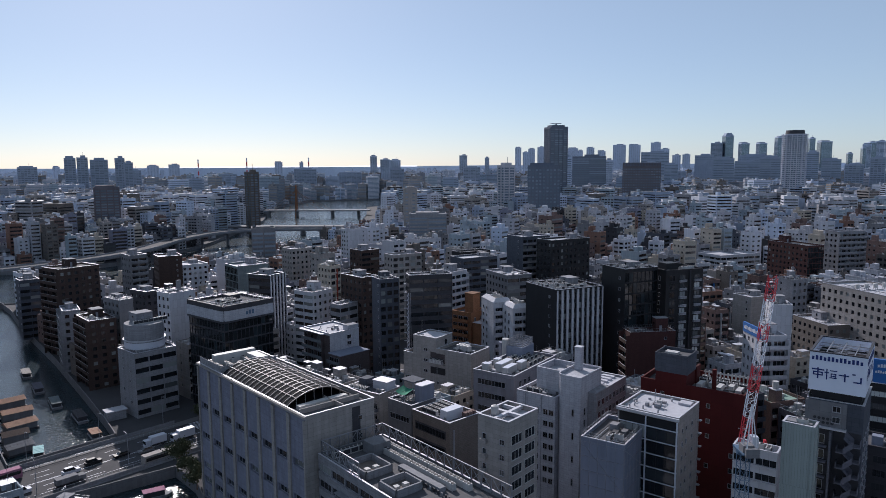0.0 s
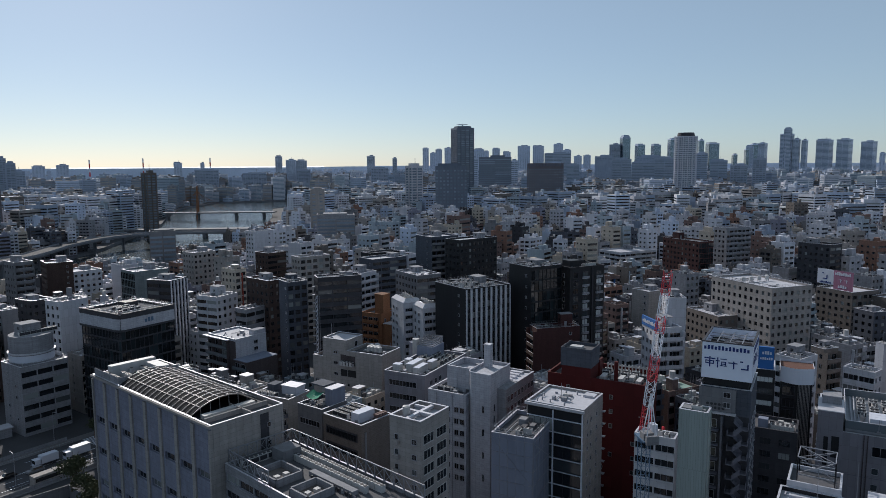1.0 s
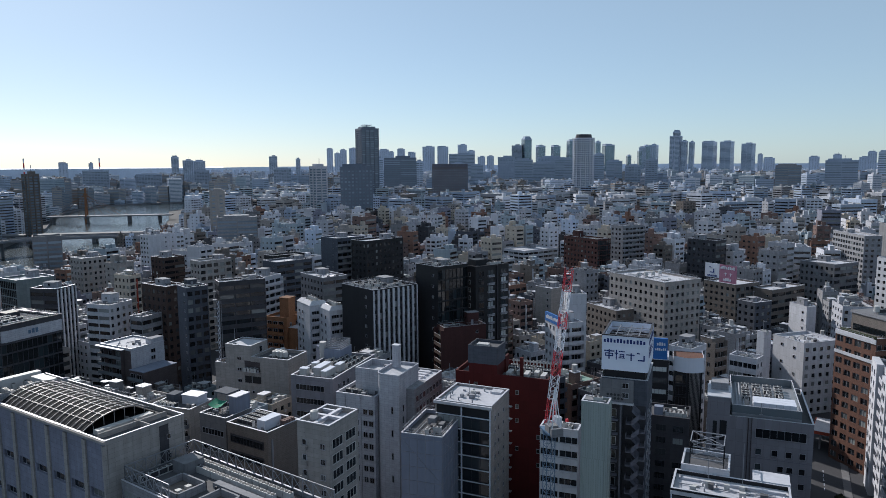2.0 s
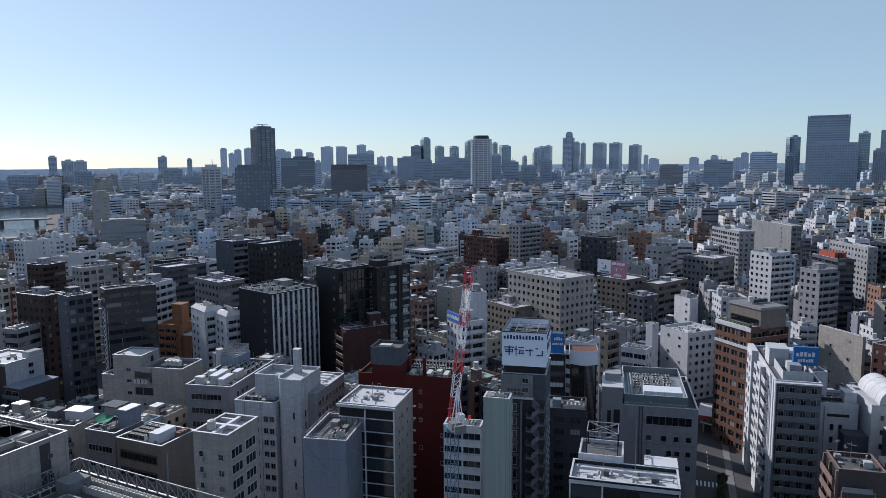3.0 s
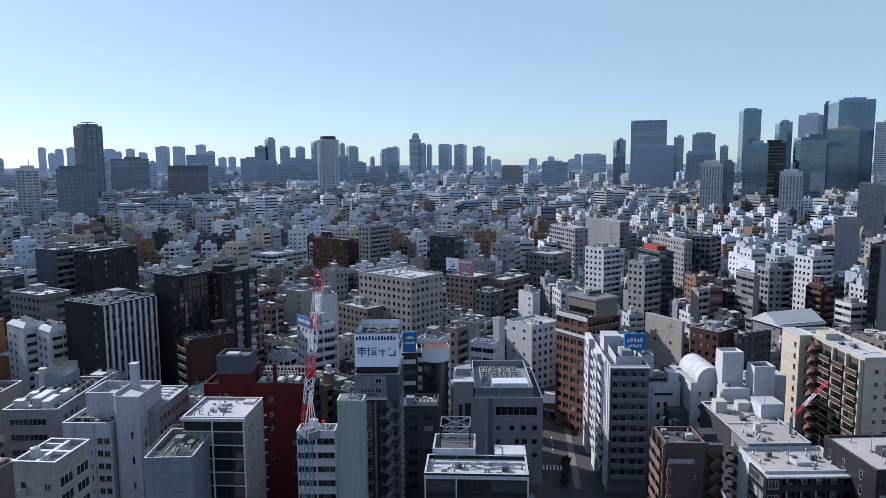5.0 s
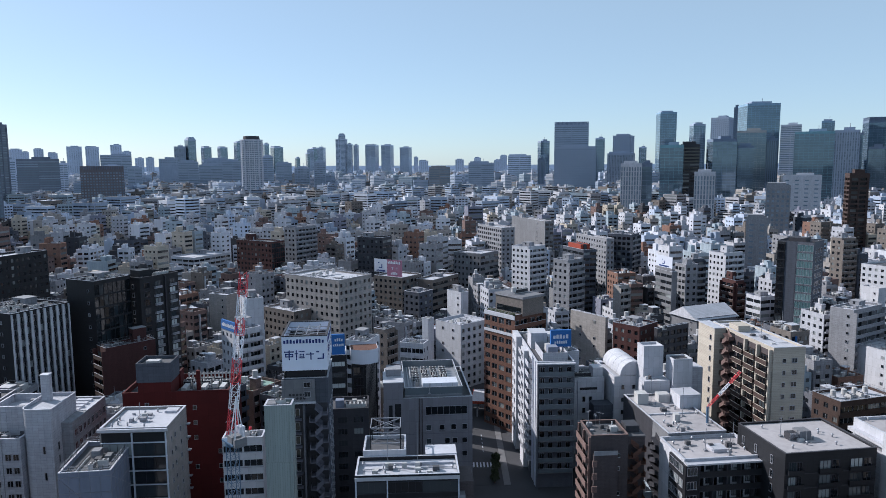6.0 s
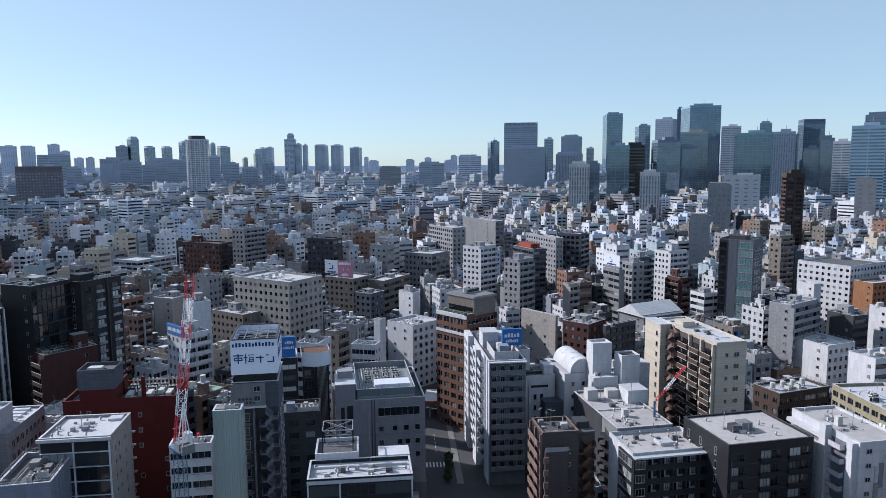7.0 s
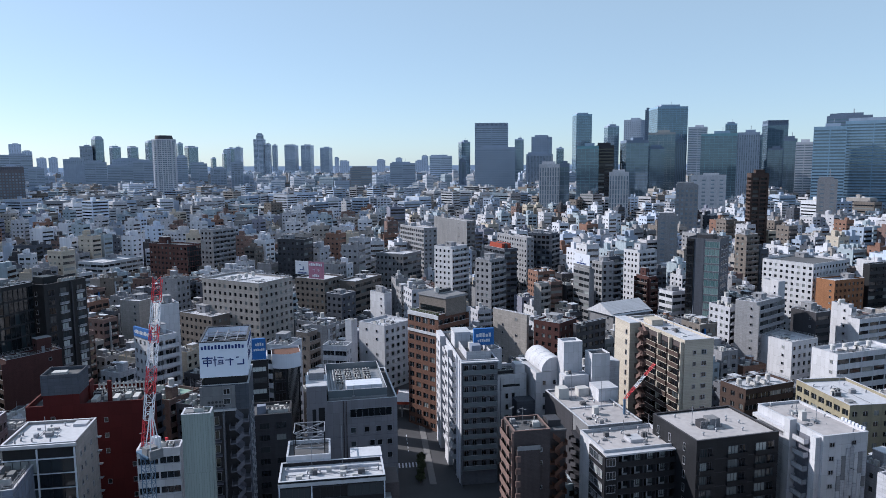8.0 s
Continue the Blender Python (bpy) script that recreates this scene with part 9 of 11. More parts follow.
block("apartment_building", "pale grey apartment tower near the river", -146.0, 339.1, 45.0, 8.2, 12.0, 42.0, 14, GREY, right="balcony", left="punch")
block("office_building", "dark brown river building with a white annex", -149.1, 380.5, 31.5, 12.4, 14.0, 36.0, 12, BROWN, right="blank", left="punch")
block("office_building", "white and grey low office by the river", -139.6, 389.1, 40.0, 14.9, 16.0, 30.0, 10, WHITE, right="punch", left="punch")
block("office_building", "grey glazed cube office with a flat roof", -99.3, 354.9, 39.6, 17.2, 15.3, 34.0, 9, GLASSY, right="blank", left="curtain")
block("office_building", "dark slim office with bronze tube columns", -69.7, 298.8, 63.5, 10.4, 12.0, 38.0, 12, DARK, right="stripe", left="ribbon")
block("apartment_building", "white apartment block with dark window bands", -49.2, 284.7, 54.6, 11.8, 10.9, 33.0, 11, WHITE, right="punch", left="ribbon", roof="lift")
block("office_building", "pale grey banded office with a rounded corner", -36.4, 273.1, 49.7, 19.0, 6.0, 30.0, 9, PALE, right="ribbon", left="ribbon")
block("apartment_building", "dark brown tiled apartment block", -28.2, 278.1, 39.3, 8.3, 15.7, 40.0, 13, BROWN, right="punch", left="punch")
block("office_building", "blue-grey office tower with white window grid", -19.2, 255.3, 26.8, 7.8, 8.0, 43.0, 14, STEEL, right="grid", left="blank", roof="lift")
block("apartment_building", "beige apartment building with grid windows", -18.7, 332.8, 31.9, 16.2, 8.6, 42.0, 14, CREAM, right="grid", left="punch")
block("office_building", "dark glazed office tower with a curved stair edge", -8.0, 245.1, 13.3, 15.8, 6.1, 46.0, 15, DARK, right="ribbon", left="fin")
block("apartment_building", "white apartment building with deep balconies", 8.6, 291.0, 49.0, 11.8, 11.0, 39.6, 13, WHITE, right="balcony", left="blank")
block("office_building", "black office building with white vertical fins", 40.9, 224.4, 25.3, 18.8, 18.5, 44.0, 13, BLACK, right="stripe", left="blank", roof="deck")
block("office_building", "grey flat-roofed office building with dark front", 32.2, 293.0, 23.4, 12.0, 19.5, 38.0, 12, GREY, right="ribbon", left="punch")
block("office_building", "black-clad apartment tower with small windows", 58.4, 337.0, 31.0, 25.3, 11.1, 48.0, 15, BLACK, right="punch", left="punch")
block("apartment_building", "dark grey apartment slab with balconies", 46.8, 353.9, 25.0, 17.4, 16.0, 48.0, 15, STEEL, right="balcony", left="blank")
block("office_building", "black glazed office tower with bright panes", 64.5, 229.0, 23.5, 13.7, 12.4, 50.0, 13, BLACK, right="curtain", left="blank", roof="deck")
block("apartment_building", "maroon tiled apartment block with balconies", 63.6, 222.8, 5.7, 16.9, 6.6, 30.0, 10, MAROON, right="blank", left="balcony", roof="lift")
block("scaffold_building", "building wrapped in pale blue construction sheeting", 38.2, 133.2, 55.0, 15.0, 9.2, 29.0, 9, SHEET, right="sheet", left="sheet", roof="pit")
block("office_building", "pale green slim windowless tower", 63.7, 111.0, 51.0, 3.6, 5.0, 41.0, 13, MINT, right="blank", left="blank")
block("office_building", "white and dark banded building below the crane", 64.3, 123.8, 52.8, 3.8, 7.9, 31.0, 10, WHITE, right="blank", left="ribbon")
block("apartment_building", "white apartment building with angled balconies and a roof sign", 97.0, 199.6, 1.4, 8.4, 11.5, 34.0, 11, WHITE, right="balcony", left="punch", roof="boxsign")
block("office_building", "pale hotel building with small square windows", 153.6, 227.8, 12.2, 19.4, 30.6, 40.0, 13, CREAM, right="punch", left="punch", roof="tanks")
block("office_building", "white shaft building behind the crane", 113.5, 227.4, -12.5, 6.5, 8.0, 38.0, 12, WHITE, right="blank", left="blank")
block("office_building", "low beige office with flat terraces", 141.5, 242.0, 9.1, 10.7, 19.0, 27.0, 9, TAN, right="punch", left="punch")
block("office_building", "pale cream windowless block", 131.2, 280.3, 21.0, 10.8, 10.0, 30.0, 10, CREAM, right="blank", left="blank")
block("office_building", "dark brown hotel building with a red sign", 204.7, 373.5, 15.9, 10.9, 29.8, 40.0, 13, MAROON, right="curtain", left="punch", roof="lift")
block("apartment_building", "grey apartment slab with long balconies", 230.4, 388.2, 15.1, 19.5, 10.4, 46.0, 15, PALE, right="balcony", left="punch")
block("office_building", "dark hotel tower with white roof letters", 241.6, 313.2, 22.0, 10.2, 17.0, 44.0, 14, DARK, right="ribbon", left="punch", roof="deck")
block("office_building", "pale grey factory hall with saw-like top", 296.0, 288.9, 11.0, 20.1, 19.7, 32.0, 9, GREY, right="ribbon", left="punch")
block("apartment_building", "white apartment tower with small windows", 277.8, 235.1, -1.0, 13.5, 12.9, 42.0, 14, WHITE, right="balcony", left="punch")
block("apartment_building", "grey apartment tower with stepped balconies", 262.7, 198.1, -1.0, 11.8, 9.8, 40.0, 13, PALE, right="balcony", left="punch")
block("apartment_building", "dark grey apartment tower with paired windows", 353.0, 221.4, 10.8, 12.8, 15.3, 44.0, 14, STEEL, right="balcony", left="grid")
block("office_building", "striped office building with open deck", 228.2, 256.0, 15.0, 24.8, 9.9, 28.0, 8, TAN, right="ribbon", left="blank")
block("apartment_building", "brick apartment building with cream top storeys", 160.5, 141.7, -3.4, 14.2, 14.0, 38.0, 12, BRICK, right="balcony", left="grid", roof="stepped")
block("apartment_building", "small beige apartment building with stair balconies", 274.6, 177.8, -12.6, 6.3, 5.0, 29.0, 9, CREAM, right="balcony", left="blank")
block("office_building", "small building under a blue sign", 152.9, 118.8, -27.8, 6.4, 8.0, 32.5, 10, SILVER, right="few", left="blank")
block("office_building", "olive low building with a pale roof", 195.6, 34.4, -42.3, 14.8, 21.9, 24.0, 8, OLIVE, right="punch", left="grid", roof="slab")
block("office_building", "white office building with glazed galleries", 234.3, 45.3, -30.2, 24.9, 9.6, 27.0, 8, WHITE, right="ribbon", left="blank", roof="tanks")
block("office_building", "dark low building with rooftop tanks", 204.4, 62.3, -26.3, 18.9, 9.8, 20.0, 6, BROWN, right="ribbon", left="punch", roof="tanks")
block("office_building", "grey and glass mid-rise with dark side", 265.2, 77.4, -10.7, 19.2, 9.4, 34.0, 11, PALE, right="balcony", left="blank")
block("office_building", "white office slab with hotel sign", 370.1, 84.3, -16.4, 30.6, 26.7, 36.0, 12, WHITE, right="punch", left="punch", roof="deck")
block("office_building", "black office building with white floor lines", 386.6, 63.4, -28.0, 39.7, 3.6, 36.0, 10, BLACK, right="ribbon", left="blank")
block("office_building", "orange brick mid-rise office building", 363.3, 73.3, -26.7, 19.7, 10.0, 30.0, 10, ORANGE, right="punch", left="blank")
block("office_building", "dark red brick apartment block", 205.6, 125.5, 0.3, 11.6, 10.5, 30.0, 10, MAROON, right="punch", left="punch")
block("office_building", "dark grey office block beside the brick one", 207.8, 120.1, -12.0, 15.3, 1.4, 30.0, 10, DARK, right="grid", left="blank")
block("office_building", "beige hall with a slotted wall and a louvred roof", 206.0, 139.4, -8.0, 1.2, 17.2, 31.0, 10, CREAM, right="blank", left="few", roof="louvre")
block("apartment_building", "white low house with a flat terrace", 178.8, 184.9, 0.7, 14.9, 13.9, 25.0, 8, WHITE, right="punch", left="few", roof="slab")
block("office_building", "slim white sign tower", 153.7, 174.8, 10.0, 3.1, 2.7, 33.0, 11, WHITE, right="blank", left="blank")
block("apartment_building", "small brown tiled apartment block", 143.9, 184.9, 12.8, 5.8, 6.0, 29.0, 9, TAN, right="balcony", left="punch")
block("office_building", "white rounded office with dark bands", 120.0, 164.4, 26.5, 9.0, 6.9, 33.0, 11, WHITE, right="punch", left="ribbon")
block("apartment_building", "white angular building with a dark slit", 140.5, 162.3, 30.0, 5.3, 7.9, 29.0, 9, WHITE, right="punch", left="ribbon", roof="slab")
block("apartment_building", "tall grey apartment building with a dark side", 326.1, 299.7, -20.0, 9.4, 34.9, 45.0, 15, PALE, right="punch", left="grid")
block("office_building", "grey slab with a plain gable wall", 374.2, 303.6, -25.0, 6.5, 57.3, 46.0, 15, GREY, right="grid", left="blank")
block("office_building", "pale grey office tower with slit windows", 340.8, 231.1, -25.0, 5.0, 36.2, 42.0, 14, PALE, right="punch", left="punch")
block("office_building", "slate office block with a red rooftop plant", 314.8, 228.2, -22.0, 8.2, 22.4, 38.0, 12, STEEL, right="ribbon", left="ribbon", roof="redplant")
block("apartment_building", "dark narrow apartment building with pale balconies", 320.6, 166.5, -20.0, 7.6, 5.9, 38.0, 12, STEEL, right="balcony", left="punch")
block("apartment_building", "white apartment building with small square windows", 338.4, 159.1, -20.0, 12.5, 11.5, 40.0, 13, WHITE, right="balcony", left="punch", roof="lift")
block("office_building", "grey office building below a pale billboard", 294.3, 163.6, -25.0, 2.9, 13.1, 35.0, 11, GREY, right="blank", left="ribbon", roof="billboard")
block("office_building", "pale grey office with square window grid", 307.9, 164.1, -22.0, 7.1, 7.8, 37.0, 12, PALE, right="punch", left="grid")
block("apartment_building", "small red brick apartment building", 312.9, 142.1, -25.0, 5.8, 10.7, 31.0, 10, MAROON, right="balcony", left="balcony", roof="lift")
block("office_building", "white low office with dark window bands", 309.0, 128.6, -24.0, 11.0, 8.9, 26.0, 8, WHITE, right="ribbon", left="ribbon")
block("apartment_building", "tan apartment tower beside a street canyon", 414.1, 129.7, -24.0, 10.2, 8.1, 44.0, 14, TAN, right="balcony", left="punch")
block("office_building", "white cubic building with a plain front", 337.5, 90.9, -28.0, 4.0, 9.2, 31.0, 10, WHITE, right="blank", left="blank", roof="lift")
block("office_building", "dark office with orange floor bands", 285.4, 63.1, -26.0, 7.4, 11.2, 29.0, 9, DARK, right="ribbon", left="blank")
block("office_building", "white low building with a broad flat roof", 262.3, 65.1, -23.8, 13.4, 16.7, 22.0, 7, WHITE, right="punch", left="blank", roof="slab")
block("apartment_building", "white apartment building with a tank on its roof", 298.0, 53.9, -26.0, 2.6, 8.6, 31.0, 10, WHITE, right="balcony", left="blank", roof="tanks")
block("office_building", "white building with a long glazed gallery", 292.7, 50.1, -27.0, 36.9, 4.4, 27.0, 9, WHITE, right="ribbon", left="blank", roof="units")
block("office_building", "white low office with blue glazing", 188.1, 447.3, 20.0, 33.2, 21.2, 25.0, 8, WHITE, right="ribbon", left="ribbon")
block("office_building", "white office block near the river", -56.4, 472.1, 40.0, 15.8, 9.0, 42.0, 14, WHITE, right="blank", left="punch")
block("apartment_building", "cream low apartment block with a pale roof", -81.1, 403.5, 40.0, 13.8, 12.0, 37.0, 12, CREAM, right="punch", left="punch")
block("office_building", "brown office with white floor bands", -39.5, 392.6, 40.0, 12.2, 12.0, 37.0, 12, BROWN, right="ribbon", left="punch")
block("office_building", "long black flat-roofed hall", 15.6, 373.2, 30.0, 19.6, 8.7, 38.0, 12, BLACK, right="blank", left="blank", roof="units")
block("office_building", "blue-grey glazed office with a sloping top", 15.3, 333.3, 30.0, 20.0, 12.0, 40.0, 13, STEEL, right="ribbon", left="blank")
block("apartment_building", "white apartment block with ribbed front", 223.5, 417.4, 15.0, 11.8, 10.2, 30.0, 10, PALE, right="punch", left="punch")
block("office_building", "white building with a dark glass band", 176.4, 299.7, 15.0, 9.1, 6.4, 33.0, 11, WHITE, right="ribbon", left="blank")
block("office_building", "grey mid-rise with a mauve and white billboard", 214.3, 262.8, 14.0, 16.4, 17.7, 30.0, 10, TAN, right="grid", left="punch", roof="bigboard")
block("office_building", "blue-grey angular house with stairs", 204.3, 238.5, 10.0, 10.0, 9.0, 27.0, 9, STEEL, right="punch", left="punch")
block("office_building", "white rounded cubic hall with a pale roof", 210.7, 217.6, -5.0, 4.2, 10.0, 29.0, 9, WHITE, right="blank", left="blank")
block("office_building", "low hall with a broad pale pitched roof", 269.5, 137.8, -20.0, 21.1, 15.3, 21.0, 7, GREY, right="blank", left="blank", roof="pitched")
block("house", "low grey flat-roofed building beside the canal bridge", -81.3, 137.2, 79.1, 3.2, 13.8, 15.0, 5, GREY, right="blank", left="punch", roof="units")
block("house", "low dark-roofed building with a pale parapet", -74.8, 138.9, 76.8, 5.3, 6.1, 14.0, 5, DARK, right="blank", left="punch")
block("office_building", "blue-grey office building with a steel lattice roof screen", 1.7, 102.9, 38.6, 15.7, 39.5, 28.0, 8, PALE, right="ribbon", left="ribbon", roof="truss")
SEEN_NEAR = len(PLOTS)
tower("far apartment tower with balcony bands", -684, 1346, 26.9, 19.7, 19.7, 100.7, 30, FARA, look_of="balconies")
tower("far apartment tower with balcony bands", -665, 1355, 26.1, 19.1, 19.1, 101.7, 30, FARA, look_of="balconies")
tower("far apartment tower with balcony bands", -642, 1373, 25.1, 31.1, 31.1, 97.4, 30, FARA, look_of="balconies")
tower("far apartment tower with balcony bands", -606, 1382, 23.7, 17.9, 17.9, 100.6, 30, FARA, look_of="balconies")
tower("far apartment tower with balcony bands", -592, 1387, 23.1, 17.1, 17.1, 91.8, 30, FARA, look_of="balconies")
tower("dark riverside apartment tower block", -339, 738, 24.7, 24.6, 24.6, 62.8, 22, FARE, look_of="balconies")
tower("pink-grey riverside office tower", -223, 878, 44.3, 12.8, 12.8, 76.6, 24, TAN, look_of="balconies")
tower("distant grey apartment slab building", -1030, 2625, 21.4, 40.4, 40.4, 87.0, 24, FARB, look_of="flat")
tower("distant grey apartment slab building", -593, 2752, 12.2, 29.8, 29.8, 97.0, 24, FARB, look_of="flat")
tower("distant grey apartment slab building", -961, 2651, 19.9, 39.2, 39.2, 90.7, 24, FARB, look_of="flat")
tower("distant grey apartment slab building", -506, 2762, 10.4, 15.1, 15.1, 96.5, 24, FARB, look_of="flat")
tower("distant grey apartment slab building", -1312, 2486, 27.8, 22.5, 22.5, 85.1, 24, FARB, look_of="flat")
tower("far apartment tower with balcony bands", -203, 2504, 4.6, 23.8, 23.8, 115.6, 30, FARB, look_of="balconies")
tower("far apartment tower with balcony bands", -163, 2512, 3.7, 33.9, 33.9, 103.5, 30, FARB, look_of="balconies")
tower("far apartment tower with balcony bands", -127, 2516, 2.9, 37.9, 37.9, 101.3, 30, FARB, look_of="balconies")
tower("far apartment tower with balcony bands", 116, 2511, -2.6, 28.0, 28.0, 115.7, 30, FARB, look_of="balconies")
tower("far apartment tower with balcony bands", 200, 2500, -4.6, 16.0, 16.0, 107.2, 30, FARB, look_of="balconies")
tower("cream slab office building by the river", -21, 707, 1.7, 14.1, 14.1, 60.4, 16, CREAM, look_of="flat")
tower("grey apartment building with river stairs", -124, 516, 13.5, 17.0, 18.0, 39.0, 12, GREY, look_of="bands")
tower("pale blue office with a stepped top", -3, 632, 0.3, 33.1, 25.0, 40.6, 13, PALE, look_of="bands")
tower("white and dark apartment tower", 97, 903, 23.9, 16.8, 16.8, 82.8, 24, WHITE, look_of="balconies")
tower("glass-fronted office block with a banded side", 130, 805, -9.2, 36.5, 30.0, 82.2, 20, FARD, look_of="grid")
tower("tall dark residential tower with a roof helipad", 195, 1097, 9.9, 28.7, 28.7, 140.4, 42, FARD, look_of="balconies", crown="helipad")
tower("dark slab office building far off", 335, 1483, -12.7, 69.2, 40.0, 99.0, 22, FARD, look_of="bands")
tower("brown slab office building far off", 352, 1168, -16.8, 60.7, 40.0, 79.8, 18, FARE, look_of="grid", crown="louvre")
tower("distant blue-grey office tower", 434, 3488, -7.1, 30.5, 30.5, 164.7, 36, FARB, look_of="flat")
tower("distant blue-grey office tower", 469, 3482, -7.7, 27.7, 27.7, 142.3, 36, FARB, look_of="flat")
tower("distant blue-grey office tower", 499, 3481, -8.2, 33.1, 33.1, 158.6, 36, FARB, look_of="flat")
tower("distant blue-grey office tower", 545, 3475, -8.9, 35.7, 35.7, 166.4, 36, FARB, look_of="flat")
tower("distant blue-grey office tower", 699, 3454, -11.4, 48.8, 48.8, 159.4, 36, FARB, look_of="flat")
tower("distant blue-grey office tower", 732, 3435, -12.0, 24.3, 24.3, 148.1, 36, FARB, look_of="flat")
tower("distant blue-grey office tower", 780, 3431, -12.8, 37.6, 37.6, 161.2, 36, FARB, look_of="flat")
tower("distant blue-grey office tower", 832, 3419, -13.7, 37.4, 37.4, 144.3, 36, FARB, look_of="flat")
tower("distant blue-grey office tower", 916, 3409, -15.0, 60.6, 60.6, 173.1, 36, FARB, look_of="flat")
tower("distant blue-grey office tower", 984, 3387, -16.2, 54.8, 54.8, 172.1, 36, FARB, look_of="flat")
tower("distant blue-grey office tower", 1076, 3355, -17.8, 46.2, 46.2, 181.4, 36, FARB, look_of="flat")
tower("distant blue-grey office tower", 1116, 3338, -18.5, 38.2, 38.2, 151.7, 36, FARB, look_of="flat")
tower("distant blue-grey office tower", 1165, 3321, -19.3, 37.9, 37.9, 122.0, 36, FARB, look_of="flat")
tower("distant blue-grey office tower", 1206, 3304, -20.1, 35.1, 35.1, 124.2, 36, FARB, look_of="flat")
tower("stepped blue-grey office block", 745, 2328, -17.8, 88.1, 88.1, 120.2, 24, FARA, look_of="bands")
tower("blue-grey residential tower with a sloped crown", 902, 2129, 2.0, 25.0, 25.0, 165.2, 44, FARA, look_of="glass", crown="slope")
tower("distant blue-grey office tower", 875, 2145, -22.2, 33.6, 33.6, 143.8, 38, FARA, look_of="balconies")
tower("wide blue-grey distant office block", 700, 1791, -21.4, 45.5, 45.5, 103.0, 24, FARA)
tower("wide blue-grey distant office block", 859, 1848, -24.9, 75.0, 75.0, 102.6, 24, FARA)
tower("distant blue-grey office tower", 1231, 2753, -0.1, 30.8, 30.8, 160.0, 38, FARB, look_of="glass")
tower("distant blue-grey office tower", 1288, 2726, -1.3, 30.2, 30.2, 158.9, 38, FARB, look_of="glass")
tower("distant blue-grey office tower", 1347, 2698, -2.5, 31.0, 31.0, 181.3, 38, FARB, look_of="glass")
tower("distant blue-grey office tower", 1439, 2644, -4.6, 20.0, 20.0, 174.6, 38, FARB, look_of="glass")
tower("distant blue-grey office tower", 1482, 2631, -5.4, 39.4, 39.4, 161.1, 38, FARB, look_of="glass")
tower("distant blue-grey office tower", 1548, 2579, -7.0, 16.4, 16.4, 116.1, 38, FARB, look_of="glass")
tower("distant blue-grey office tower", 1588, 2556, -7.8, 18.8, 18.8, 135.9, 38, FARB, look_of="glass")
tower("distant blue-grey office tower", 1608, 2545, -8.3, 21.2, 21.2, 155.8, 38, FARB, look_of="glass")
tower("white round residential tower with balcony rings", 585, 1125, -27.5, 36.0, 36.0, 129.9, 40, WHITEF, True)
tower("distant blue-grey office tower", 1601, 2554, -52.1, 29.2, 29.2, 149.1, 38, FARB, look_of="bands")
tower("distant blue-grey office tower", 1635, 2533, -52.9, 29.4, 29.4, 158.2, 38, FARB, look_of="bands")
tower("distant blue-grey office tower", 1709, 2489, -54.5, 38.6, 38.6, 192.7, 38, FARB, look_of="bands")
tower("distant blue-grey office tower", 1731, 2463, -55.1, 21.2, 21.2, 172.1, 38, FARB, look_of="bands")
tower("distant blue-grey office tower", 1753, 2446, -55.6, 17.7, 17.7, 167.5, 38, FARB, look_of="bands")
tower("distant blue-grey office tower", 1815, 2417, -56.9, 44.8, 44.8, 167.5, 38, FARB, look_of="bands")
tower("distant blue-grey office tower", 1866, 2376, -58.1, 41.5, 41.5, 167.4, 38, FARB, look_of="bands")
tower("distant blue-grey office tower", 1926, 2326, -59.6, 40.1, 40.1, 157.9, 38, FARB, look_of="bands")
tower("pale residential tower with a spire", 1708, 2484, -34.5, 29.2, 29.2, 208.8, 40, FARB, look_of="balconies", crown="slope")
tower("grey slab with a notched top", 1026, 1125, -42.4, 45.2, 45.2, 78.6, 16, PALE, look_of="bands")
tower("pale concrete distant office block", 1167, 1137, -45.7, 57.6, 57.6, 87.7, 18, FARA, look_of="bands")
tower("pale concrete distant office block", 1683, 1471, -48.8, 70.6, 70.6, 110.7, 18, FARB, look_of="bands")
tower("dark grey distant office tower", 1325, 1082, -30.8, 22.3, 22.3, 138.2, 34, FARA, look_of="glass")
tower("large grey office tower with a stepped base", 1097, 828, -52.9, 63.2, 50.0, 156.6, 40, FARA, look_of="bands", crown="louvre")
tower("grey office tower base with a window grid", 1058, 790, -53.2, 74.5, 40.0, 115.0, 26, FARA, look_of="grid")
tower("distant blue-grey office tower", 1653, 1149, -55.2, 25.3, 25.3, 154.1, 36, FARB, look_of="glass")
tower("dark blue distant office tower", 1358, 882, -71.0, 38.3, 38.3, 144.8, 34, FARA, look_of="grid")
tower("pale ribbed concrete office block", 773, 490, -57.7, 25.4, 30.0, 83.9, 14, WHITE, look_of="fins")
tower("distant blue-grey office tower", 2227, 1367, -58.5, 26.3, 26.3, 140.7, 30, FARB, look_of="glass")
tower("blue glass office tower", 1666, 956, -45.2, 41.6, 41.6, 213.3, 50, FARG, look_of="glass")
tower("green glass office block downtown", 885, 498, -60.6, 30.0, 30.0, 108.4, 24, FARN, look_of="glass")
tower("dark glass office block downtown", 911, 485, -62.0, 24.8, 24.8, 109.3, 24, DARK, look_of="bands")
tower("distant blue-grey office tower", 1519, 793, -42.4, 27.0, 27.0, 171.1, 44, FARA, look_of="glass")
tower("distant blue-grey office tower", 1366, 661, -79.2, 34.6, 34.6, 172.6, 44, FARA, look_of="grid")
tower("dark glass office tower downtown", 914, 442, -48.2, 30.7, 30.7, 115.2, 28, STEELF, look_of="glass")
tower("white ribbed concrete office block", 723, 367, -63.1, 21.2, 21.2, 74.3, 14, WHITE, look_of="fins")
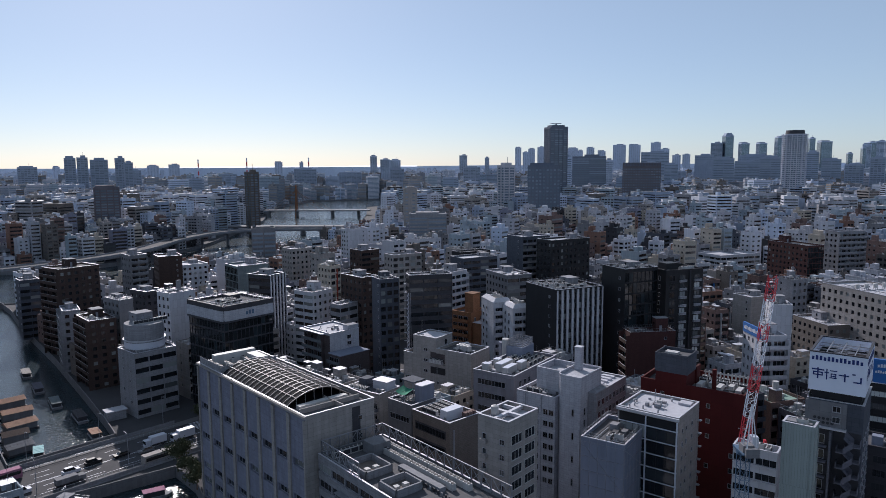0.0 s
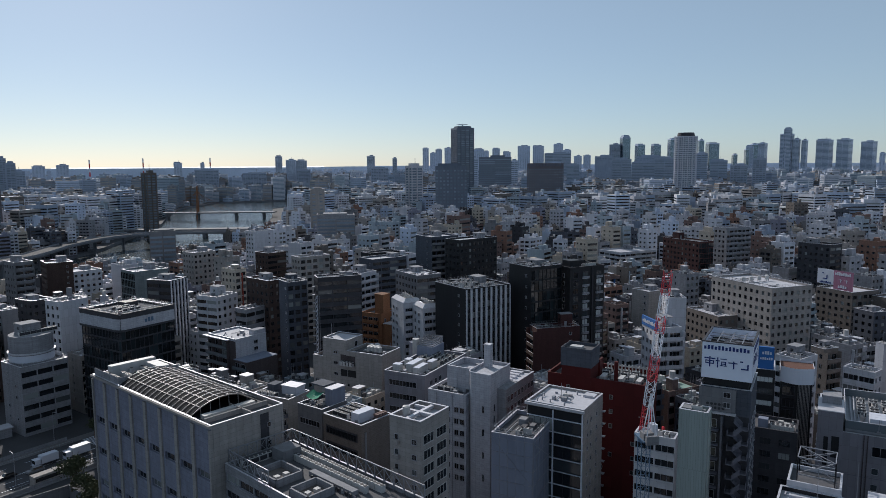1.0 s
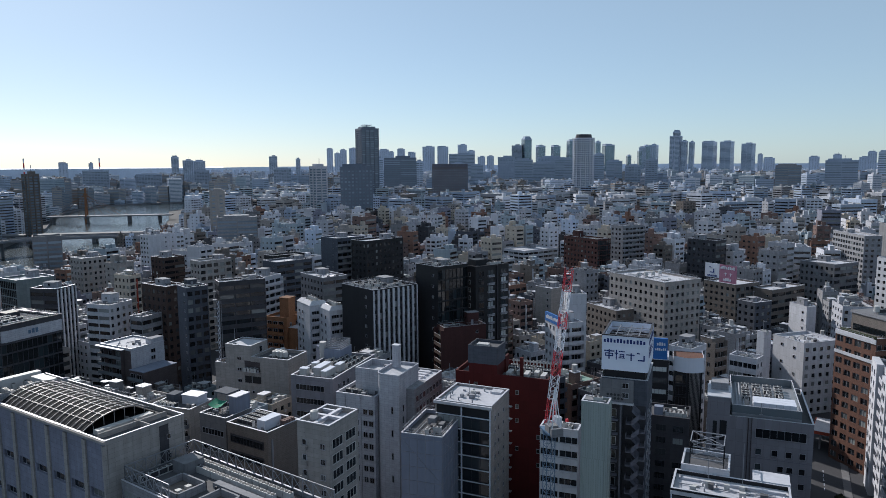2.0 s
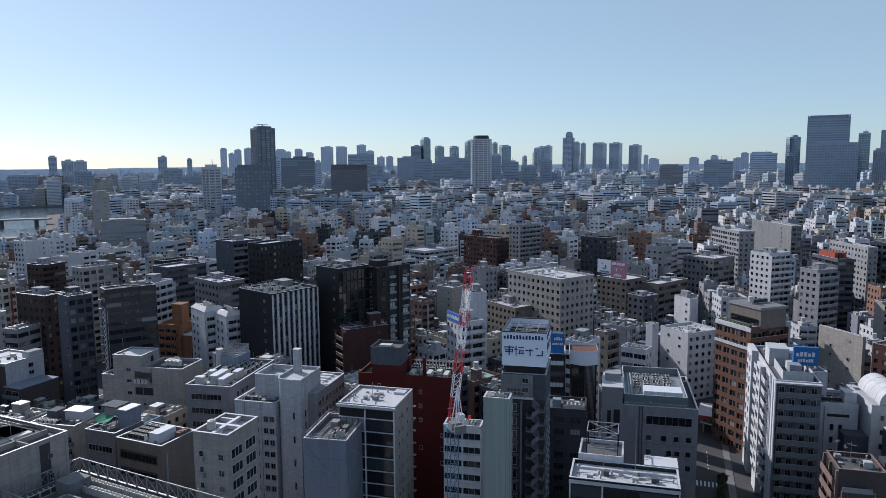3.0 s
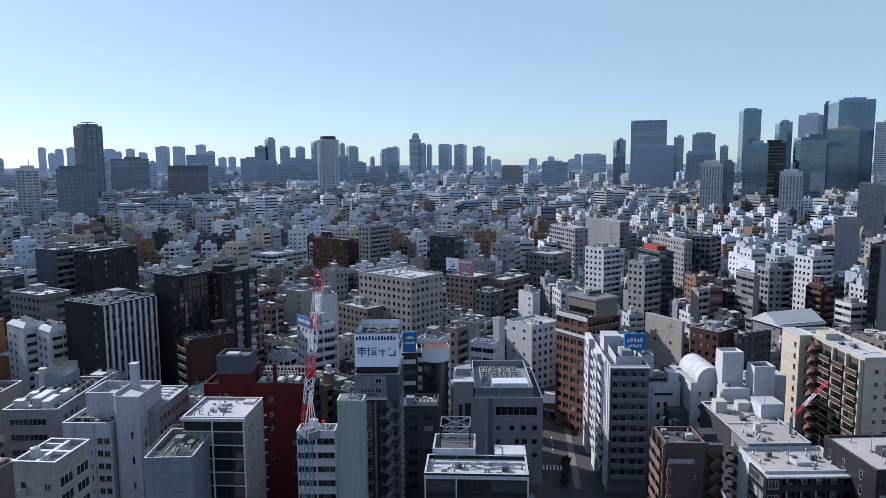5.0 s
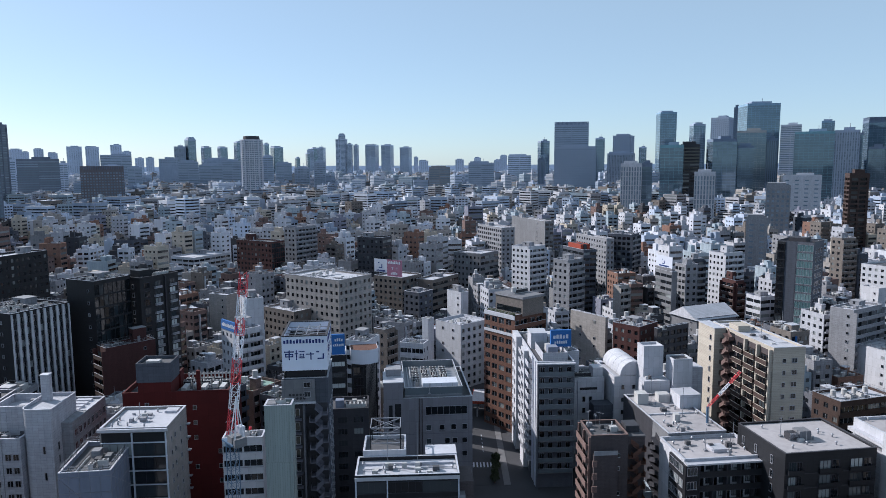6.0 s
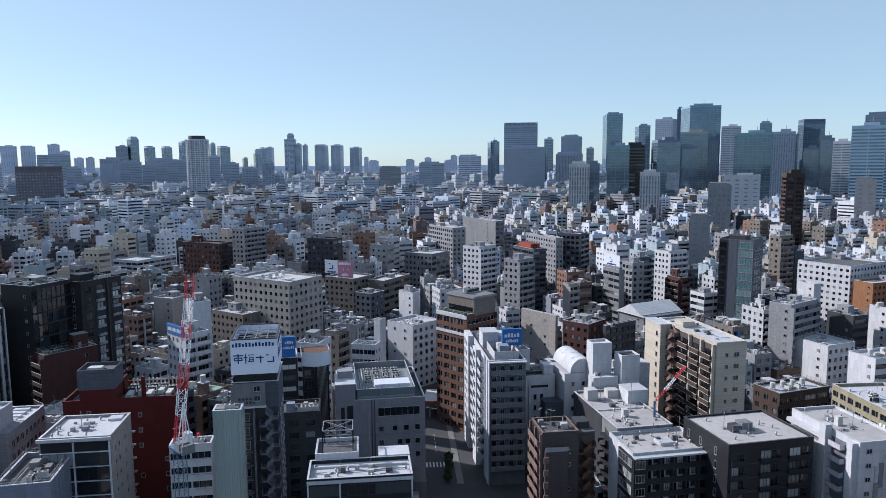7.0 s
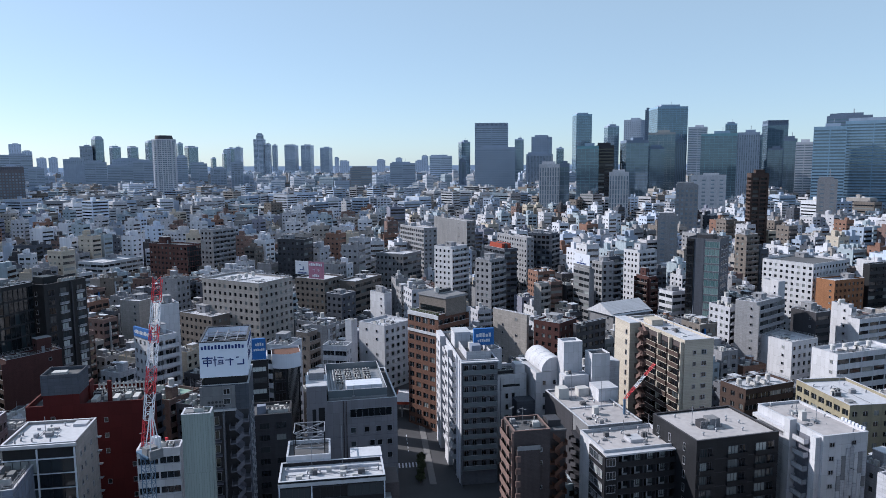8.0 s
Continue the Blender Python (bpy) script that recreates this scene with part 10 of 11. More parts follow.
tower("blue glass office tower", 1171, 506, -48.6, 50.9, 50.9, 178.2, 50, FARG, look_of="glass")
tower("tan glass office tower with a dark side", 1099, 484, -66.2, 41.3, 41.3, 132.5, 36, FART, look_of="glass")
tower("pale slim office tower downtown", 1416, 548, -68.8, 36.0, 36.0, 155.2, 44, WHITEF, look_of="bands")
tower("blue glass office tower", 1057, 377, -70.4, 48.8, 45.0, 126.0, 34, FARN, look_of="glass")
tower("ribbed blue-grey office tower", 1063, 337, -72.4, 30.3, 30.3, 126.8, 34, FARA, look_of="fins")
tower("blue glass office tower", 1621, 552, -71.2, 24.4, 24.4, 170.2, 44, FARG, look_of="glass")
tower("dark blue distant office tower", 1266, 359, -58.2, 32.3, 32.3, 148.2, 40, STEELF, look_of="glass", crown="louvre")
tower("dark glass office tower downtown", 1169, 308, -75.3, 18.5, 18.5, 119.8, 34, STEELF, look_of="glass")
tower("white stepped office tower downtown", 1128, 278, -76.2, 22.6, 22.6, 113.1, 30, WHITEF, look_of="bands")
tower("blue glass office tower", 901, 196, -77.7, 32.6, 45.0, 123.3, 34, FARG, look_of="bands")
tower("dark glass office tower downtown", 1003, 198, -78.9, 47.9, 45.0, 139.9, 40, STEELF, look_of="bands")
tower("blue glass office tower", 956, 162, -80.4, 56.9, 40.0, 131.0, 38, FARG, look_of="bands")
tower("dark brown apartment tower with open balconies", 542, 164, -58.2, 12.2, 12.2, 76.1, 24, BROWN, look_of="balconies")
tower("plain grey concrete apartment tower", 438, 187, -66.9, 12.1, 12.1, 50.5, 14, PALE, look_of="flat")
tower("grey concrete office block downtown", 603, 241, -68.2, 18.4, 18.4, 65.1, 16, PALE, look_of="grid")
tower("wide white concrete office block", 858, 317, -69.7, 39.9, 30.0, 69.3, 14, WHITE, look_of="flat")
tower("pale grey concrete apartment tower", 751, 163, -77.8, 16.9, 16.9, 67.6, 16, PALE, look_of="flat")
tower("dark side wing of a tan glass tower", 1103, 455, -67.6, 17.0, 17.0, 119.7, 34, STEELF, look_of="fins")
tower("dark green glass annex before a tan tower", 1051, 470, -65.9, 21.7, 21.7, 108.6, 30, STEELF, look_of="glass")
tower("dark narrow office tower behind a glass tower", 1184, 548, -65.2, 9.5, 9.5, 177.1, 50, STEELF, look_of="flat")
tower("dark office side of a stone block", 780, 472, -58.8, 12.7, 12.7, 84.5, 14, STEELF, look_of="glass")
tower("dark office slab beside a grid block", 1126, 925, -50.6, 14.0, 14.0, 92.4, 26, STEELF, look_of="fins")
tower("low dark office slab behind the offices", 1279, 836, -56.8, 55.5, 55.5, 104.6, 22, FARA, look_of="fins")
tower("navy office tower among the offices", 1214, 342, -74.2, 22.9, 22.9, 106.5, 32, STEELF, look_of="glass")
tower("dark navy lower office block", 1280, 377, -73.6, 27.9, 27.9, 130.7, 36, STEELF, look_of="glass")
tower("dark upper block of a twin office", 1099, 216, -78.9, 52.7, 40.0, 146.1, 40, STEELF, look_of="glass")
tower("dark blue-grey office slab in a far row", 699, 1790, -21.3, 42.9, 42.9, 91.7, 22, FARA, look_of="bands")
tower("dark blue-grey office slab in a far row", 744, 1776, -22.7, 50.0, 50.0, 95.5, 22, FARA, look_of="bands")
tower("dark blue-grey office slab in a far row", 796, 1757, -24.4, 57.8, 57.8, 88.1, 22, FARA, look_of="bands")
tower("dark blue-grey office slab in a far row", 843, 1731, -26.0, 50.1, 50.1, 97.2, 22, FARA, look_of="bands")
tower("dark blue-grey office slab in a far row", 623, 1813, -19.0, 33.1, 33.1, 82.2, 22, FARA, look_of="bands")
tower("dark blue-grey office slab in a far row", 918, 1681, -28.6, 29.9, 29.9, 108.4, 22, FARA, look_of="bands")
tower("dark blue-grey office slab in a far row", 957, 1665, -29.9, 40.9, 40.9, 90.6, 22, FARA, look_of="bands")
tower("grey apartment slab in a far row", 797, 1520, -27.7, 32.7, 32.7, 87.0, 20, FARA, look_of="balconies")
tower("grey apartment slab in a far row", 893, 1468, -31.3, 35.6, 35.6, 79.1, 20, FARA, look_of="balconies")
tower("grey apartment slab in a far row", 926, 1442, -32.7, 27.6, 27.6, 92.7, 20, FARA, look_of="balconies")
tower("pale office slab in a far row", 315, 1632, -10.9, 24.4, 24.4, 99.6, 20, FARB, look_of="bands")
tower("pale office slab in a far row", 409, 1607, -14.3, 16.3, 16.3, 92.4, 20, FARB, look_of="bands")
tower("pale office slab in a far row", 500, 1588, -17.5, 30.4, 30.4, 86.6, 20, FARB, look_of="bands")
tower("pale office slab in a far row", 346, 1633, -11.9, 38.3, 38.3, 72.2, 20, FARB, look_of="bands")
tower("hazy apartment slab near the shore", -231, 2018, 6.5, 63.2, 63.2, 64.0, 18, FARA, look_of="balconies")
tower("hazy apartment slab near the shore", -97, 2018, 2.8, 40.0, 40.0, 72.5, 18, FARA, look_of="balconies")
tower("hazy apartment slab near the shore", -356, 1999, 10.1, 61.9, 61.9, 74.4, 18, FARA, look_of="balconies")
tower("hazy apartment slab near the shore", 118, 2021, -3.3, 48.1, 48.1, 76.0, 18, FARA, look_of="balconies")
tower("hazy apartment slab near the shore", -999, 1758, 29.6, 42.9, 42.9, 84.1, 18, FARA, look_of="balconies")
tower("hazy apartment slab near the shore", -779, 1860, 22.7, 33.7, 33.7, 75.0, 18, FARA, look_of="balconies")
tower("distant blue-grey office tower", 2182, 2505, -41.1, 44.2, 44.2, 102.6, 26, FARB, look_of="flat")
tower("distant blue-grey office tower", 2306, 2388, -44.0, 39.4, 39.4, 106.9, 26, FARB, look_of="flat")
tower("distant blue-grey office tower", 2437, 2259, -47.2, 45.0, 45.0, 103.2, 26, FARB, look_of="flat")
tower("distant blue-grey office tower", 2447, 2237, -47.6, 31.7, 31.7, 124.0, 26, FARB, look_of="flat")
tower("distant blue-grey office tower", 2148, 2519, -40.5, 20.7, 20.7, 118.4, 26, FARB, look_of="flat")
tower("distant blue-grey office tower", 2363, 2326, -45.5, 31.6, 31.6, 114.3, 26, FARB, look_of="flat")
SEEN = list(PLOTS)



# ---- bridge, vehicles, boats, crane and street furniture ----
ROADDIR = 47.0


def vehicle(kind, label, x, y, deg, L, W, Hh, mat, cab=None, box_body=False):
    ob = thing(kind, label, kind.replace("_", " "), pose(x, y, 0.0, 0, 0, deg))
    r = 0.33 if L < 6 else 0.48
    s = Shape()
    if kind == "car":
        s.box(-L / 2, -W / 2, r * 0.7, L / 2, W / 2, Hh * 0.58)
        part("body", s, mat, ob)
        c = Shape()
        a, b, t = -L * 0.42, L * 0.28, 0.14 * W
        lo = [(a, -W / 2 + 0.05), (b, -W / 2 + 0.05), (b, W / 2 - 0.05), (a, W / 2 - 0.05)]
        hi = [(a + 0.35, -W / 2 + t), (b - 0.75, -W / 2 + t), (b - 0.75, W / 2 - t), (a + 0.35, W / 2 - t)]
        for i in range(4):
            j = (i + 1) % 4
            c.face([(*lo[i], Hh * 0.58), (*lo[j], Hh * 0.58), (*hi[j], Hh - 0.03), (*hi[i], Hh - 0.03)])
        part("cabin_glass", c.weld(), PANE, ob)
        part("roof", Shape().box(a + 0.3, -W / 2 + t - 0.04, Hh - 0.04, b - 0.7, W / 2 - t + 0.04, Hh), mat, ob)
    else:
        cut = L / 2 - (cab or 1.2)
        if box_body:
            part("cargo_box", Shape().box(-L / 2, -W / 2, r * 1.7, cut - 0.15, W / 2, Hh), mat, ob)
            part("cab", Shape().box(cut, -W / 2 + 0.05, r * 0.8, L / 2, W / 2 - 0.05, Hh * 0.78), cab_paint(mat), ob)
            part("windscreen", Shape().box(L / 2, -W / 2 + 0.15, Hh * 0.42, L / 2 + 0.03, W / 2 - 0.15, Hh * 0.72), PANE, ob)
            part("chassis", Shape().box(-L / 2, -W / 2 + 0.3, r * 0.8, cut, W / 2 - 0.3, r * 1.7), DARK, ob)
        else:
            part("body", Shape().box(-L / 2, -W / 2, r * 0.7, L / 2, W / 2, Hh), mat, ob)
            for sgn in (-1, 1):
                part("side_window", Shape().box(-L * 0.46, sgn * W / 2 - 0.02, Hh * 0.5, L * 0.46, sgn * W / 2 + 0.02, Hh * 0.82), PANE, ob)
            part("windscreen", Shape().box(L / 2 - 0.01, -W / 2 + 0.1, Hh * 0.4, L / 2 + 0.03, W / 2 - 0.1, Hh * 0.85), PANE, ob)
    wheel = Shape()
    n = 14
    wheel.bar((0, -0.11, 0), (0, 0.11, 0), r, 0, n)
    wm = wheel.mesh("wheel", [FANS])
    for fx in (-0.3, 0.32):
        for sy in (-1, 1):
            part("wheel", wm, None, ob, Matrix.Translation((fx * L, sy * (W / 2 - 0.12), r)))
    return ob


def cab_paint(mat):
    return mat


def road_bridge():
    """The street over the canal, with pavements, parapets and markings."""
    m = pose(-94, 197, 0, 0, 0, ROADDIR)
    ob = tagged(new("road"), "grey asphalt street crossing the canal bridge", "road", kind="structure")
    ob.matrix_basis = m
    x0, x1 = -95.0, 125.0
    part("carriageway", Shape().box(x0, -10, -0.6, x1, 10, 0.012), ASPHALT, ob)
    for sgn in (-1, 1):
        a, b = sorted((sgn * 10.0, sgn * 13.5))
        part("pavement", Shape().box(x0, a, -0.6, x1, b, 0.16), PAVING, ob)
        part("bridge_girder", Shape().box(-26, sgn * 13.5 - 0.4, -1.9, 26, sgn * 13.5 + 0.4, 0.18), PALE, ob)
        part("bridge_parapet", Shape().box(-26, sgn * 13.2 - 0.12, 0.16, 26, sgn * 13.2 + 0.12, 1.25), PALE, ob)
        rail = Shape().box(-26, sgn * 9.9 - 0.04, 0.75, 26, sgn * 9.9 + 0.04, 0.85)
        for i in range(27):
            rail.box(-26 + 2 * i - 0.04, sgn * 9.9 - 0.04, 0.16, -26 + 2 * i + 0.04, sgn * 9.9 + 0.04, 0.8)
        part("guard_rail", rail, GALV, ob)
    for y in (-6.6, -3.3, 3.3, 6.6):
        me = Shape().box(-2.5, -0.08, 0.014, 2.5, 0.08, 0.022).mesh("lane_mark", [SIGNW])
        for i in range(20):
            part("lane_mark", me, None, ob, pose(x0 + 8 + i * 10, y, 0))
    part("centre_line", Shape().box(x0, -0.25, 0.014, x1, -0.1, 0.022).box(x0, 0.1, 0.014, x1, 0.25, 0.022), SIGNW, ob)
    me = Shape().box(-0.25, -2.0, 0.014, 0.25, 2.0, 0.022).mesh("zebra_stripe", [SIGNW])
    for i in range(20):
        part("zebra_stripe", me, None, ob, pose(27 + 4, -9.5 + i, 0) @ pose(0, 0, 0, 0, 0, 90))


def side_street():
    ob = tagged(new("road"), "narrow street with a zebra crossing between tall buildings", "road", kind="structure")
    ob.matrix_basis = pose(138, 133, 0, 0, 0, 47)
    part("carriageway", Shape().box(-14, -4.5, -0.3, 60, 4.5, 0.012), ASPHALT, ob)
    for sgn in (-1, 1):
        a, b = sorted((sgn * 4.5, sgn * 6.3))
        part("pavement", Shape().box(-14, a, -0.3, 60, b, 0.15), PAVING, ob)
    me = Shape().box(-1.6, -0.22, 0.014, 1.6, 0.22, 0.022).mesh("zebra_stripe", [SIGNW])
    for i in range(8):
        part("zebra_stripe", me, None, ob, pose(-1.0, -3.7 + i * 0.98, 0))
    for i in range(5):
        part("stop_line", Shape().box(8 + i * 3, -0.08, 0.014, 9.6 + i * 3, 0.08, 0.022), SIGNW, ob)


def lamp_post(x, y, deg, h=9.0):
    ob = thing("street_lamp", "slim grey steel street lamp on the pavement", "street lamp", pose(x, y, 0.1, 0, 0, deg), "street lamps")
    part("post", Shape().cyl(0, 0, 0, h, 0.11, 0, 8, 0.06), GALV, ob)
    part("arm", Shape().bar((0, 0, h - 0.1), (1.6, 0, h + 0.25), 0.05), GALV, ob)
    part("lamp_head", Shape().box(1.3, -0.14, h + 0.16, 2.1, 0.14, h + 0.32), PALE, ob)


def tree(x, y, h, spread, seed, z=0.0, leaf=None):
    r = random.Random(seed)
    ob = thing("tree", "dark evergreen street tree with an uneven crown", "tree", pose(x, y, z), "street trees")
    trunk = Shape().cyl(0, 0, 0, h * 0.45, 0.22, 0, 8, 0.14)
    tips = []
    for i in range(7):
        a, e = r.uniform(0, math.tau), r.uniform(0.35, 0.85)
        tip = (spread * e * math.cos(a), spread * e * math.sin(a), h * r.uniform(0.55, 0.9))
        trunk.bar((0, 0, h * r.uniform(0.3, 0.45)), tip, 0.06)
        tips.append(tip)
    part("trunk", trunk, BARK, ob)
    crown = Shape()
    for tip in tips + [(0, 0, h * 0.85)]:
        for i in range(190):
            d = Vector((r.gauss(0, 1), r.gauss(0, 1), r.gauss(0, 0.8)))
            p = Vector(tip) + d * spread * 0.24
            q = Euler((r.uniform(0, 6), r.uniform(0, 6), r.uniform(0, 6))).to_matrix()
            s = r.uniform(0.14, 0.3)
            crown.face([tuple(p + q @ Vector(c)) for c in ((-s, -s * 0.6, 0), (s, -s * 0.6, 0), (s * 0.6, s, 0.1), (-s * 0.6, s, 0))])
    part("crown", crown, leaf or LEAF, ob, kind="stuff")


def boat(label, x, y, deg, L, W, roof_mat, hull=None, roof_h=1.6, z=-2.5):
    ob = thing("boat", label, "boat", pose(x, y, z, 0, 0, deg), "moored boats")
    s = Shape()
    out = [(-L / 2, -W / 2), (L * 0.3, -W / 2), (L / 2, 0), (L * 0.3, W / 2), (-L / 2, W / 2)]
    for i in range(5):
        j = (i + 1) % 5
        s.face([(out[i][0] * 0.94, out[i][1] * 0.8, -0.3), (out[j][0] * 0.94, out[j][1] * 0.8, -0.3), (*out[j], 0.9), (*out[i], 0.9)])
    s.face([(*p, 0.9) for p in out])
    part("hull", s.weld(), hull or PALE, ob)
    part("cabin", Shape().box(-L * 0.42, -W * 0.4, 0.9, L * 0.22, W * 0.4, 0.9 + roof_h - 0.25), DARK, ob)
    part("roof", Shape().box(-L * 0.45, -W * 0.46, 0.65 + roof_h, L * 0.25, W * 0.46, 0.78 + roof_h), roof_mat, ob)
    n = int(L * 0.7 / 1.2)
    for i in range(n):
        part("roof_rib", Shape().box(-L * 0.45 + i * 1.2, -W * 0.47, 0.78 + roof_h, -L * 0.45 + i * 1.2 + 0.12, W * 0.47, 0.84 + roof_h), roof_mat, ob)


def boathouse(label, x, y, deg, L, W, h, mat):
    ob = thing("boathouse", label, "boathouse", pose(x, y, -2.5, 0, 0, deg), "canal huts")
    part("pontoon", Shape().box(-L / 2 - 0.4, -W / 2 - 0.4, -0.4, L / 2 + 0.4, W / 2 + 0.4, 0.5), DARK, ob)
    part("wall", Shape().box(-L / 2, -W / 2, 0.5, L / 2, W / 2, h), GREY, ob)
    s = Shape().face([(-L / 2 - 0.4, -W / 2 - 0.4, h), (L / 2 + 0.4, -W / 2 - 0.4, h), (L / 2 + 0.4, 0, h + 1.1), (-L / 2 - 0.4, 0, h + 1.1)])
    s.face([(L / 2 + 0.4, W / 2 + 0.4, h), (-L / 2 - 0.4, W / 2 + 0.4, h), (-L / 2 - 0.4, 0, h + 1.1), (L / 2 + 0.4, 0, h + 1.1)])
    s.face([(-L / 2 - 0.4, -W / 2 - 0.4, h), (-L / 2 - 0.4, 0, h + 1.1), (-L / 2 - 0.4, W / 2 + 0.4, h)]).face([(L / 2 + 0.4, -W / 2 - 0.4, h), (L / 2 + 0.4, W / 2 + 0.4, h), (L / 2 + 0.4, 0, h + 1.1)])
    part("roof", s.weld(), mat, ob)
    for i in range(int(L / 1.0)):
        part("roof_batten", Shape().bar((-L / 2 + i, -W / 2 - 0.4, h + 0.05), (-L / 2 + i, 0, h + 1.15), 0.05), mat, ob)


def lattice(ob, a, b, side, panels, mats, name):
    """A square lattice boom from a to b; each panel is a part, in turn of the given paints."""
    a, b = Vector(a), Vector(b)
    q = (b - a).to_track_quat("Z", "Y").to_matrix()
    ex, ey = q @ Vector((1, 0, 0)), q @ Vector((0, 1, 0))
    for i in range(panels):
        t0, t1 = i / panels, (i + 1) / panels
        p, r = a + (b - a) * t0, a + (b - a) * t1
        s = Shape()
        cs = [ex * sx * side / 2 + ey * sy * side / 2 for sx, sy in ((-1, -1), (1, -1), (1, 1), (-1, 1))]
        for k in range(4):
            s.bar(p + cs[k], r + cs[k], 0.085 if side > 1 else 0.05)
            s.bar(p + cs[k], r + cs[(k + 1) % 4], 0.045 if side > 1 else 0.03)
            s.bar(p + cs[(k + 1) % 4], p + cs[k], 0.045)
        part(name, s, mats[i], ob)


def tower_crane():
    bx, by = 55.9, 119.6
    ob = thing("tower_crane", "red and white luffing tower crane with a blue mast", "tower crane", pose(bx, by, 0))
    lattice(ob, (0, 0, 0), (0, 0, 33.0), 1.7, 14, [CRANEB] * 14, "mast_section")
    part("slew_platform", Shape().cyl(0, 0, 33.0, 33.8, 1.3, 0, 16), CRANEB, ob)
    part("machine_deck", Shape().box(-1.4, -3.0, 33.8, 1.4, 1.4, 34.1), CRANEB, ob)
    part("cab", Shape().box(1.1, -0.6, 34.1, 2.4, 0.9, 36.2), SIGNW, ob)
    part("winch_house", Shape().box(-1.2, -2.4, 34.1, 0.8, -0.6, 35.4), GREY, ob)
    part("counterweight", Shape().box(-1.2, -3.6, 33.6, 1.2, -3.0, 35.2), GREY, ob)
    tip = (10.4, 13.3, 63.0)
    n = 20
    paints = [CRANER, CRANER, CRANER, CRANEW, CRANEW, CRANEW, CRANER, CRANER, CRANER, CRANEW, CRANEW, CRANEW, CRANER, CRANER, CRANEW, CRANEW, CRANEW, CRANER, CRANER, CRANER]
    lattice(ob, (0.2, 0.6, 34.6), tip, 1.5, n, paints, "jib_section")
    for p in ((-1.0, -1.2), (1.0, -1.2)):
        part("a_frame", Shape().bar((p[0], p[1], 34.2), (0, -2.4, 43.0), 0.12), CRANEW, ob)
        part("a_frame", Shape().bar((p[0], p[1] - 2.0, 34.2), (0, -2.4, 43.0), 0.12), CRANEW, ob)
    part("luffing_rope", Shape().bar((0, -2.4, 43.0), (tip[0] * 0.9, tip[1] * 0.9, 34.6 + 28.4 * 0.92), 0.04), FANS, ob)
    part("hoist_rope", Shape().bar(tip, (tip[0], tip[1], 30.0), 0.03), FANS, ob)
    part("hook_block", Shape().box(tip[0] - 0.25, tip[1] - 0.25, 29.0, tip[0] + 0.25, tip[1] + 0.25, 30.0), CRANER, ob)


def small_crane(x, y, z, dx, dy, dz, label):
    ob = thing("crane_boom", label, "crane", pose(x, y, 0))
    part("column", Shape().cyl(0, 0, 0, z, 0.35, 0, 10), CRANEB, ob)
    lattice(ob, (0, 0, z), (dx, dy, z + dz), 0.45, 6, [CRANER, CRANER, CRANEW, CRANEW, CRANER, CRANER], "boom_section")


def canopy_station():
    ob = thing("filling_station", "flat white station canopy with a red fascia", "filling station", pose(160.3, 161.0, 0, 0, 0, -50))
    part("canopy", Shape().box(0, 0, 5.4, 13, 13, 6.0), WHITE, ob)
    for q in ((-0.2, -0.2, 13.2, 0), (-0.2, 0, 0, 13), (13, 0, 13.2, 13)):
        part("fascia", Shape().box(q[0], q[1], 5.2, q[2], q[3], 6.1), REDPAINT, ob)
    for p in ((2, 2), (11, 2), (2, 11), (11, 11)):
        part("column", Shape().box(p[0] - 0.25, p[1] - 0.25, 0, p[0] + 0.25, p[1] + 0.25, 5.4), PALE, ob)


def blue_sign():
    ob = thing("roof_sign", "blue rooftop sign box with pale lettering bars", "sign", pose(146.8, 116.6, 35.6, 0, 0, -38))
    part("panel", Shape().box(0, 0, 0, 5.6, 1.0, 4.6), BLUE, ob)
    fm = Matrix.Identity(4)
    bars_row(ob, fm, 0.6, 5.0, 2.3, 1.1, SIGNW)
    bars_row(ob, fm, 1.0, 4.6, 0.9, 0.8, SIGNW)


def cable_bridge():
    ob = thing("cable_stayed_bridge", "pale river bridge with an orange pylon and cables", "bridge", pose(0, 0, 0))
    a, b = Vector((-300, 1215)), Vector((-105, 1200))
    deck = Shape()
    ribbon([(a.x, a.y), (b.x, b.y)], 9, 7.0, 9.0, deck)
    part("deck", deck, PALE, ob)
    px, py = -232, 1208
    for sgn in (-1, 1):
        part("pylon_leg", Shape().bar((px, py + sgn * 8, -3), (px, py, 52), 1.6), ORANGE, ob)
    for i in range(1, 6):
        for sgn in (-1, 1):
            x = px + sgn * i * 12
            part("cable", Shape().bar((px, py, 50 - i * 2), (x, py, 9), 0.25), ORANGE, ob)
    for x in (-280, -232, -170, -125):
        part("pier", Shape().box(x - 2, 1200, -3, x + 2, 1216, 7.0), GREY, ob)


def river_bridge():
    ob = thing("river_bridge", "low grey girder bridge over the river", "bridge", pose(0, 0, 0))
    deck = Shape()
    ribbon([(-300, 905), (-80, 890)], 10, 6.0, 8.4, deck)
    part("deck", deck, GREY, ob)
    for x in (-230, -165):
        part("pier", Shape().box(x - 2, 890, -3, x + 2, 906, 6.0), GREY, ob)


def chimneys():
    for x, y, h, lab in ((-1150, 3500, 118, "tall red and white striped power station chimney"), (-950, 3650, 125, "tall red and white striped power station chimney"), (-640, 3700, 126, "tall pale power station chimney far off")):
        ob = thing("chimney", lab, "chimney", pose(x, y, 0), "far chimneys")
        for i in range(6):
            part("band", Shape().cyl(0, 0, h * i / 6, h * (i + 1) / 6, 3.2, 0, 10), CRANEW if i % 2 else CRANER, ob)


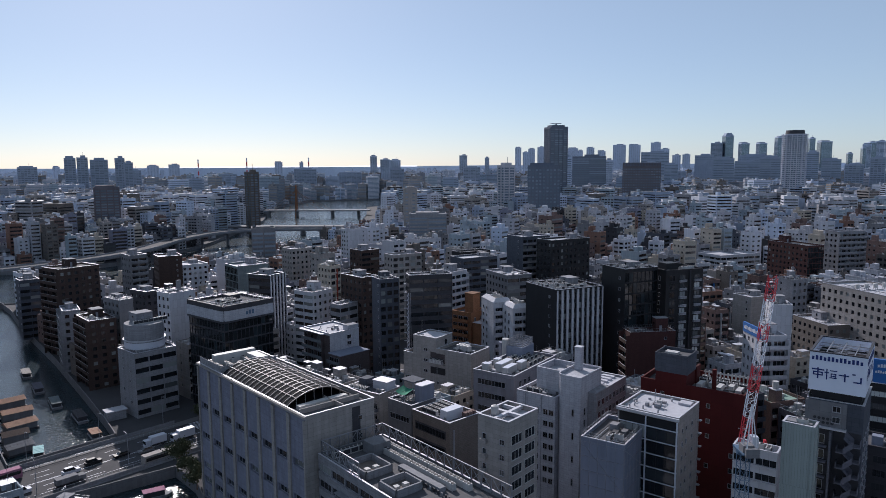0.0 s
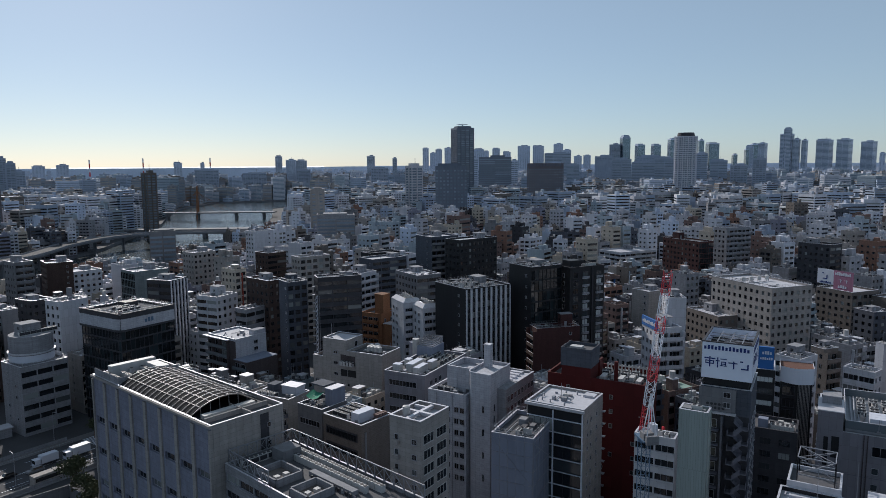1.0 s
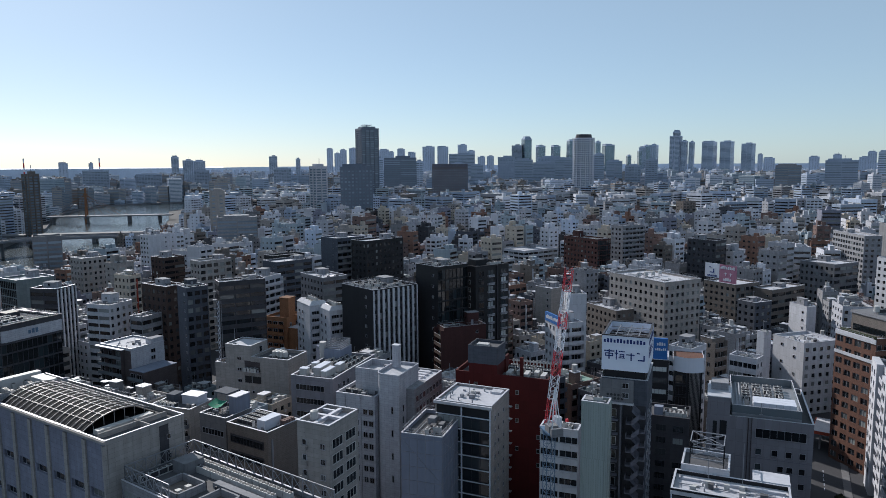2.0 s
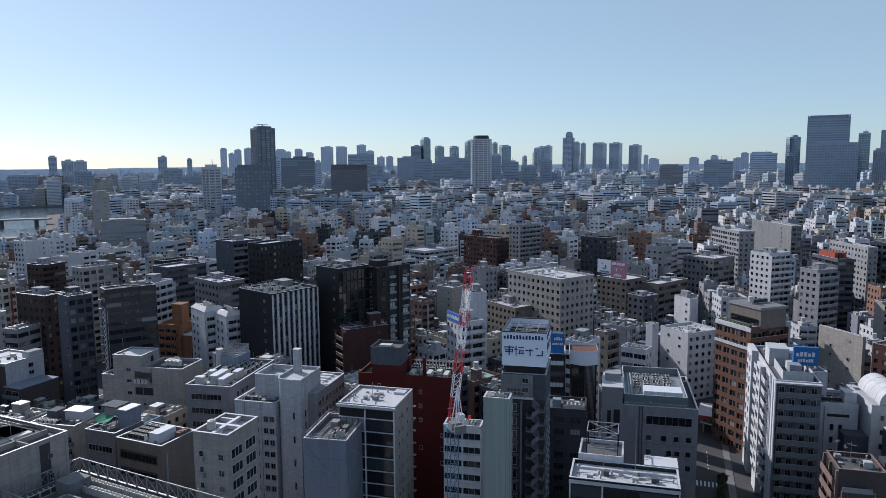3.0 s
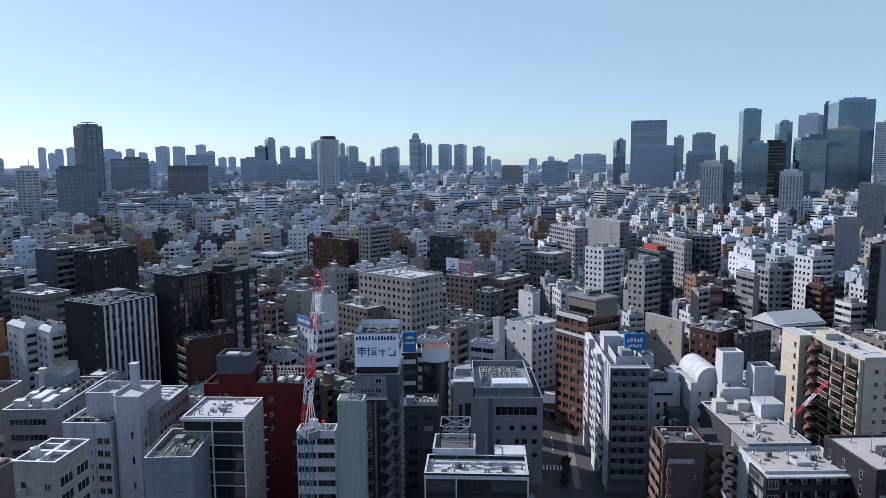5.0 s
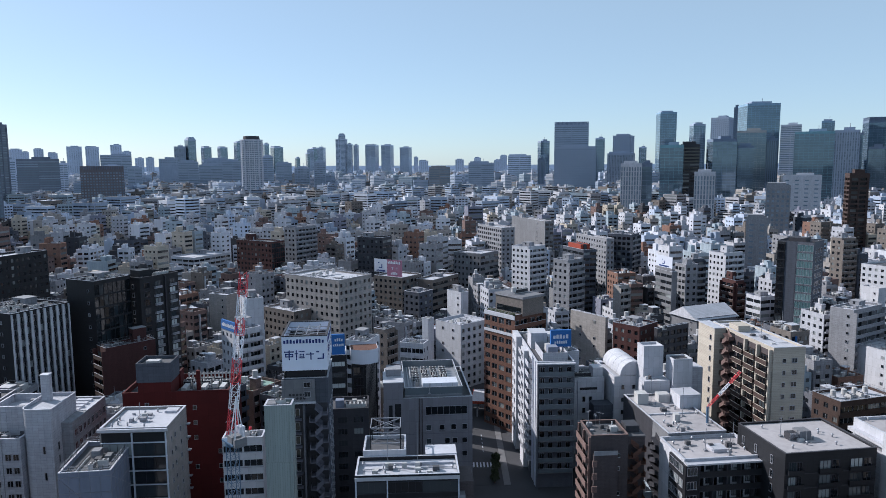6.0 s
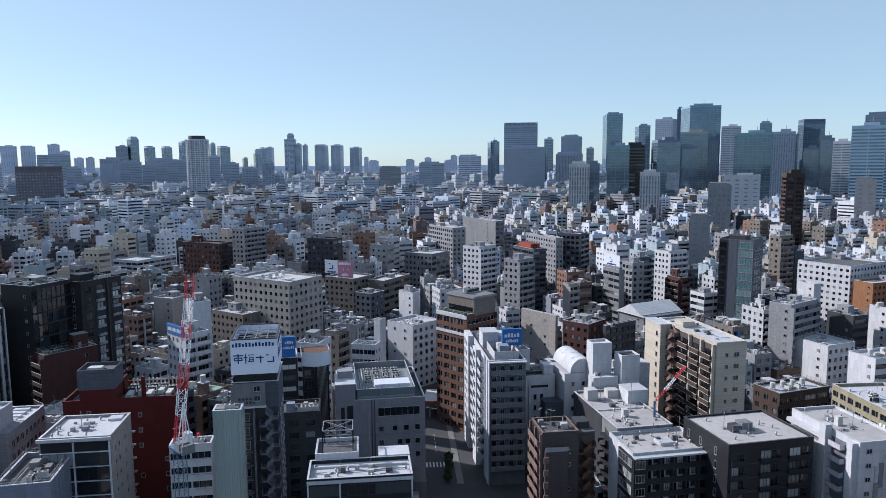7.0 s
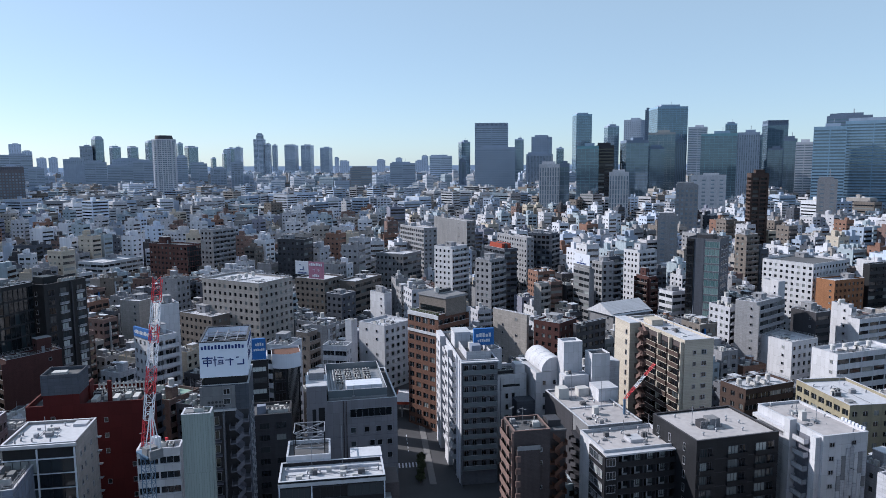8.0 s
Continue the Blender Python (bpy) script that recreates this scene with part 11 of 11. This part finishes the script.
def build_streets():
    road_bridge()
    side_street()
    tower_crane()
    small_crane(100, 165, 33, 2, -3, 8, "small red and white builders crane boom")
    small_crane(150.5, 73.5, 29, 5.0, -5.0, 8.5, "red and white slewing crane boom")
    canopy_station()
    blue_sign()
    cable_bridge()
    river_bridge()
    chimneys()
    d = ROADDIR
    vehicle("bus", "white and grey city bus on the bridge road", -79, 195.5, d, 10.6, 2.4, 3.2, CREAM)
    vehicle("truck", "white box truck on the bridge road", -85.4, 207.4, d + 180, 6.6, 2.2, 3.0, SIGNW, 1.7, True)
    vehicle("truck", "red and white box truck at the crossing", -78.5, 212.0, d + 180, 7.2, 2.3, 3.2, SIGNW, 1.8, True)
    vehicle("car", "white minivan driving over the bridge", -101.2, 188.1, d, 4.5, 1.7, 1.9, SIGNW)
    vehicle("car", "black minivan driving over the bridge", -97.9, 194.0, d, 4.5, 1.7, 1.85, BLACK)
    vehicle("car", "dark taxi in the shade of buildings", -92.1, 199.3, d + 180, 4.5, 1.7, 1.5, BLACK)
    vehicle("car", "pale grey saloon car on the bridge", -86.2, 202.4, d + 180, 4.5, 1.7, 1.45, PALE)
    vehicle("car", "silver car turning at the junction", -79.0, 219.2, d + 60, 4.5, 1.7, 1.45, SIGNW)
    vehicle("truck", "green and white flatbed truck on the bridge", -98.2, 181.8, d, 7.4, 2.2, 2.3, GREY, 1.8, True)
    vehicle("bus", "mauve coach parked beside the bridge", -117, 183, d, 9.0, 2.4, 3.0, PINK)
    vehicle("car", "white van parked near the bridge", -108, 176, d, 4.6, 1.8, 2.0, SIGNW)
    for i, (x, y) in enumerate(((-30, 277), (-26, 282), (-34, 279), (-21, 287), (-29, 287), (-17, 292))):
        vehicle("car", ("white", "grey", "dark", "silver", "white", "black")[i] + " car waiting on the avenue", x, y, d + 4, 4.5, 1.7, 1.5, (SIGNW, GREY, BLACK, PALE, SIGNW, BLACK)[i])
    for i in range(6):
        lamp_post(-104 + i * 16.5, 176 + i * 17.5, d + 90)
    for i in range(5):
        lamp_post(-118 + i * 14, 196 + i * 15, d - 90)
    tree(-71.5, 188, 8.5, 3.6, 1)
    tree(-66, 182, 7.0, 3.0, 2)
    tree(-62.5, 177, 6.0, 2.6, 3)
    tree(-78, 226, 6.0, 2.4, 4)
    for i in range(6):
        tree(131 + i * 1.9, 122.5 + i * 1.7, 1.8 + 0.4 * (i % 3), 0.9, 20 + i)
    boathouse("rusty brown canal boathouse with a ribbed roof", -155, 250, 47, 9, 4.6, 2.8, WOODEN)
    boathouse("rusty brown canal boathouse with a ribbed roof", -146, 239, 42, 9, 4.6, 2.8, WOODEN)
    boathouse("brown timber canal boathouse with a low roof", -138.5, 228, 50, 9, 5, 2.6, WOODEN)
    boathouse("dark canal hut with a felt roof", -134, 217.5, 40, 7, 5, 3.0, BROWN)
    boathouse("grey canal shed on a pontoon", -128, 209, 50, 7, 4.5, 2.4, GREY)
    boat("white houseboat with a pale teal awning", -120.5, 206.5, 120, 9.5, 3.2, TEAL)
    boat("covered blue-green pleasure boat moored at the quay", -156, 270, 125, 14, 3.6, GREYBLUE)
    boat("covered pale green pleasure boat moored at the quay", -140, 252.5, 125, 14, 3.6, GLASSY)
    boat("dark pleasure boat moored at the quay", -124, 238, 128, 14, 3.6, DARK)
    boat("timber-roofed barge moored by the bridge", -110.5, 221, 128, 9, 3.4, WOODEN)
    boat("dark pleasure boat moored at the quay", -172, 290, 125, 14, 3.6, DARK)
    boat("covered boat with a worn pink deck", -73.5, 178, 30, 8, 3.0, PINK)
    ob = thing("boathouse", "white ticket house on the quay", "boathouse", pose(-108, 231, 0, 0, 0, 40))
    part("wall", Shape().box(-3, -2, 0, 3, 2, 3.0), PALE, ob)
    part("roof", Shape().box(-3.4, -2.4, 3.0, 3.4, 2.4, 3.3), ROOF, ob)


build_streets()

build_city()
